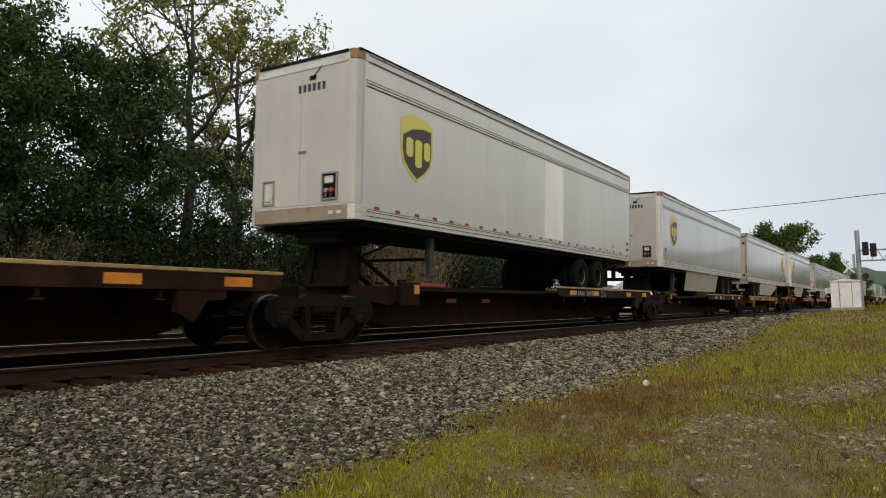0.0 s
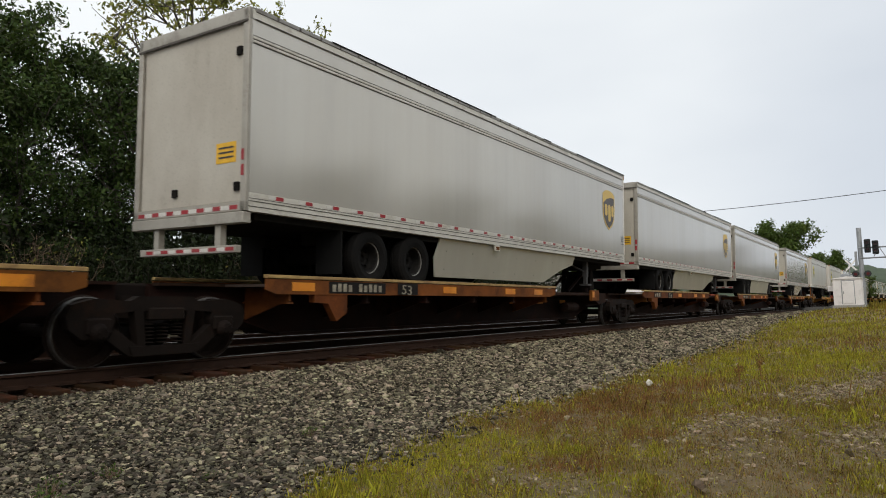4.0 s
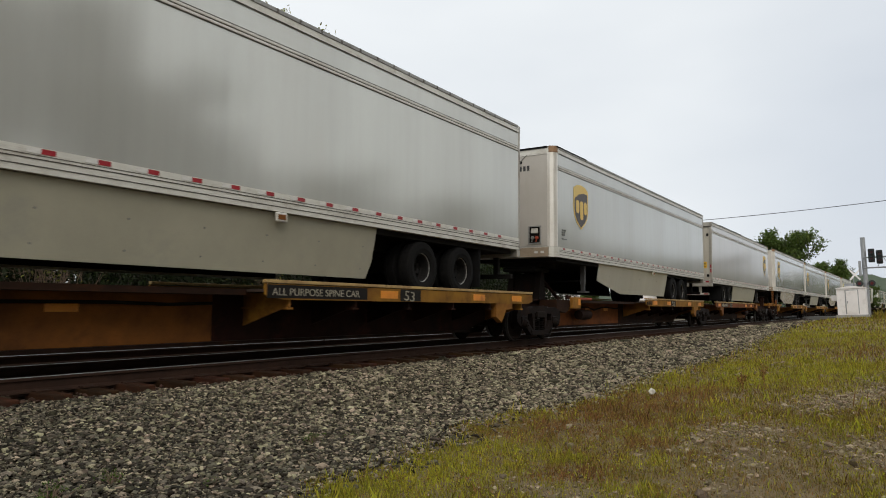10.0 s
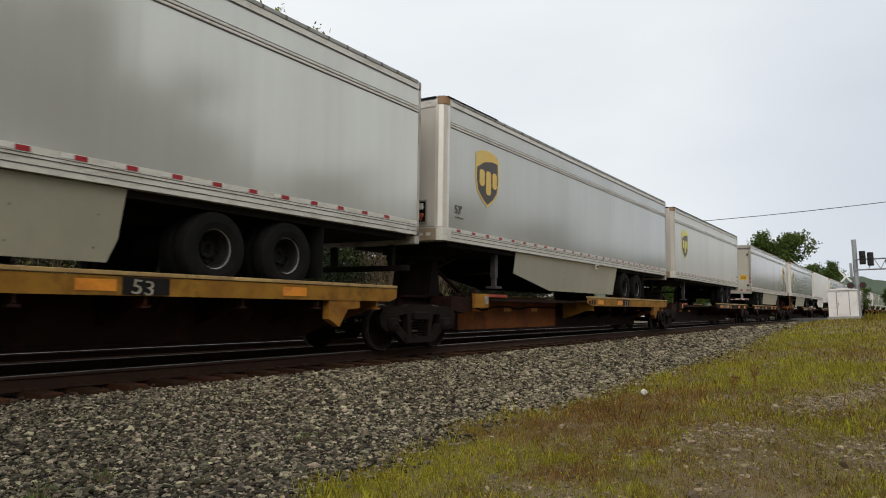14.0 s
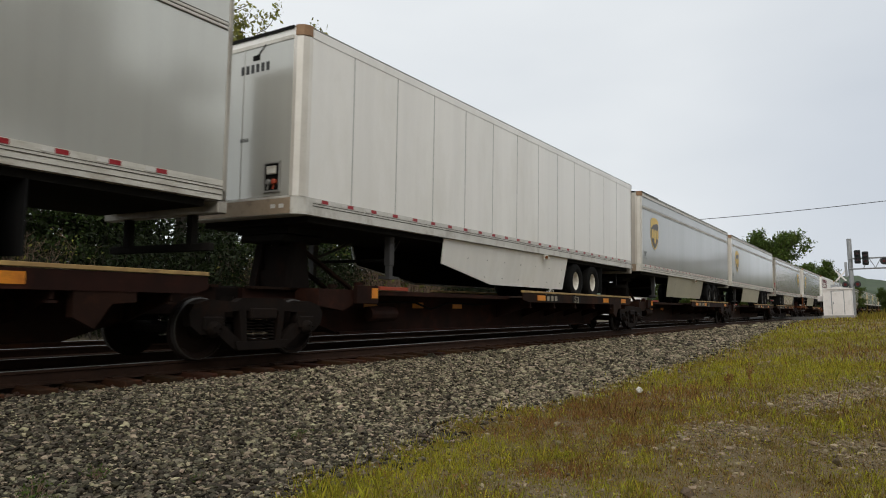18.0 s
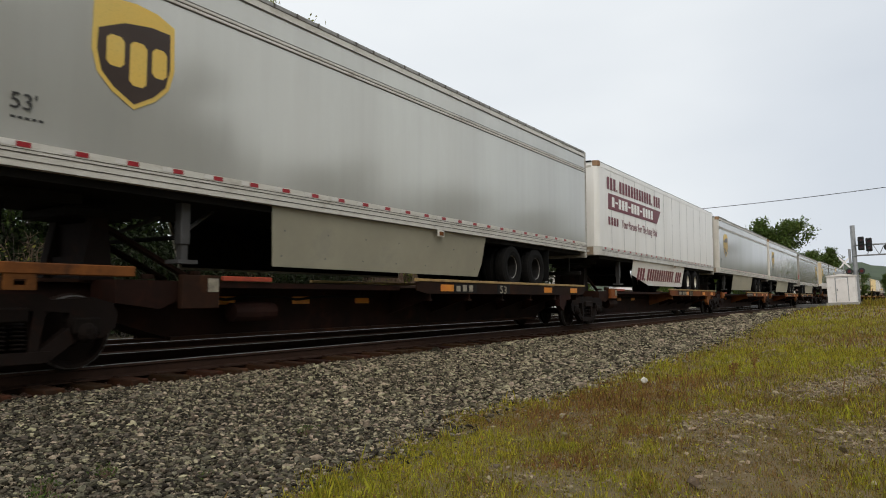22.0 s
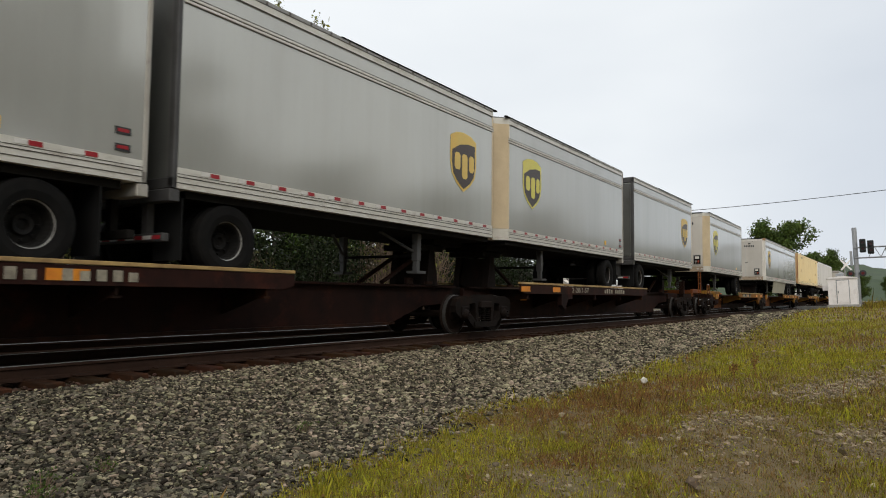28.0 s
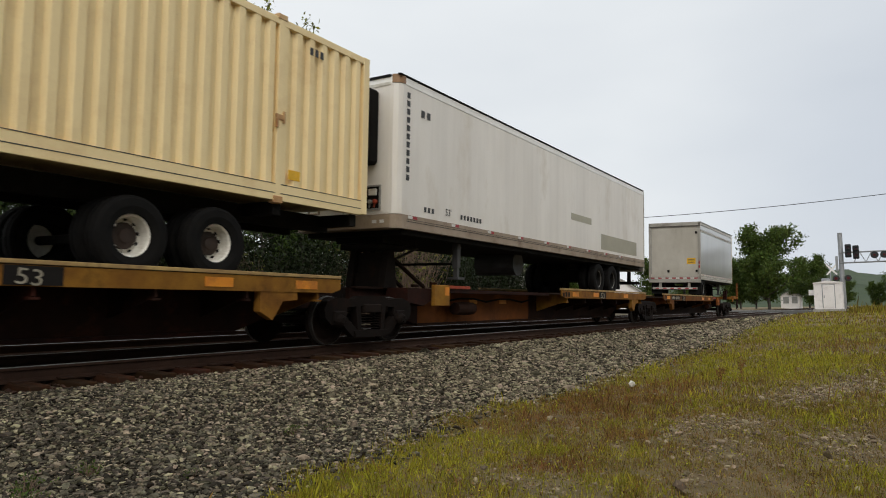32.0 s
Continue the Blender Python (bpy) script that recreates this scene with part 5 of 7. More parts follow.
# ---- the train: spine cars ----
def truck():
    """A two-axle freight truck; its origin is on the track under its middle."""
    t = thing("railcar_truck", "rusty cast-steel two-axle freight truck on the rails", "rail truck", "trucks of the train")
    R, zc = 0.42, RAIL + 0.42
    side = [(-1.28, 0.60), (-1.22, 0.72), (-0.95, 0.78), (-0.55, 0.74), (-0.4, 0.80), (0.4, 0.80), (0.55, 0.74), (0.95, 0.78), (1.22, 0.72), (1.28, 0.60), (1.2, 0.42), (1.02, 0.34), (0.78, 0.36),
            (0.62, 0.26), (0.42, 0.12), (-0.42, 0.12), (-0.62, 0.26), (-0.78, 0.36), (-1.02, 0.34), (-1.2, 0.42)]
    for s in (-1, 1):
        y0, y1 = s * 0.93, s * 1.07
        f = bmesh.new()
        # the frame round its three openings: top chord, bottom chord, columns and pedestals
        prism(f, [(-1.28, 0.56), (-1.2, 0.70), (-0.95, 0.77), (-0.5, 0.74), (-0.38, 0.80), (0.38, 0.80), (0.5, 0.74), (0.95, 0.77), (1.2, 0.70), (1.28, 0.56), (0.9, 0.58), (0.4, 0.62), (-0.4, 0.62), (-0.9, 0.58)], y0, y1)
        for q in (-1, 1):
            prism(f, [(q * 1.27, 0.57), (q * 1.24, 0.42), (q * 1.08, 0.30), (q * 0.74, 0.30), (q * 0.68, 0.50), (q * 0.7, 0.60)], y0, y1)
            prism(f, [(q * 0.74, 0.46), (q * 0.86, 0.34), (q * 0.50, 0.08), (q * 0.36, 0.08), (q * 0.36, 0.18)], y0, y1)
            prism(f, [(q * 0.44, 0.63), (q * 0.31, 0.63), (q * 0.27, 0.16), (q * 0.37, 0.16)], y0, y1)
        prism(f, [(-0.5, 0.19), (0.5, 0.19), (0.46, 0.07), (-0.46, 0.07)], s * 0.90, s * 1.09)
        fr = part("side_frame", f, M["truck"], t)
        sp = bmesh.new()
        for x in (-0.2, 0.0, 0.2):
            for k in range(6):
                lathe(sp, [(0.055, -0.012), (0.08, 0.0), (0.055, 0.012)], (x, s * 1.0, 0.225 + k * 0.045), "z", 10)
        part("spring", sp, M["truck"], fr, "coil spring nest")
        bo = bmesh.new()
        box(bo, -0.25, 0.25, s * 0.86, s * 1.12, 0.50, 0.66, 0.02)
        part("bolster_end", bo, M["truck"], fr)
        for q in (-0.89, 0.89):
            b = bmesh.new()
            box(b, q - 0.16, q + 0.16, s * 0.94, s * 1.10, zc - 0.02, zc + 0.17, 0.02)
            part("bearing_adapter", b, M["truck"], fr)
    for q in (-0.89, 0.89):
        ax = part("axle", bar(bmesh.new(), (0, -1.0, 0), (0, 1.0, 0), 0.08, 12), M["wheel"], t)
        ax.location = (q, 0, zc)
        for s in (-1, 1):
            w = bmesh.new()
            lathe(w, [(0.1, s * 0.84), (0.14, s * 0.83), (0.17, s * 0.77), (0.33, s * 0.75), (0.37, s * 0.83), (R - 0.012, s * 0.83), (R - 0.006, s * 0.75), (R + 0.026, s * 0.72), (R + 0.02, s * 0.69), (0.37, s * 0.69), (0.33, s * 0.70), (0.1, s * 0.66)], (0, 0, 0), "y", 32)
            wh = part("wheel", w, M["wheel"], ax, "rusty steel wheel")
            w = bmesh.new()
            lathe(w, [(R - 0.011, s * 0.8305), (R + 0.001, s * 0.826), (R + 0.002, s * 0.757), (R - 0.011, s * 0.757)], (0, 0, 0), "y", 32, True)
            part("tread", w, M["tread"], ax, "polished wheel tread")
            b = bmesh.new()
            lathe(b, [(0.02, s * 1.18), (0.07, s * 1.175), (0.095, s * 1.14), (0.115, s * 1.10), (0.115, s * 0.95)], (0, 0, 0), "y", 16)
            for i in range(3):
                a = i * 2.1 + 0.4
                bar(b, (0.045 * math.cos(a), s * 1.17, 0.045 * math.sin(a)), (0.045 * math.cos(a), s * 1.20, 0.045 * math.sin(a)), 0.015)
            part("bearing", b, M["truck"], ax)
    b = bmesh.new()
    box(b, -0.24, 0.24, -0.9, 0.9, 0.50, 0.74, 0.02)
    lathe(b, [(0.3, 0.74), (0.3, 0.82)], (0, 0, 0), "z", 16)
    part("bolster", b, M["truck"], t)
    b = bmesh.new()
    for q in (-1, 1):
        box(b, q * 0.42 - 0.05, q * 0.42 + 0.05, -0.85, 0.85, 0.3, 0.42)
    part("brake_beam", b, M["under"], t)
    return t


def deck_letters(t, x, n, z0, h, mat, pitch):
    b = bmesh.new()
    for i in range(n):
        if i == 4 and n > 6:
            continue
        box(b, x + i * pitch, x + i * pitch + pitch * 0.6, -1.348, -1.343, z0, z0 + h * (1.0 if i % 3 else 0.85))
    part("marking", b, mat, t, "car markings")


def spine_unit(length, form, paint, first=False, last=False, seed=0):
    """One platform of a spine car. Its origin is over its left truck; length runs to its right truck. form: F, hitch at the left and deck at the right; R, the other way;
    P, a deck in the middle for two short trailers."""
    rnd = random.Random(seed)
    t = thing("spine_car_platform", {"sill_yellow": "worn yellow spine-car platform with rusty deep centre sill", "sill_orange": "rusty orange spine-car platform with dark centre sill",
                                     "sill_brown": "dark oxide-brown spine-car platform with grimy centre sill"}[paint], "rail car", "platforms of the train")
    steel = M[paint]
    X = (lambda u: u) if form != "R" else (lambda u: length - u)
    if form == "F":
        d0, d1 = length - 9.55, length - 1.2
    elif form == "R":
        d0, d1 = length - 11.4, length - 1.42
    else:
        d0, d1 = 1.25, 11.5
    # deep centre sill with sloped ends
    b = bmesh.new()
    prism(b, [(X(1.35), 0.55), (X(2.5), 0.20), (X(length - 2.6), 0.20), (X(length - 1.45), 0.55), (X(length - 0.25), 0.60), (X(length - 0.25), 0.95), (X(0.25), 0.95), (X(0.25), 0.60)], -0.34, 0.34)
    sill = part("centre_sill", b, M["sill_brown"], t)
    # orange ends at the deck; the brown beyond stands for the deck's shade
    if paint == "sill_yellow" or seed == 112:
        for y in (-1, 1):
            part("sill_panel", box(bmesh.new(), X(2.55), X(d0 - 0.1), y * 0.342, y * 0.348, 0.235, 0.93), M["sill_orange"], sill, "worn orange paint on the sill, cut off where the deck shades it")
    for y in (-1, 1):
        part("sill_flange", box(bmesh.new(), X(2.45), X(length - 2.55), y * 0.33, y * 0.42, 0.185, 0.23), M["sill_brown"], sill)
        part("sill_flange", box(bmesh.new(), X(0.3), X(length - 0.3), y * 0.33, y * 0.46, 0.95, 0.99), M["sill_brown"], sill)
    # side plates between hitch and deck, with shallow wings
    if form != "P":
        b = bmesh.new()
        for y in (-1, 1):
            prism(b, [(X(1.3), 0.98), (X(1.3), 0.70), (X(1.9), 0.62), (X(2.6), 0.90), (X(d0), 0.90), (X(d0), 0.98)], y * 0.42, y * 0.95)
        part("side_wing", b, M["sill_brown"], t)
        b = bmesh.new()
        box(b, X(2.15), X(2.75), -1.05, -0.96, 0.62 if rnd.random() < 0.4 else 0.74, 1.06, 0.01)
        en = part("end_bracket", b, steel, t)
        b = bmesh.new()
        box(b, X(2.55), X(2.72), -1.056, -1.051, 0.84, 1.02)
        if rnd.random() < 0.6:
            part("release_bar", box(bmesh.new(), X(2.85), X(3.75), -0.99, -0.93, 0.99, 1.06, 0.01), M["red_paint"], en, "red hitch release bar")
        part("reflective_tab", b, M["letter"] if rnd.random() < 0.6 else M["stripe"], en, "pale reflective tab")
    # the running deck
    b = bmesh.new()
    box(b, X(d0), X(d1), -1.30, 1.30, ROLL - 0.04, ROLL - 0.001)
    part("deck", b, M["deck"], t)
    for y in (-1, 1):
        b = bmesh.new()
        prism(b, [(X(d0), DECK - 0.06), (X(d0), 0.90), (X(d0 + 0.35), 0.84), (X(d1 - 0.2), 0.84), (X(d1), 0.90), (X(d1), DECK - 0.06)], y * 1.305, y * 1.34)
        s = part("side_sill", b, steel, t)
        b = bmesh.new()
        box(b, X(d0), X(d1), y * 1.27, y * 1.355, DECK - 0.05, DECK, 0.006)
        part("deck_lip", b, M["lip"], s, "worn pale deck lip")
        if y < 0:
            q0, q1 = sorted((X(d0), X(d1)))
            places = {"F": (0.8, 2.55, 5.6, 7.3), "R": (0.5, 4.6, 7.2, 8.7), "P": (0.05, 1.9, 6.6)}[form]
            for k, p in enumerate(places):
                if rnd.random() < 0.85 and q0 + p + 0.5 < q1 and not (seed in (110, 125) and k == 0):
                    b = bmesh.new()
                    box(b, q0 + p, q0 + p + 0.48, -1.346, -1.342, 0.89, 1.02)
                    part("reflective_strip", b, M["stripe"], s, "yellow reflective strip")
            if seed in (102, 134):
                b = bmesh.new()
                box(b, q0 + 1.0, q0 + 3.06, -1.343, -1.339, 0.86, 1.05)
                part("number_panel", b, M["sill_black"], s, "black number panel")
                deck_letters(s, q0 + 1.1, 10, 0.885, 0.14, M["letter"], 0.19)
            elif seed in (110, 125):
                b = bmesh.new()
                box(b, q0 + 0.03, q0 + 2.2, -1.343, -1.339, 0.86, 1.05)
                part("number_panel", b, M["sill_black"], s, "black lettered panel")
                w = words("panel_text", "ALL PURPOSE SPINE CAR", 0.15, M["letter"], s, Matrix())
                wide = max(v.co.x for v in w.data.vertices)
                w.matrix_basis = Matrix.Translation((q0 + 0.12, -1.347, 0.90)) @ FACING @ Matrix.Diagonal((1.88 / wide, 1, 1, 1))
            elif paint == "sill_yellow":      # dark lettering straight on the paint
                deck_letters(s, q0 + 0.06, 3, 0.88, 0.13, M["sill_black"], 0.2)
            elif form == "P":
                for nm, tx, x0, wd in (("panel_text", "2-28/1-57", 4.45 - d0, 1.26),):
                    w = words(nm, tx, 0.2, M["letter"], s, Matrix())
                    wide = max(v.co.x for v in w.data.vertices)
                    w.matrix_basis = Matrix.Translation((q0 + x0, -1.343, 0.895)) @ FACING @ Matrix.Diagonal((wd / wide, 1, 1, 1))
                deck_letters(s, q0 + 7.05 - d0, 10, 0.89, 0.13, M["letter"], 0.195)
            else:
                b = bmesh.new()
                box(b, q0 + 1.3, q0 + (2.2 if seed % 2 else 2.75), -1.343, -1.339, 0.86, 1.05)
                part("number_panel", b, M["sill_black"], s, "black number panel")
                deck_letters(s, q0 + 1.38, 3 if seed % 2 else 10, 0.89, 0.13, M["letter"], 0.25 if seed % 2 else 0.13)
            if form != "P":
                b = bmesh.new()
                box(b, q0 + 3.1, q0 + 3.72, -1.348, -1.344, 0.85, 1.055)
                part("length_panel", b, M["sill_black"], s)
                words("length_mark", "53", 0.24, M["letter"], s, Matrix.Translation((q0 + 3.2, -1.351, 0.87)) @ FACING @ Matrix(((1.25, 0.2, 0, 0), (0, 1, 0, 0), (0, 0, 1, 0), (0, 0, 0, 1))))
    n = 6 if form != "P" else 5
    for i in range(n):
        u = d0 + 0.5 + (d1 - d0 - 1.0) * i / (n - 1)
        b = bmesh.new()
        prism(b, [(-1.30, ROLL - 0.045), (1.30, ROLL - 0.045), (1.30, 0.74), (1.12, 0.70), (0.35, 0.45), (-0.35, 0.45), (-1.12, 0.70), (-1.30, 0.74)], X(u) - 0.02, X(u) + 0.02, "x")
        box(b, X(u) - 0.06, X(u) + 0.06, -1.31, 1.31, 0.70, 0.73)
        part("cross_bearer", b, steel if i in (0, n - 1) else M["sill_brown"], t)
    # heavy sloping bracket at the deck's outer end
    for u in ((d1 - 1.75,) if form != "P" else (3.75,)):
        b = bmesh.new()
        prism(b, [(X(u), 0.84), (X(u + 0.75), 0.84), (X(u + 0.75), 0.72), (X(u + 0.45), 0.70), (X(u + 0.25), 0.42), (X(u), 0.55)], -1.33, -1.2)
        part("deck_bracket", b, steel, t)
    # hitches
    for u, sgn in ([(1.35, 1)] if form != "P" else [(1.35, 1), (length - 1.35, -1)]):
        h = bmesh.new()
        for y in (-0.42, 0.42):
            prism(h, [(X(u - 0.24 * sgn), 0.98), (X(u + 0.2 * sgn), 0.98), (X(u + 0.09 * sgn), 1.75), (X(u - 0.09 * sgn), 1.75)], y - 0.08, y + 0.08)
        box(h, X(u - 0.14), X(u + 0.14), -0.42, 0.42, 1.0, 1.28)
        box(h, X(u - 0.05), X(u + 0.05), -0.40, 0.40, 1.28, 1.7)
        ht = part("hitch", h, M["red_paint"] if seed == 110 else M["truck"], t, "folding trailer hitch stanchion")
        h = bmesh.new()
        box(h, X(u - 0.45), X(u + 0.45), -0.5, 0.5, 1.74, 1.86, 0.02)
        part("hitch_plate", h, M["under"], ht)
        h = bmesh.new()
        for y in (-0.3, 0.3):
            bar(h, (X(u + 0.1 * sgn), y, 1.7), (X(u + 1.5 * sgn), y, 1.02), 0.05)
        part("hitch_strut", h, M["sill_brown"], ht)
        for i in range(2):
            h = bmesh.new()
            bar(h, (X(u + (0.5 + i * 0.7) * sgn), -0.75, 1.0), (X(u + (0.5 + i * 0.7) * sgn), -0.75, 1.06 + 0.06 * i), 0.09, 10)
            part("hitch_lock", h, M["sill_brown"], t)
    # brake pipe and hoses along the sill
    h = bmesh.new()
    p = [(X(2.8), -0.47, 0.80)]
    for k in range(1, 9):
        p.append((X(2.8 + (d0 - 3.0) * k / 8), -0.47 - 0.03 * (k % 2), 0.78 - 0.14 * rnd.random() * (k % 3 == 1)))
    for a, c in zip(p, p[1:]):
        bar(h, a, c, 0.022)
    tagged(part("brake_pipe", h, M["under"], t), kind="stuff")
    if form != "P" and rnd.random() < 0.75:
        h = bmesh.new()
        u = 3.1 + rnd.random()
        lathe(h, [(0.02, -0.42), (0.14, -0.40), (0.16, 0.0), (0.14, 0.40), (0.02, 0.42)], (X(u), -0.62, 0.55), "x", 14)
        part("air_tank", h, M["sill_brown"], t, "grimy air reservoir")
    for k in range(3):
        h = bmesh.new()
        box(h, X(3.2 + k * 1.6), X(3.6 + k * 1.6), -0.358, -0.349, 0.66, 0.78)
        part("sill_strip", h, M["stripe"], sill, "yellow reflective strip on the sill")
    # articulation between platforms, or the end of a car
    for end, u, sg in ((first, 0.0, -1), (last, length, 1)):
        b = bmesh.new()
        if not end:
            box(b, u - 0.3, u + 0.3, -0.24, 0.24, 0.70, 0.98, 0.03)
            part("articulation", b, M["truck"], t)
            continue
        e = u + sg * (1.58 if sg > 0 else 1.7)
        box(b, min(u, e), max(u, e), -0.34, 0.34, 0.62, 0.98, 0.02)
        part("draft_sill", b, M["sill_brown"], t)
        b = bmesh.new()
        box(b, e - 0.09, e + 0.09, -1.4, 1.4, 0.98, 1.14, 0.01)
        g = u if sg > 0 else u + 1.25
        box(b, min(g, e), max(g, e), -1.42, -1.3, 1.0, 1.17 if sg > 0 else 1.12, 0.01)
        ep = part("end_platform", b, M["sill_brown" if seed == 127 else "sill_orange" if paint == "sill_brown" else "sill_yellow"], t, "worn painted end platform")
        # jacking plate with its oval hole, hung under the beam
        b = bmesh.new()
        p0, p1 = u - 0.16, u + 0.16
        for x0, x1, z0, z1 in ((p0, p0 + 0.1, 0.84, 1.0), (p1 - 0.1, p1, 0.84, 1.0), (p0 + 0.1, p1 - 0.1, 0.84, 0.89), (p0 + 0.1, p1 - 0.1, 0.95, 1.0)):
            box(b, x0, x1, -1.41, -1.385, z0, z1)
        part("jacking_plate", b, M["sill_yellow" if paint != "sill_brown" else "sill_orange"], ep, "painted plate with a hole")
        xx = e - sg * 0.28
        top = 1.98 if sg > 0 else 1.42
        for a in (-0.2, 0.2):
            b = bmesh.new()
            bar(b, (xx + a, -1.425, 0.42), (xx + a, -1.425, 1.0), 0.022)
            post = part("ladder_post", b, M["sill_brown"], ep)
            b = bmesh.new()
            bar(b, (xx + a, -1.425, 1.0), (xx + a, -1.425, top), 0.026)
            part("hand_post", b, M["sill_brown" if seed == 127 else "sill_orange"], post, "rusty hand post")
        for z in (0.43, 0.70) + ((1.45, 1.72, 1.97) if sg > 0 else (1.42,)):
            part("rung", bar(bmesh.new(), (xx - 0.2, -1.425, z), (xx + 0.2, -1.425, z), 0.015), M["strap"] if z < 1.4 or sg < 0 else M["sill_brown" if seed == 127 else "sill_orange"], ep)
        if sg > 0:
            b = bmesh.new()
            lathe(b, [(0.2, -0.02), (0.22, 0.0), (0.2, 0.02), (0.18, 0.0)], (u - 0.3, -0.95, 1.38), "x", 18, True)
            for i in range(3):
                a = i * math.pi / 3
                bar(b, (u - 0.3, -0.95 - 0.19 * math.cos(a), 1.38 - 0.19 * math.sin(a)), (u - 0.3, -0.95 + 0.19 * math.cos(a), 1.38 + 0.19 * math.sin(a)), 0.015)
            bar(b, (u - 0.3, -0.95, 1.38), (u - 0.02, -0.95, 1.38), 0.03)
            box(b, u - 0.06, u + 0.1, -1.05, -0.85, 0.95, 1.5)
            part("brake_wheel", b, M["sill_brown"], ep, "hand-brake wheel on its gear box")
        b = bmesh.new()
        box(b, min(e, e + sg * 0.42), max(e, e + sg * 0.42), -0.13, 0.13, 0.66, 0.94, 0.03)
        part("coupler", b, M["truck"], t)
    return t


# ---- the train: what stands where ----
START = [10.16, 28.42, 46.63, 65.96, 84.21, 101.73, 118.85, 138.81, 155.48, 173.35, 190.88, 209.29, 227.46, 246.64, 263.94, 281.07, 298.76, 317.21, 336.53, 354.1, 371.69, 389.1, 407.26, 426.64, 444.15, 461.95, 479.34, 497.41, 516.71, 526.02, 536.08, 545.11, 553.89, 563.68, 575.35, 592.64, 610.63, 627.74, 653.91]
LENGTH = [13.65, 16.15, 16.15, 13.65, 16.15, 16.15, 16.15, 13.71, 14.1, 13.95, 16.15, 16.15, 16.15, 15.85, 16.15, 16.15, 13.46, 16.15, 16.15, 16.15, 16.15, 16.15, 16.15, 16.15, 16.15, 16.15, 16.15, 16.15, 8.53, 8.53, 8.53, 8.53, 8.53, 8.53, 8.53, 16.15, 16.15, 16.15, 8.86]
STD_A = trailer(16.15, "F", FRONT_53, "silver-grey semi-trailer with shield emblem and beige skirt")
STD_B = trailer(16.15, "F", dict(FRONT_53, skirt="aero", skirt_mat="silver", axles=(3.4, 4.72), skirt_gap=0.85, skirt_len=7.35), "silver-grey semi-trailer with shield emblem and pointed skirt")
STD_C = trailer(LENGTH[13], "F", dict(FRONT_53, skirt="aero", skirt_mat="silver", axles=(3.62, 4.87), skirt_gap=0.8, skirt_len=7.2), "silver-grey semi-trailer with pointed skirt and bright corner post")
LATE = trailer(16.15, "F", dict(FRONT_53, axles=(2.38, 3.75), skirt_gap=1.4, skirt_len=8.35), "silver-grey semi-trailer with long beige skirt and wheels far back")
STD_R = trailer(16.15, "R", dict(REAR_53, skirt_len=7.7, skirt_gap=0.85, skirt_mat="silver"), "silver-grey semi-trailer with shield emblem, roll-up doors leading")
STD_Q = trailer(16.15, "R", dict(REAR_53, skirt="square", skirt_len=7.35, skirt_gap=0.9), "silver-grey semi-trailer with beige skirt, roll-up doors leading")
STD_S = trailer(16.15, "R", dict(REAR_53, skirt="square", skirt_len=7.0, skirt_gap=0.55, slats=True, axles=(3.2, 4.5), skirt_mat="silver"), "silver-grey semi-trailer with ribbed roll-up door leading")
OLD = trailer(13.72, "F", dict(OLD_45, axles=(2.55, 3.9)), "old pale grey semi-trailer with yellow-green shield emblem")
MID_F = trailer(13.65, "F", dict(FRONT_53, skirt="aero", skirt_len=5.9, skirt_gap=0.85, skirt_mat="silver", length_mark=False, axles=(2.85, 4.2)), "silver-grey semi-trailer with bright corner post and pointed skirt")
MID_R = trailer(13.71, "R", dict(REAR_53, skirt_len=5.2, skirt_gap=0.9, skirt_mat="silver", length_mark=False, axles=(2.67, 3.98)), "silver-grey semi-trailer with weathered roll-up door leading")
PLATE = trailer(16.15, "F", dict(body="white", nose="silver", post="bright_alu", mould=0, white=True, seams=1.22, skirt="aero", skirt_mat="white", white_rims=True, skirt_len=6.4, skirt_gap=0.7, reflector_step=0.62),
                "white plate-sided semi-trailer with visible seams and white skirt")
PUP_F = trailer(8.53, "F", PUP, "short silver-grey trailer with cream corner posts and emblem")
PUP_L = trailer(8.53, "F", dict(PUP, logo="lime_gold"), "short silver-grey trailer with cream corner posts and yellow-green emblem")
PUP_R = trailer(8.53, "R", dict(PUP, door="shaded_door"), "short silver-grey trailer with shade-darkened doors leading and emblem")
LETTERED, BOXED, COOLED = lettered_trailer(16.15), container_trailer(16.15), reefer_trailer(16.15)
LAST = trailer(8.86, "R", dict(PUP, logo=None, body="silver", dz=-0.15), "short grey trailer with roll-up door at the train's end")
LONG_OLD = trailer(14.42, "F", dict(OLD_45, axles=(2.75, 4.1)), "old pale grey semi-trailer with yellow-green shield emblem and patched side")
KINDS = {0: LONG_OLD, 1: STD_A, 2: STD_R, 3: MID_F, 4: STD_R, 5: STD_R, 6: STD_Q, 7: MID_R, 8: OLD, 9: OLD, 10: LATE, 11: STD_B, 12: STD_Q, 13: STD_C, 14: STD_A, 15: STD_B, 16: OLD, 17: STD_Q,
         18: STD_A, 19: PLATE, 20: STD_A, 21: STD_A, 22: STD_S, 23: STD_A, 24: LETTERED, 25: STD_A, 26: STD_A, 27: STD_Q, 28: PUP_F, 29: PUP_R, 30: PUP_F, 31: PUP_R, 32: PUP_L, 33: PUP_R, 34: PUP_L,
         35: STD_A, 36: BOXED, 37: COOLED, 38: LAST}
TRAIN = []      # (thing, place along the train at its origin)
used = set()
for k, kind in KINDS.items():
    if kind.name in used:
        ob = copy_thing(kind, Matrix())
    else:
        ob = kind
        used.add(kind.name)
    TRAIN.append((ob, START[k], LENGTH[k]))

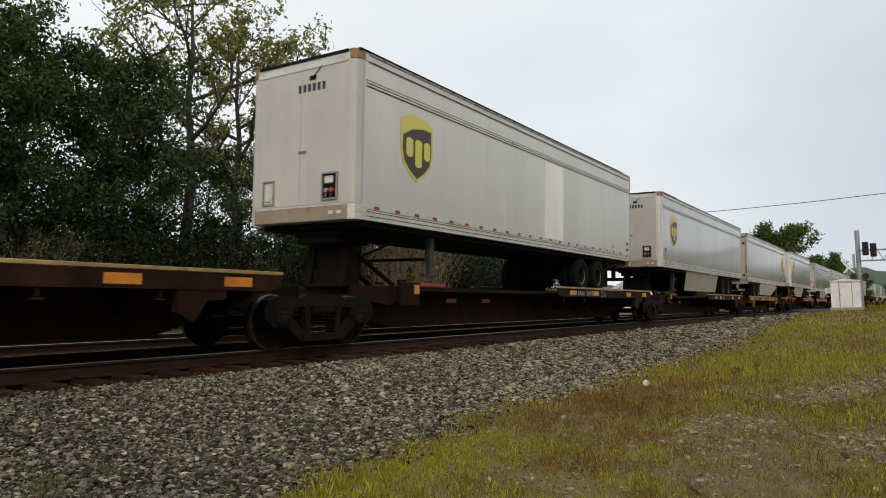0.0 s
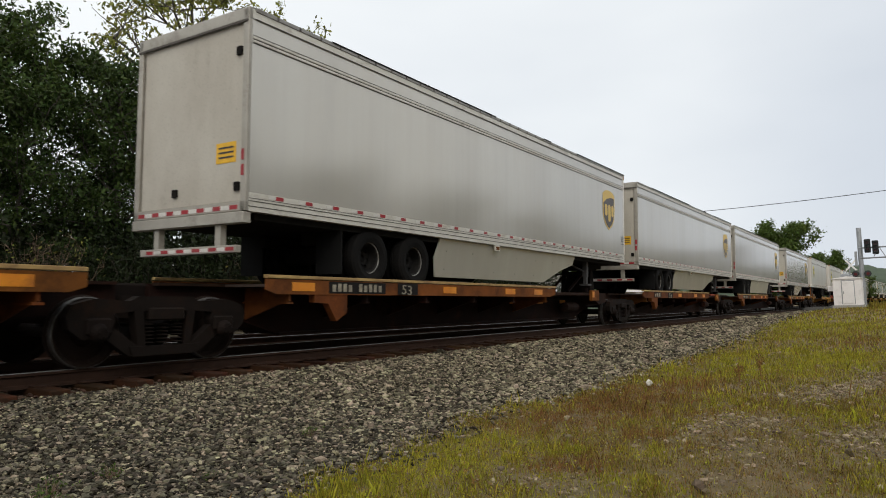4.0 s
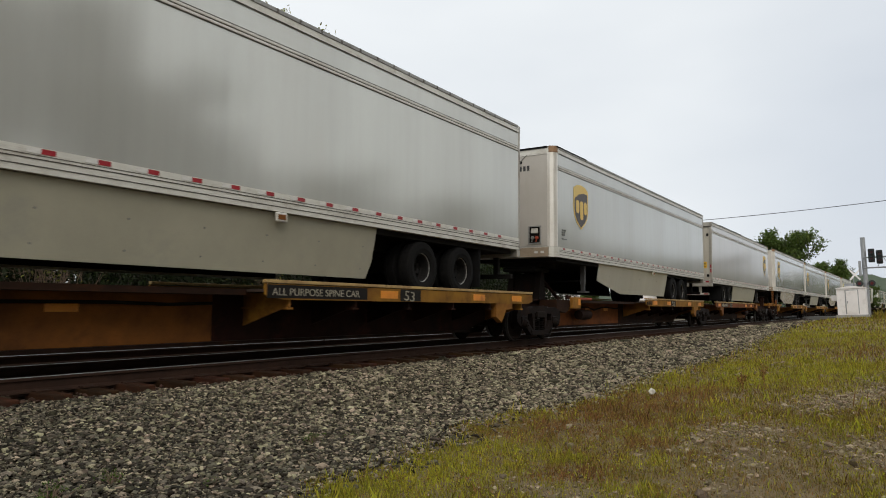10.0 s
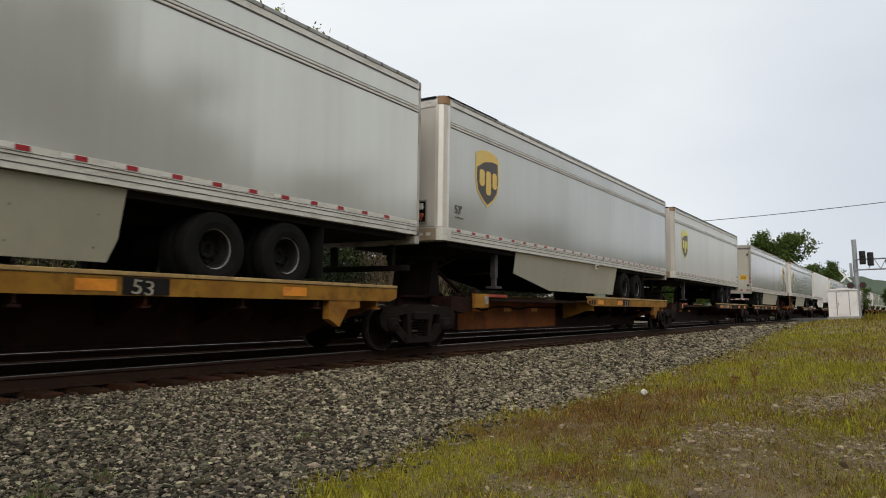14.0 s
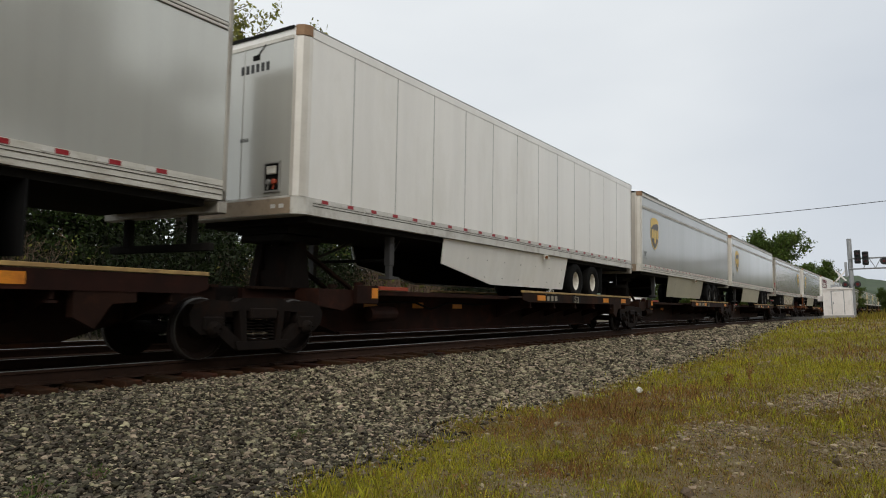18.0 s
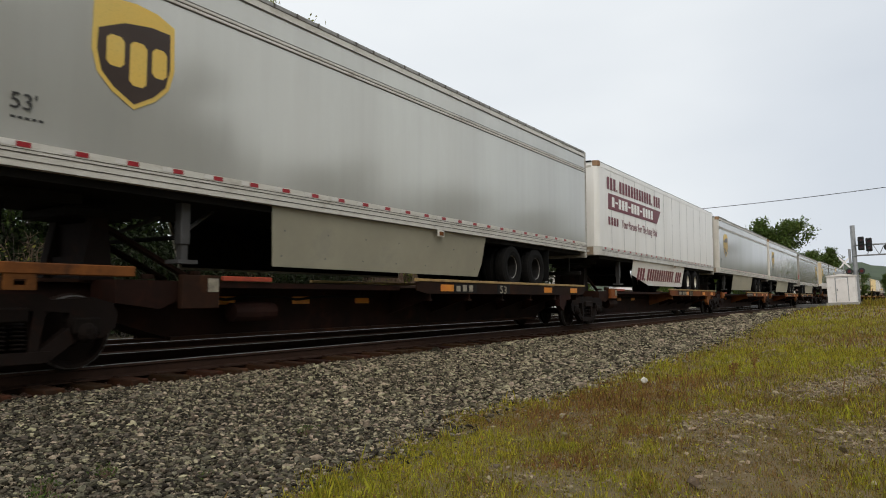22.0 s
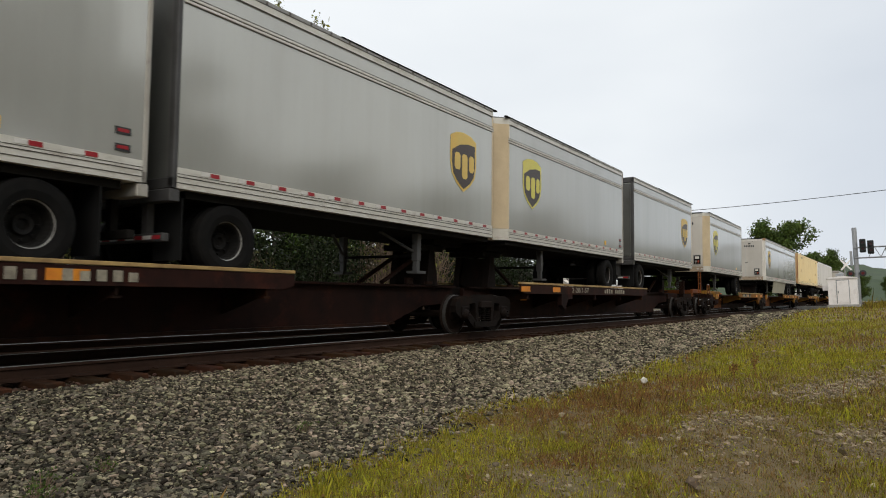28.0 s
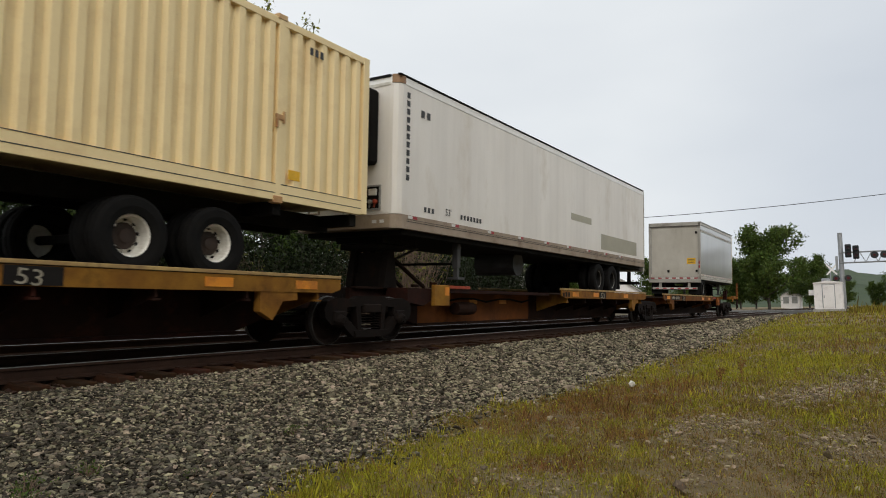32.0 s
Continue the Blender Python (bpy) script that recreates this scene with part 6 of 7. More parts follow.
stand(0.0)
patch(TRAIN[0][0], 7.55, 8.75, 2.32, 4.36, M["white"])
patch(TRAIN[9][0], 8.95, 10.2, 2.32, 2.82, M["white"])

CAR_STARTS = (3, 8, 13, 18, 23, 28, 34)
REARWARD = (2, 4, 5, 6, 7, 12, 17, 22, 27, 38)
trucks, units = [], []
joint = START[0] - 0.45
trucks.append(joint)
units.append((joint - 17.5, joint, -1, "F", False, False))
open_end, first = joint, False
for k in range(0, 39):
    if k in (29, 31, 33):
        continue
    nxt = k + (2 if k in (28, 30, 32) else 1)
    form = "P" if k in (28, 30, 32) else "R" if k in REARWARD else "F"
    if nxt == 39:
        right, last = START[38] + 8.1, True
    elif nxt in CAR_STARTS:
        right, last = START[nxt] - 3.9, True
    elif nxt == 38:
        right, last = START[37] + 16.15 + 1.3, False
    else:
        right, last = START[nxt] - (1.1 if nxt in REARWARD else 0.42), False
    units.append((open_end, right, k, form, first, last))
    trucks.append(right)
    open_end, first = right, False
    if last and nxt < 39:
        open_end, first = START[nxt] + 0.55, True
        trucks.append(open_end)
PAINTS = {}
for k in range(-1, 39):
    PAINTS[k] = "sill_yellow" if k in (2, 8, 9, 10, 11, 13, 14, 15, 34, 35, 36, 37) else "sill_orange" if k in (3, 4, 5, 6, 7, 12, 24, 25, 26, 38) else "sill_brown"
for a, b, k, form, fst, lst in units:
    TRAIN.append((spine_unit(b - a, form, PAINTS[k], fst, lst, 100 + k), a, b - a))
first_truck = truck()
for i, s in enumerate(trucks):
    TRAIN.append((first_truck if i == 0 else copy_thing(first_truck, Matrix()), s, 0.0))


def run(t):
    """How far the train has come at t seconds."""
    u = t / 16 - 1
    return 308.011 * (u + 1) + 0.853 * u * u - 0.011 * u ** 3 + 0.391 * u ** 4


def motions():
    for ob, s, n in TRAIN:
        walk(ob, [(t, on_track(s - run(t), 0, 0, s + n / 2 - run(t))) for t in (0, 4, 8, 12, 16, 20, 24, 28, 32)])
    turns = [(f / FPS, pose(0, 0, 0, 0, -math.degrees(run(f / FPS) / 0.42) % 360, 0)) for f in range(int(SECONDS * FPS) + 1)]
    rolling = {}
    for ob, s, n in TRAIN:
        for ax in ob.children:
            if not ax.name.startswith("axle") or not ob.name.startswith("railcar_truck"):
                continue
            front = ax.location.x < 0
            if front in rolling:      # every truck rolls alike: the same keys serve its axles
                ax.rotation_mode = "QUATERNION"
                keys = ax.animation_data_create()
                keys.action, keys.action_slot = rolling[front].action, rolling[front].action_slot
            else:
                walk(ax, [(t, Matrix.Translation(ax.location) @ m) for t, m in turns])
                rolling[front] = ax.animation_data


# ---- things beside the track ----
M["box_white"] = material("white_painted_steel", (0.86, 0.82, 0.80), 0.5, 0.0, (0.78, 0.75, 0.73), 1.5, 0.5, 60, 0.03, (0.6, 0.56, 0.52), 1.0)
M["galv"] = material("galvanised_steel", (0.36, 0.37, 0.38), 0.5, 0.5, (0.28, 0.29, 0.30), 3, 0.6)
M["black"] = material("matt_black", (0.012, 0.012, 0.012), 0.6)
M["lens_red"] = material("red_glass_lens", (0.09, 0.006, 0.006), 0.2)
M["concrete"] = material("concrete", (0.38, 0.37, 0.35), 0.9, 0.0, (0.3, 0.29, 0.27), 3, 0.6)


def equipment_hut():
    t = thing("equipment_hut", "white steel signal equipment hut with a closed door", "equipment hut")
    z = float(ground_z(66.5, 3.1)) + 0.14
    b = bmesh.new()
    prism(b, [(2.1, z + 0.12), (4.18, z + 0.12), (4.18, z + 2.28), (3.14, z + 2.42), (2.1, z + 2.28)], 66.0, 68.6, "x")
    part("body", b, M["box_white"], t)
    b = bmesh.new()
    prism(b, [(2.04, z + 2.27), (4.24, z + 2.27), (4.24, z + 2.33), (3.14, z + 2.48), (2.04, z + 2.33)], 65.92, 68.7, "x")
    part("roof", b, M["box_white"], t)
    b = bmesh.new()
    box(b, 65.96, 66.0, 2.68, 3.52, z + 0.25, z + 2.1, 0.01)
    d = part("door", b, M["box_white"], t, "closed white steel door")
    b = bmesh.new()
    box(b, 65.9, 65.96, 3.4, 3.46, z + 1.05, z + 1.25)
    part("door_handle", b, M["galv"], d)
    for y0, y1, z0, z1 in ((2.62, 2.68, 0.2, 2.16), (3.52, 3.58, 0.2, 2.16), (2.62, 3.58, 2.1, 2.16)):
        b = bmesh.new()
        box(b, 65.97, 66.0, y0, y1, z + z0, z + z1)
        part("door_trim", b, M["galv"], d)
    b = bmesh.new()
    box(b, 65.9, 68.7, 2.0, 4.3, z - 0.5, z + 0.12)
    part("footing", b, M["concrete"], t)
    b = bmesh.new()
    box(b, 66.4, 67.0, 4.19, 4.6, z + 1.3, z + 1.75, 0.02)
    part("side_cabinet", b, M["box_white"], t)
    b = bmesh.new()
    box(b, 66.6, 67.4, 3.0, 3.6, z + 2.45, z + 2.7, 0.03)
    part("roof_vent", b, M["galv"], t)
    return t


def crossing_signal():
    t = thing("crossing_signal", "grey cantilever road-crossing signal with black flasher heads", "crossing signal")
    z = float(ground_z(70, 2.15))
    b = bmesh.new()
    lathe(b, [(0.21, z - 0.3), (0.21, z + 3.2), (0.19, z + 3.2), (0.19, 7.05)], (70, 2.15, 0), "z", 16)
    part("mast", b, M["galv"], t, "tall grey round mast")
    b = bmesh.new()
    for zz in (4.4, 5.3):
        for xx in (69.75, 70.25):
            bar(b, (xx, 2.3, zz), (xx, -5.5, zz - 0.02), 0.05)
    part("arm", b, M["galv"], t, "galvanised truss arm")
    for i in range(8):
        b = bmesh.new()
        y = 1.2 - i * 0.9
        bar(b, (69.75, y, 4.4), (69.75, y - 0.45, 5.3), 0.03)
        bar(b, (69.75, y - 0.45, 5.3), (69.75, y - 0.9, 4.4), 0.03)
        part("truss_web", b, M["galv"], t)
    for y, zz in ((1.58, 5.45), (1.0, 5.3)):
        b = bmesh.new()
        box(b, 69.5, 69.75, y - 0.24, y + 0.24, zz - 0.62, zz + 0.55, 0.06)
        h = part("signal_head", b, M["black"], t, "black two-lamp signal head")
        for dz in (-0.3, 0.25):
            b = bmesh.new()
            lathe(b, [(0.15, -0.32), (0.17, -0.32), (0.17, 0.0), (0.15, 0.0)], (69.5, y, zz + dz), "x", 14, True)
            part("visor", b, M["black"], h)
            b = bmesh.new()
            lathe(b, [(0.14, -0.02), (0.14, 0.02)], (69.5, y, zz + dz), "x", 14)
            part("lens", b, M["lens_red"], h)
    for y, zz in ((-0.35, 4.95), (-1.05, 4.95), (-3.2, 4.95), (-3.9, 4.95)):
        b = bmesh.new()
        lathe(b, [(0.3, -0.02), (0.3, 0.0), (0.12, 0.04), (0.12, 0.22)], (69.5, y, zz), "x", 18)
        h = part("flasher_head", b, M["black"], t, "black round flasher head")
        b = bmesh.new()
        lathe(b, [(0.1, -0.045), (0.1, -0.021)], (69.5, y, zz), "x", 14)
        part("lens", b, M["lens_red"], h)
    for y in (2.62, 1.7):
        b = bmesh.new()
        lathe(b, [(0.27, -0.02), (0.27, 0.0), (0.12, 0.04), (0.12, 0.22)], (69.7, y, 3.05), "x", 18)
        h = part("flasher_head", b, M["black"], t, "black round flasher head")
        b = bmesh.new()
        lathe(b, [(0.13, -0.045), (0.13, -0.021)], (69.7, y, 3.05), "x", 14)
        part("lens", b, M["lens_red"], h)
        b = bmesh.new()
        bar(b, (69.8, y, 3.05), (70.0, 2.15, 3.05), 0.04)
        part("bracket", b, M["black"], h)
    b = bmesh.new()
    box(b, 69.8, 70.1, 2.4, 2.6, z + 3.6, z + 4.9, 0.02)
    part("junction_box", b, M["galv"], t)
    return t


def cable():
    t = tagged(new("overhead_cable"), "black overhead cable sagging across the sky", "cable")
    pts = []
    for i in range(41):
        y = -25 + i * 2.2
        pts.append((85, y, 12.162 - 0.0397 * y + 0.00118 * y * y))
    v, f = [], []
    for k, p in enumerate(pts):
        v += [(p[0] + 0.035 * math.cos(a), p[1], p[2] + 0.035 * math.sin(a)) for a in (0, 1.57, 3.14, 4.71)]
        if k:
            f += [(4 * k - 4 + i, 4 * k - 4 + (i + 1) % 4, 4 * k + (i + 1) % 4, 4 * k + i) for i in range(4)]
    for y in (-25.0, 63.0):
        z = 12.162 - 0.0397 * y + 0.00118 * y * y
        b = bmesh.new()
        lathe(b, [(0.17, -0.8), (0.12, z + 0.6)], (85, y, 0), "z", 10)
        part("pole", b, M["tie"], t, "tall wooden utility pole")
    link_part("strand", soup("strand", v, f, M["black"]), t)


def crossbuck():
    t = thing("crossbuck", "white X-shaped railway crossing sign on a grey post", "road sign")
    z = float(ground_z(86, 3.75))
    part("post", lathe(bmesh.new(), [(0.07, z - 0.2), (0.06, 5.4)], (86, 3.75, 0), "z", 10), M["galv"], t)
    for s in (-1, 1):
        b = bmesh.new()
        prism(b, [(3.6 - s * 0.55, 4.12), (3.6 - s * 0.42, 4.02), (3.6 + s * 0.55, 5.12), (3.6 + s * 0.42, 5.22)], 85.9 - 0.012 * s, 85.91 - 0.012 * s, "x")
        part("sign_blade", b, M["box_white"], t)
    for y in (3.35, 4.15):
        b = bmesh.new()
        lathe(b, [(0.25, -0.02), (0.25, 0.0), (0.1, 0.04), (0.1, 0.2)], (85.85, y, 3.2), "x", 16)
        part("flasher_head", b, M["black"], t, "black round flasher head")
    part("cross_bar", bar(bmesh.new(), (85.95, 3.3, 3.2), (85.95, 4.2, 3.2), 0.03), M["galv"], t)


equipment_hut()
crossbuck()
crossing_signal()
cable()


# ---- plants ----
def leaf_material(name, a, b, k=0.5, spec=0.12, through_light=0.12):
    m = material(name, a, 0.5, 0.0, b, 0.6, 0.9, 30, 0.0, island=k, spec=spec, leafy=through_light)
    return m


M["bark"] = material("grey_bark", (0.075, 0.062, 0.05), 0.9, 0.0, (0.045, 0.038, 0.03), 6, 0.8, 50, 0.6, stretch=(1, 1, 0.2))
M["twig"] = material("dry_twig", (0.21, 0.145, 0.10), 0.9, 0.0, (0.14, 0.095, 0.065), 6, 0.8)
M["leaf_dark"] = leaf_material("dark_green_leaves", (0.031, 0.054, 0.013), (0.044, 0.068, 0.017))
M["leaf_mid"] = leaf_material("green_leaves", (0.042, 0.074, 0.014), (0.06, 0.09, 0.02))
M["leaf_olive"] = leaf_material("yellowing_leaves", (0.17, 0.19, 0.04), (0.23, 0.225, 0.055), through_light=0.45)
# the shade under the tree crowns is put into this near-black green
M["leaf_shade"] = leaf_material("shade_darkened_undergrowth", (0.011, 0.018, 0.006), (0.017, 0.024, 0.008))
M["leaf_fresh"] = leaf_material("fresh_green_leaves", (0.085, 0.14, 0.024), (0.12, 0.165, 0.034), through_light=0.3)
M["leaf_far"] = leaf_material("sunlit_green_leaves", (0.06, 0.10, 0.02), (0.085, 0.12, 0.027), through_light=0.3)


def tube_mesh(name, segs, mat, sides=6):
    """Tapered limbs: (p, q, r at p, r at q) each."""
    v, f = [], []
    for p, q, r0, r1 in segs:
        p, q = Vector(p), Vector(q)
        rot = (q - p).to_track_quat("Z", "Y").to_matrix()
        n = len(v)
        for c, r in ((p, r0), (q, r1)):
            for i in range(sides):
                a = 2 * math.pi * i / sides
                v.append(tuple(c + rot @ Vector((r * math.cos(a), r * math.sin(a), 0))))
        f += [(n + i, n + (i + 1) % sides, n + sides + (i + 1) % sides, n + sides + i) for i in range(sides)]
    return soup(name, v, f, mat)


def leaf_mesh(name, anchors, n, size, spread, mat, seed):
    """Single leaves, each a bent pair of faces, gathered in clumps round the anchors."""
    g = np.random.default_rng(seed)
    a = np.asarray(anchors)
    c = a[g.integers(0, len(a), n)] + g.normal(0, spread, (n, 3)) * (1, 1, 0.75)
    u = g.normal(0, 1, (n, 3))
    u[:, 2] -= 0.3
    u /= np.linalg.norm(u, axis=1)[:, None]
    w = np.cross(u, g.normal(0, 1, (n, 3)))
    w /= np.linalg.norm(w, axis=1)[:, None]
    s = size * g.uniform(0.6, 1.35, n)[:, None]
    v = np.stack([c - u * s, c + w * s * 0.45 - u * s * 0.15, c + u * s, c - w * s * 0.45 - u * s * 0.15], 1).reshape(-1, 3)
    return soup(name, v, np.arange(n * 4).reshape(-1, 4), mat)


def tree(label, height, spread, crown_lo, leaves, leaf_size, clump, mat, seed, limbs=13, lean=0.3, trunk_r=0.16, name="tree", bark="bark", limb=0.42):
    g = random.Random(seed)
    segs, anchors = [], []
    top = Vector((g.uniform(-lean, lean), g.uniform(-lean, lean), height * 0.93))
    pts = [Vector((0, 0, -0.3))]
    for i in range(1, 9):
        k = i / 8
        pts.append(Vector((top.x * k + g.uniform(-0.14, 0.14), top.y * k + g.uniform(-0.14, 0.14), top.z * k)))
    for i in range(8):
        segs.append((pts[i], pts[i + 1], trunk_r * (1 - i / 9), trunk_r * (1 - (i + 1) / 9)))

    def grow(p, d, length, r, depth):
        steps = 3
        for i in range(steps):
            d = (d + Vector((g.uniform(-0.3, 0.3), g.uniform(-0.3, 0.3), g.uniform(-0.12, 0.25)))).normalized()
            q = p + d * length / steps
            segs.append((p, q, r * (1 - i * 0.25), r * (0.75 - i * 0.25) + 0.004))
            if depth == 0 or i > 0:
                anchors.append(tuple(q))
            if depth > 0:
                for _ in range(g.choice((1, 2))):
                    side = Vector((g.uniform(-1, 1), g.uniform(-1, 1), g.uniform(-0.2, 0.7))).normalized()
                    grow(q, (d * 0.6 + side).normalized(), length * g.uniform(0.4, 0.6), r * 0.5, depth - 1)
            p = q
    for i in range(limbs):
        k = crown_lo + (0.97 - crown_lo) * (i + g.random() * 0.6) / limbs
        j = min(7, int(k * 8))
        p = pts[j].lerp(pts[j + 1], k * 8 - j)
        a = i * 2.4 + g.uniform(-0.5, 0.5)
        reach = spread * (math.sin(math.pi * min(1, (k - crown_lo) / (1.001 - crown_lo) * 0.82 + 0.16)) ** 0.7) * g.uniform(0.7, 1.15)
        grow(p, Vector((math.cos(a), math.sin(a), g.uniform(0.15, 0.7))), reach, trunk_r * limb * (1.15 - k), 2)
    t = thing(name, label, "tree" if name == "tree" else "bush", "trees behind the tracks")
    link_part("trunk", tube_mesh("trunk", segs, M[bark], 5), t)
    link_part("crown", leaf_mesh("crown", anchors, leaves, leaf_size, clump, mat, seed), t)
    return t


def bush(label, height, width, leaves, leaf_size, mat, seed, bare=False):
    g = random.Random(seed)
    segs, anchors = [], []
    for i in range(26 if not bare else 60):
        a, k = g.uniform(0, 6.28), g.uniform(0.2, 1.0)
        p = Vector((g.uniform(-0.3, 0.3) * width, g.uniform(-0.3, 0.3) * width, -0.1))
        q = p
        d = Vector((math.cos(a) * 0.35 * k, math.sin(a) * 0.35 * k, 1)).normalized()
        for s in range(4):
            d = (d + Vector((g.uniform(-0.25, 0.25), g.uniform(-0.25, 0.25), 0))).normalized()
            n = q + d * height * g.uniform(0.18, 0.28)
            segs.append((q, n, 0.016 * (1 - s * 0.2), 0.016 * (0.8 - s * 0.2)))
            if bare:
                for _ in range(2):
                    e = n + Vector((g.uniform(-1, 1), g.uniform(-1, 1), g.uniform(0, 1))) * 0.3
                    segs.append((n, e, 0.006, 0.003))
            anchors.append(tuple(n))
            q = n
    t = thing("bush", label, "bush", "bushes behind the tracks")
    link_part("brushwood", tube_mesh("brushwood", segs, M["twig"] if bare else M["bark"], 4), t)
    if leaves:
        link_part("foliage", leaf_mesh("foliage", anchors, leaves, leaf_size, 0.3, mat, seed), t)
    return t


def planted(src, x, y, turn=0.0, scale=1.0, z=None, fresh=True):
    zz = float(ground_z(x, y)) if z is None else z
    m = pose(x, y, zz, 0, 0, turn)
    ob = copy_thing(src, m) if fresh else src
    ob.matrix_basis = m
    ob.scale = (scale, scale, scale)
    return ob


DENSE = tree("dense dark green tree with a full crown", 9.6, 3.0, 0.26, 17000, 0.09, 0.22, M["leaf_dark"], 3, limbs=22)
DENSE_B = tree("dense green tree with a rounded crown", 10.6, 3.3, 0.24, 18000, 0.09, 0.24, M["leaf_mid"], 8, limbs=21)
TALL = tree("tall sparse tree with yellowing leaves and bare twigs", 13.6, 3.6, 0.40, 6200, 0.10, 0.14, M["leaf_olive"], 21, limbs=13, trunk_r=0.25, limb=0.62)
SLIM = tree("slim tree with green leaves", 9.0, 2.4, 0.15, 9000, 0.085, 0.22, M["leaf_mid"], 33, limbs=13, trunk_r=0.11)
FRESH = tree("bright green broadleaf tree with an uneven crown", 8.4, 3.0, 0.08, 12000, 0.115, 0.29, M["leaf_fresh"], 41, limbs=15)
SHRUB = bush("dense bush beside the tracks, its green darkened for shade", 2.6, 2.4, 3300, 0.062, M["leaf_shade"], 5)
SHRUB_B = bush("leafy green bush, its leaves darkened for shade", 2.2, 2.2, 2900, 0.066, M["leaf_shade"], 6)
BRUSH = bush("dry bare brown brush", 3.2, 2.2, 240, 0.07, M["leaf_olive"], 9, bare=True)

plan = [(DENSE, 9.0, 18.8, 310, 0.72), (DENSE, 6.3, 20.0, 0, 0.95), (DENSE_B, 9.4, 21.0, 40, 0.86), (DENSE, 11.9, 19.4, 100, 0.88), (TALL, 15.6, 20.6, 20, 1.0), (TALL, 18.3, 21.5, 200, 0.92), (SLIM, 12.9, 20.8, 0, 0.85), (SLIM, 17.6, 18.4, 60, 0.72), (DENSE, 10.2, 22.8, 200, 0.62), (SLIM, 14.8, 22.5, 130, 0.72),
        (SLIM, 20.6, 19.2, 150, 1.0), (DENSE_B, 22.6, 21.5, 70, 0.80), (DENSE_B, 26.2, 22.4, 160, 0.93), (DENSE, 24.6, 19.0, 260, 0.66), (FRESH, 30.9, 22.5, 0, 0.9), (FRESH, 34.6, 24.0, 80, 0.95), (FRESH, 38.5, 25.0, 190, 0.92),
        (DENSE_B, 28.6, 27.0, 10, 0.72), (DENSE, 21.0, 26.5, 80, 0.85), (DENSE, 8.0, 27.0, 190, 0.75), (DENSE, 2.5, 22.0, 120, 1.0), (DENSE_B, 42.0, 27.0, 30, 0.8),
        (FRESH, 47.0, 27.0, 45, 0.85), (DENSE_B, 53.0, 31.0, 90, 0.9), (FRESH, 61.0, 36.0, 130, 1.0), (DENSE_B, 70.0, 42.0, 20, 0.95), (DENSE, 80.0, 47.0, 60, 1.0), (FRESH, 92.0, 52.0, 220, 1.0)]
seen = set()
for src, x, y, a, s in plan:
    planted(src, x, y, a, s, fresh=src.name in seen)
    seen.add(src.name)
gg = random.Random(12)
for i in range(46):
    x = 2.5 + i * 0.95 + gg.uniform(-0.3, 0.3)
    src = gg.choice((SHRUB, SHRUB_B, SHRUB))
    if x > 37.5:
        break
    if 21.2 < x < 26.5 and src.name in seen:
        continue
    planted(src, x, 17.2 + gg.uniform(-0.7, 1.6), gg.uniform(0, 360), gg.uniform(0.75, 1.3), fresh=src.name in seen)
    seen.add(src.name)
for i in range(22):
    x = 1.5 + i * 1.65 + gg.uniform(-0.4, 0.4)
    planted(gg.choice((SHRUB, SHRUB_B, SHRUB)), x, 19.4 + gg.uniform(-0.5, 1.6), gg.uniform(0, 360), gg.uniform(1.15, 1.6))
for x, y, s in ((22.2, 17.4, 1.15), (23.6, 17.2, 1.4), (25.0, 17.5, 1.3), (26.0, 17.6, 1.0), (15.2, 17.0, 0.7), (8.8, 17.0, 0.75)):
    planted(BRUSH, x, y, x * 50, s, fresh=BRUSH.name in seen)
    seen.add(BRUSH.name)


back_row = []
for x, y, s, a in ((22, -24, 1.1, 0), (31, -27, 1.2, 40), (40, -24, 1.0, 90), (49, -28, 1.25, 10), (60, -26, 1.1, 200), (71, -29, 1.3, 150), (84, -27, 1.15, 60), (98, -30, 1.3, 20), (12, -26, 1.1, 300), (2, -25, 1.2, 33), (-9, -24, 1.1, 80), (-20, -20, 1.2, 12), (-3, -18, 1.5, 70), (4, -19.5, 1.6, 140), (11, -18.5, 1.45, 210), (17.5, -20, 1.6, 280), (24.5, -21, 1.4, 350)):
    back_row.append((x, y, a, s))


BACK = tree("green tree behind the road verge", 10.0, 3.6, 0.1, 2600, 0.26, 0.35, M["leaf_dark"], 77, limbs=12)
planted(BACK, 100, -30, 0, 1.0, fresh=False)
for x, y, a, s in back_row:
    planted(BACK, x, y, a, s)
for i in range(26):
    planted(BACK, 108 + i * 9 + gg.uniform(-2, 2), -30 + gg.uniform(-4, 3), gg.uniform(0, 360), gg.uniform(0.9, 1.2))


# ---- the distance ----
FAR = tree("broadleaf tree standing alone beyond the crossing", 13.4, 4.9, 0.07, 17000, 0.25, 0.5, M["leaf_far"], 57, limbs=17, trunk_r=0.26)
planted(FAR, 121, 14.0, 0, 0.95, fresh=False)
for x, y, s, a in ((133, 17.5, 0.62, 40), (128, 20, 0.6, 90), (150, 10.3, 0.72, 200), (156, 14.0, 0.5, 140), (146, 22, 0.7, 10), (138, 30, 0.75, 70), (150, 40, 0.8, 170), (165, 5.0, 0.42, 20), (175, 8.0, 0.45, 99), (120, 52, 0.8, 33), (126, 68, 0.85, 12), (140, 55, 0.85, 180), (170, -1.0, 0.40, 20), (165, -5.2, 0.62, 70)):
    planted(FAR, x, y, a, s)


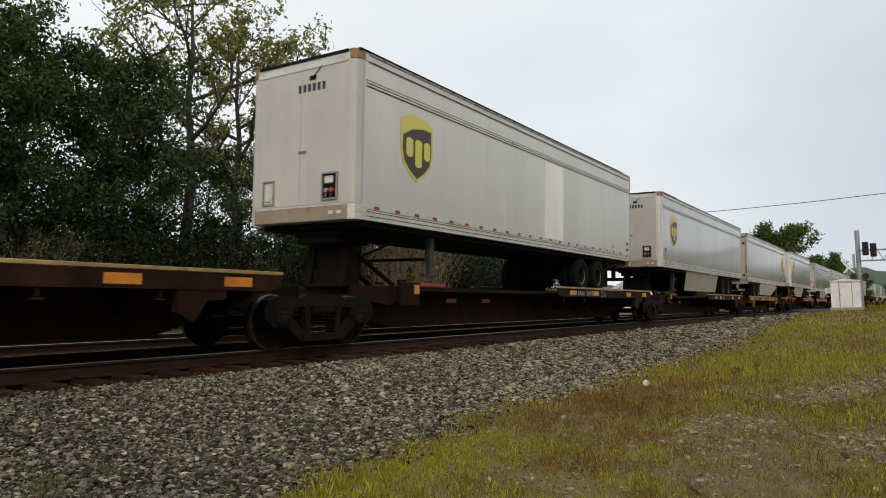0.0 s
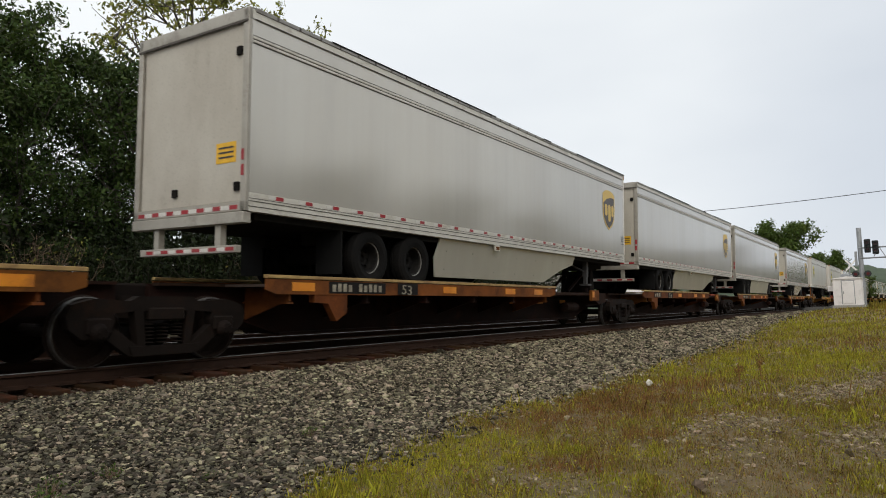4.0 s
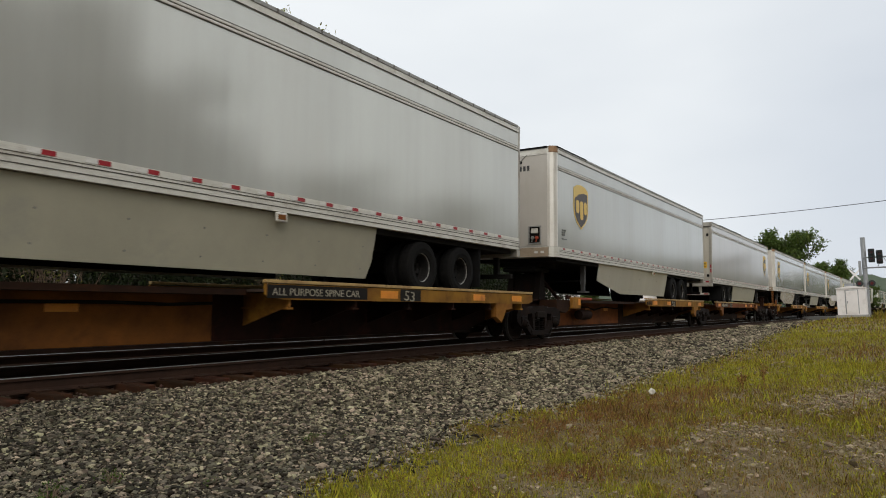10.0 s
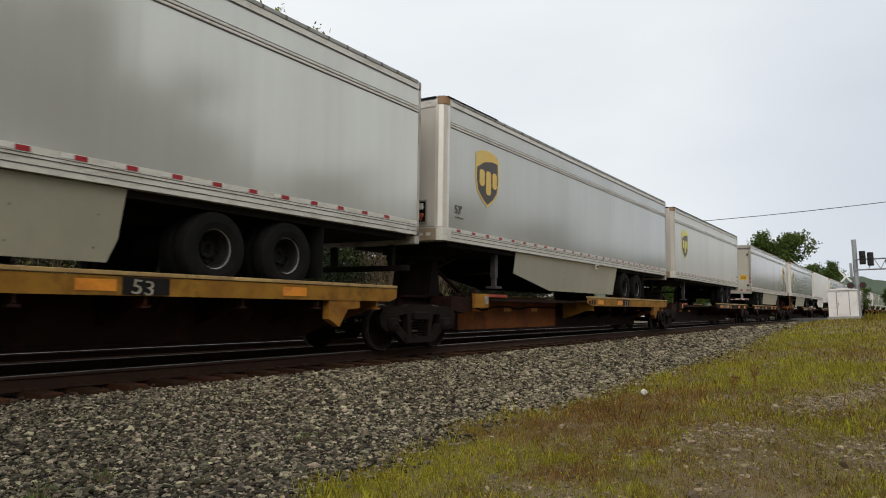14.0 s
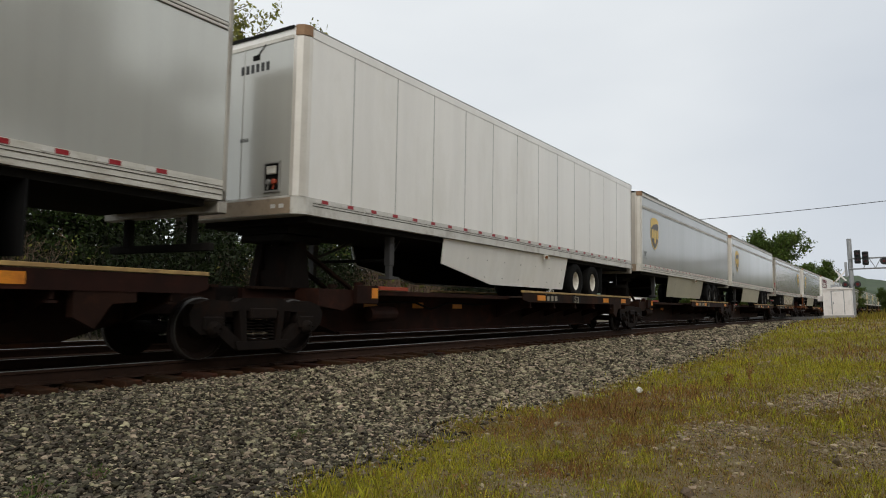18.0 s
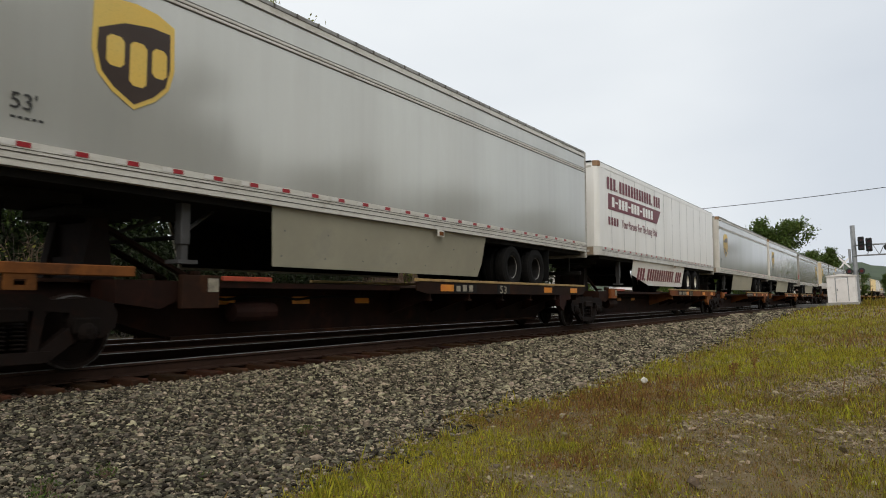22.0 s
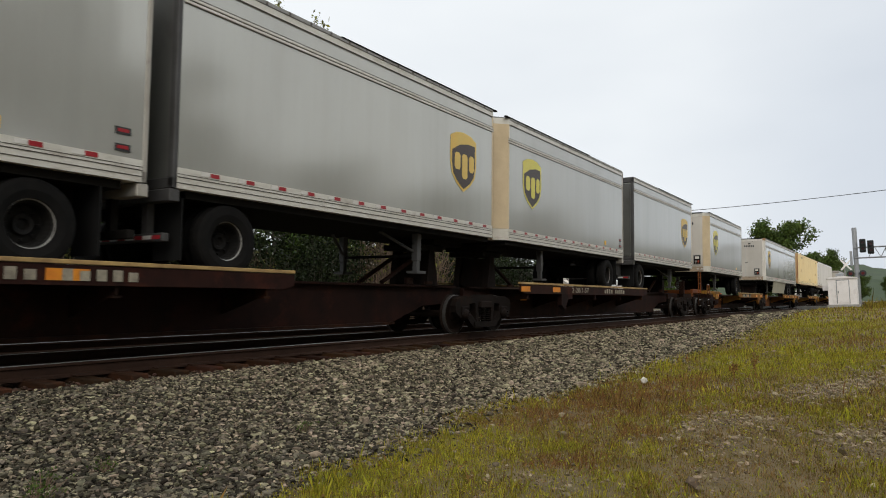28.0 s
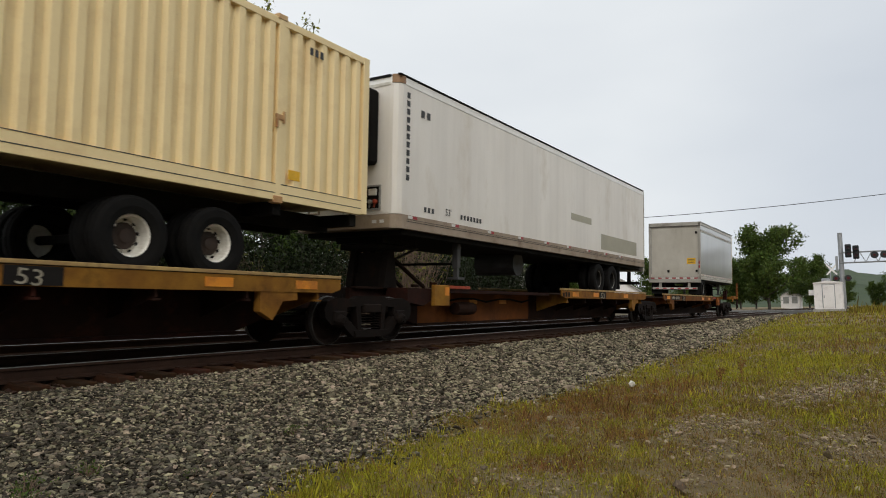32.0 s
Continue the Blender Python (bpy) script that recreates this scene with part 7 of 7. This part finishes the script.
def hills():
    g = np.random.default_rng(4)
    ang = np.linspace(radians(60), radians(110), 90)
    v = []
    for i, a in enumerate(ang):
        for r, k in ((520, 0.0), (620, 0.55), (760, 1.0), (900, 0.6)):
            top = 33 + 5 * math.sin(a * 14) + 3 * math.sin(a * 37 + 1) + g.uniform(-1.5, 1.5)
            v.append((r * math.sin(a), r * math.cos(a), -2 + k * top))
    n = len(ang)
    f = [(i * 4 + j, (i + 1) * 4 + j, (i + 1) * 4 + j + 1, i * 4 + j + 1) for i in range(n - 1) for j in range(3)]
    M["wood"] = material("distant_woods", (0.05, 0.075, 0.03), 0.9, 0.0, (0.03, 0.05, 0.022), 0.06, 0.9, 0.6, 1.0)
    tagged(new("wooded_hill", soup("wooded_hill", v, f, M["wood"])), "low wooded hill on the horizon", "hill", kind="structure")


hills()


def white_house(x, y, w, d, h, turn, label):
    t = thing("house", label, "house")
    t.matrix_basis = pose(x, y, float(ground_z(x, y)), 0, 0, turn)
    b = bmesh.new()
    prism(b, [(-w / 2, -0.3), (w / 2, -0.3), (w / 2, h), (0, h + w * 0.3), (-w / 2, h)], 0, d, "y")
    wall = part("wall", b, M["box_white"], t)
    b = bmesh.new()
    for s in (-1, 1):
        prism(b, [(s * (w / 2 + 0.3), h - 0.2), (0, h + w * 0.3 + 0.02), (0, h + w * 0.3 + 0.22), (s * (w / 2 + 0.3), h)], -0.3, d + 0.3, "y")
    part("roof", b, M["concrete"], t, "pale grey gable roof")
    for i in (-1, 1):
        b = bmesh.new()
        box(b, i * w * 0.22 - 0.5, i * w * 0.22 + 0.5, -0.06, 0.0, 1.0, 2.3)
        wd = part("window", b, M["galv"], wall)
        b = bmesh.new()
        box(b, i * w * 0.22 - 0.42, i * w * 0.22 + 0.42, -0.075, -0.06, 1.08, 2.22)
        part("pane", b, M["strap"], wd)
    return t


white_house(112, 49, 7.0, 10, 4.6, -62, "white house with a pale gable roof among trees")
white_house(75, 35, 8.0, 9, 2.7, -62, "pale cream house with a gable roof beyond the tracks")
white_house(88, 27.5, 4.5, 7, 2.6, -62, "white garage with a pale gable roof")
white_house(150, 13.6, 3.4, 9, 2.4, -88, "long white storage shed beyond the crossing")


def road():
    M["asphalt"] = material("worn_asphalt", (0.16, 0.16, 0.155), 0.9, 0.0, (0.12, 0.12, 0.118), 2, 0.7, 60, 0.4)
    b = bmesh.new()
    for y0, y1, z0, z1 in ((-60, 3.6, 0.32, 0.24), (3.6, 13.6, 0.24, 0.36), (13.6, 80, 0.36, 0.5)):
        vs = [b.verts.new(p) for p in ((74, y0, z0), (82, y0, z0), (82, y1, z1), (74, y1, z1), (74, y0, z0 - 0.6), (82, y0, z0 - 0.6), (82, y1, z1 - 0.6), (74, y1, z1 - 0.6))]
        for q in ((0, 1, 2, 3), (4, 5, 1, 0), (5, 6, 2, 1), (7, 4, 0, 3), (6, 7, 3, 2)):
            b.faces.new([vs[i] for i in q])
    bmesh.ops.recalc_face_normals(b, faces=b.faces)
    me = mesh_from("road", b, M["asphalt"])
    tagged(new("road", me), "worn grey asphalt road over the level crossing", "road", kind="structure")


# ---- grass ----
M["grass"] = material("grass_blades", (0.25, 0.192, 0.027), 0.6, 0.0, (0.155, 0.126, 0.018), 0.9, 0.9, 30, 0.0, island=0.62, spec=0.15, leafy=0.3)
M["grass_lush"] = material("lush_grass_blades", (0.40, 0.362, 0.033), 0.6, 0.0, (0.27, 0.257, 0.027), 1.2, 0.9, 30, 0.0, island=0.62, spec=0.15, leafy=0.3)
M["grass_red"] = material("reddish_grass_blades", (0.28, 0.145, 0.05), 0.7, 0.0, (0.18, 0.105, 0.034), 1.0, 0.9, 30, 0.0, island=0.62, spec=0.15, leafy=0.3)
M["grass_dry"] = material("straw_grass_blades", (0.28, 0.197, 0.074), 0.7, 0.0, (0.19, 0.13, 0.044), 1.0, 0.9, 30, 0.0, island=0.62, spec=0.15, leafy=0.3)


def blades(x, y, height, width, mat, name, label):
    n = len(x)
    z = ground_z(x, y) - 0.02
    a = rng.uniform(0, 6.28, n)
    lean = rng.uniform(0.05, 0.45, n) * height
    b = rng.uniform(0, 6.28, n)
    dx, dy = np.cos(a) * width / 2, np.sin(a) * width / 2
    v = np.stack([np.stack([x - dx, y - dy, z], -1), np.stack([x + dx, y + dy, z], -1),
                  np.stack([x + np.cos(b) * lean * 0.35 + dx * 0.6, y + np.sin(b) * lean * 0.35 + dy * 0.6, z + height * 0.6], -1),
                  np.stack([x + np.cos(b) * lean, y + np.sin(b) * lean, z + height], -1)], 1).reshape(-1, 3)
    i = np.arange(n)[:, None] * 4
    f = np.concatenate([i + [0, 1, 2], i + [0, 2, 3]], 1).reshape(-1, 3)
    tagged(new(name, soup(name, v, f, mat)), label, "grass", kind="stuff")


# where the verge grows lush, reddish or straw-dry: middle and reach
LUSH = ((3.3, 2.9, 0.8, 0.5), (4.4, 3.1, 0.9, 0.45), (5.4, 3.25, 0.7, 0.4), (4.6, 2.6, 0.7, 0.35), (3.9, 1.75, 0.6, 0.3), (3.3, 2.3, 0.6, 0.45), (5.41, 1.73, 0.3, 0.2), (14.0, 2.4, 3.5, 1.2), (16.0, 0.8, 3.5, 1.0), (34.0, 3.0, 11.0, 3.0), (5.0, 0.1, 0.6, 0.3), (7.2, 0.4, 0.6, 0.2))
RED = ((6.5, 3.0, 0.9, 0.4), (5.0, 2.05, 0.5, 0.22), (4.55, 2.0, 0.4, 0.15), (8.2, 2.9, 1.5, 0.5), (9.6, 2.4, 1.8, 0.6), (7.2, 2.4, 1.2, 0.4), (21.5, 0.9, 2.5, 0.7), (6.0, 1.9, 0.8, 0.2))
STRAW = ((5.6, 0.85, 0.9, 0.35), (4.8, 0.6, 0.7, 0.4), (5.1, 1.1, 0.6, 0.3), (6.6, 1.15, 0.8, 0.3), (8.4, 1.0, 1.6, 0.4), (7.0, 0.0, 1.0, 0.4), (10.8, 0.2, 2.0, 0.5))


def spots(x, y, rows):
    return sum(np.exp(-((x - a) / p) ** 2 - ((y - b) / q) ** 2) for a, b, p, q in rows)


def drift(x, y, seed, size):
    """Uneven patches of about the given size, round 0."""
    g = np.random.default_rng(seed)
    s = 0
    for _ in range(14):
        a, k = g.uniform(0, 6.28), 6.28 / (size * g.uniform(0.5, 2.5))
        s = s + np.sin(k * (math.cos(a) * x + math.sin(a) * y) + g.uniform(0, 6.28))
    return s / 2.65


def lawn():
    keys = ("grass", "grass_lush", "grass_red", "grass_dry")
    sets = {k: [] for k in keys}
    for x0, x1, y0, n, h, w in ((-14, 2.2, -9.0, 90000, 0.05, 0.011), (2.2, 9, -9.0, 24000, 0.05, 0.011), (2.2, 7, -1.0, 270000, 0.019, 0.0032), (7, 9, -1.5, 90000, 0.025, 0.0044), (9, 18, -3.5, 150000, 0.032, 0.0065), (18, 36, -8, 110000, 0.04, 0.014), (36, 80, -18, 50000, 0.06, 0.045)):
        x, y = rng.uniform(x0, x1, n), rng.uniform(y0, 6.0, n)
        if x0 == 2.2 and y0 < -5:
            y = rng.uniform(y0, -1.0, n)
        d = edge_y(x) - y + rng.normal(0, 0.12, n)
        straw = spots(x, y, STRAW)
        bare = bare_at(x, y) + 0.2 * drift(x, y, 5, 0.45) + 0.22 * drift(x, y, 9, 0.13)
        keep = (d > 0) & (rng.random(n) < np.clip(1.0 - 0.95 * bare, 0.14, 1))
        x, y, straw = x[keep], y[keep], straw[keep]
        m = len(x)
        near = 1 - ease(12, 20, x)
        score = np.stack([0.55 + 0.3 * drift(x, y, 1, 0.9), 1.25 * spots(x, y, LUSH) + 0.3 * drift(x, y, 2, 0.7), 1.15 * spots(x, y, RED) + 0.35 * near * drift(x, y, 3, 0.8), 1.0 * straw + 0.12 + 0.3 * drift(x, y, 4, 0.6)]) + rng.gumbel(0, 0.5, (4, m))
        pick = score.argmax(0)
        hh = h * rng.lognormal(0, 0.33, m) * np.clip(1 + 0.25 * drift(x, y, 6, 0.6) + 0.45 * drift(x, y, 8, 0.11), 0.3, 2.4)
        for i, k in enumerate((1.0, 1.55, 1.3, 0.95)):
            sel = pick == i
            sets[keys[i]].append((x[sel], y[sel], hh[sel] * k, np.full(sel.sum(), w)))
    for key, label in zip(keys, ("short patchy green grass on the verge", "taller yellow-green grass along the ballast", "reddish-brown grass and weeds", "thin dry straw-coloured grass")):
        x, y, h, w = (np.concatenate(c) for c in zip(*sets[key]))
        blades(x, y, h, w, M[key], key, label)
    # small broad leaves and withered flecks low in the grass
    for name, key, n, size, label in (("clover_leaves", "grass_lush", 42000, 0.0085, "small bright clover leaves in the grass"), ("withered_leaves", "grass_red", 22000, 0.008, "withered reddish leaf flecks in the grass"), ("straw_flecks", "grass_dry", 26000, 0.009, "pale straw flecks in the grass")):
        x = 2.4 + 13 * rng.random(n) ** 1.8
        y = rng.uniform(-2.5, 4.0, n)
        keep = (y < edge_y(x) - 0.05) & (drift(x, y, len(name), 0.35) > -0.2)
        x, y = x[keep], y[keep]
        anchors = np.stack([x, y, ground_z(x, y) + rng.uniform(0.004, 0.035, len(x))], -1)
        s = leaf_mesh(name, anchors, len(x), size, 0.004, M[key], len(name))
        tagged(new(name, s), label, "grass", kind="stuff")
    # rank growth beside the hut
    n = 9000
    x, y = rng.uniform(56, 80, n), rng.uniform(-14, 1.6, n)
    blades(x, y, 0.35 * rng.lognormal(0, 0.4, n), np.full(n, 0.06), M["grass"], "tall_grass", "tall rank grass beside the hut")


lawn()
road()


def weed(x, y, h, n, mat, label):
    t = tagged(new("weed"), label, "weed", "weeds in the ballast")
    t.location = (x, y, float(ground_z(x, y)))
    g = np.random.default_rng(int(x * 100))
    anchors = g.normal(0, 1, (30, 3)) * (h * 0.45, h * 0.45, h * 0.25) + (0, 0, h * 0.45)
    link_part("foliage", leaf_mesh("foliage", anchors, n, h * 0.11, h * 0.12, mat, int(x * 100)), t)
    tagged(link_part("brushwood", tube_mesh("brushwood", [((0, 0, -0.05), tuple(p), 0.004, 0.002) for p in anchors], M["twig"], 3), t), kind="stuff")
    return t


for x, y, h in ((4.58, 4.39, 0.10), (2.78, 4.48, 0.10), (2.31, 4.39, 0.12), (4.9, 4.25, 0.06), (2.2, 4.2, 0.10), (3.1, 3.9, 0.06)):
    weed(x, y, h, 130, M["leaf_far"], "small green weed growing in the ballast")


def dock(x, y, h):
    t = tagged(new("dock_stalk"), "dry reddish-brown dock stalk in the grass", "weed", "dock stalks")
    t.location = (x, y, float(ground_z(x, y)))
    g = np.random.default_rng(int(x * 100))
    stems = [((0, 0, -0.03), (0.03, 0.02, h * 0.9), 0.006, 0.003), ((0.01, 0, h * 0.3), (-0.07, 0.03, h * 0.75), 0.004, 0.002), ((0.01, 0.01, h * 0.45), (0.09, -0.02, h * 0.85), 0.004, 0.002)]
    link_part("stem", tube_mesh("stem", stems, M["grass_red"], 4), t)
    anchors = [tuple(Vector(p).lerp(Vector(q), k)) for p, q, _, _ in stems for k in (0.5, 0.65, 0.8, 0.95, 1.05)]
    link_part("seed_heads", leaf_mesh("seed_heads", anchors, 260, 0.012, 0.014, M["grass_red"], int(x * 100)), t)


dock(10.13, 1.82, 0.26)
dock(10.9, 1.67, 0.36)


def white_rock():
    me = stones("rock", np.array([0.0]), np.array([0.0]), np.array([0.078]), M["refl_white"], 0.6)
    me.materials.clear()
    me.materials.append(material("chalky_rock", (0.72, 0.69, 0.60), 0.9, 0.0, (0.55, 0.52, 0.45), 10, 0.7))
    ob = tagged(new("rock", me), "pale chalky rock lying in the grass", "rock")
    ob.location = (9.05, 2.72, float(ground_z(9.05, 2.72) - ground_z(0.0, 0.0)) + 0.035)


white_rock()


motions()
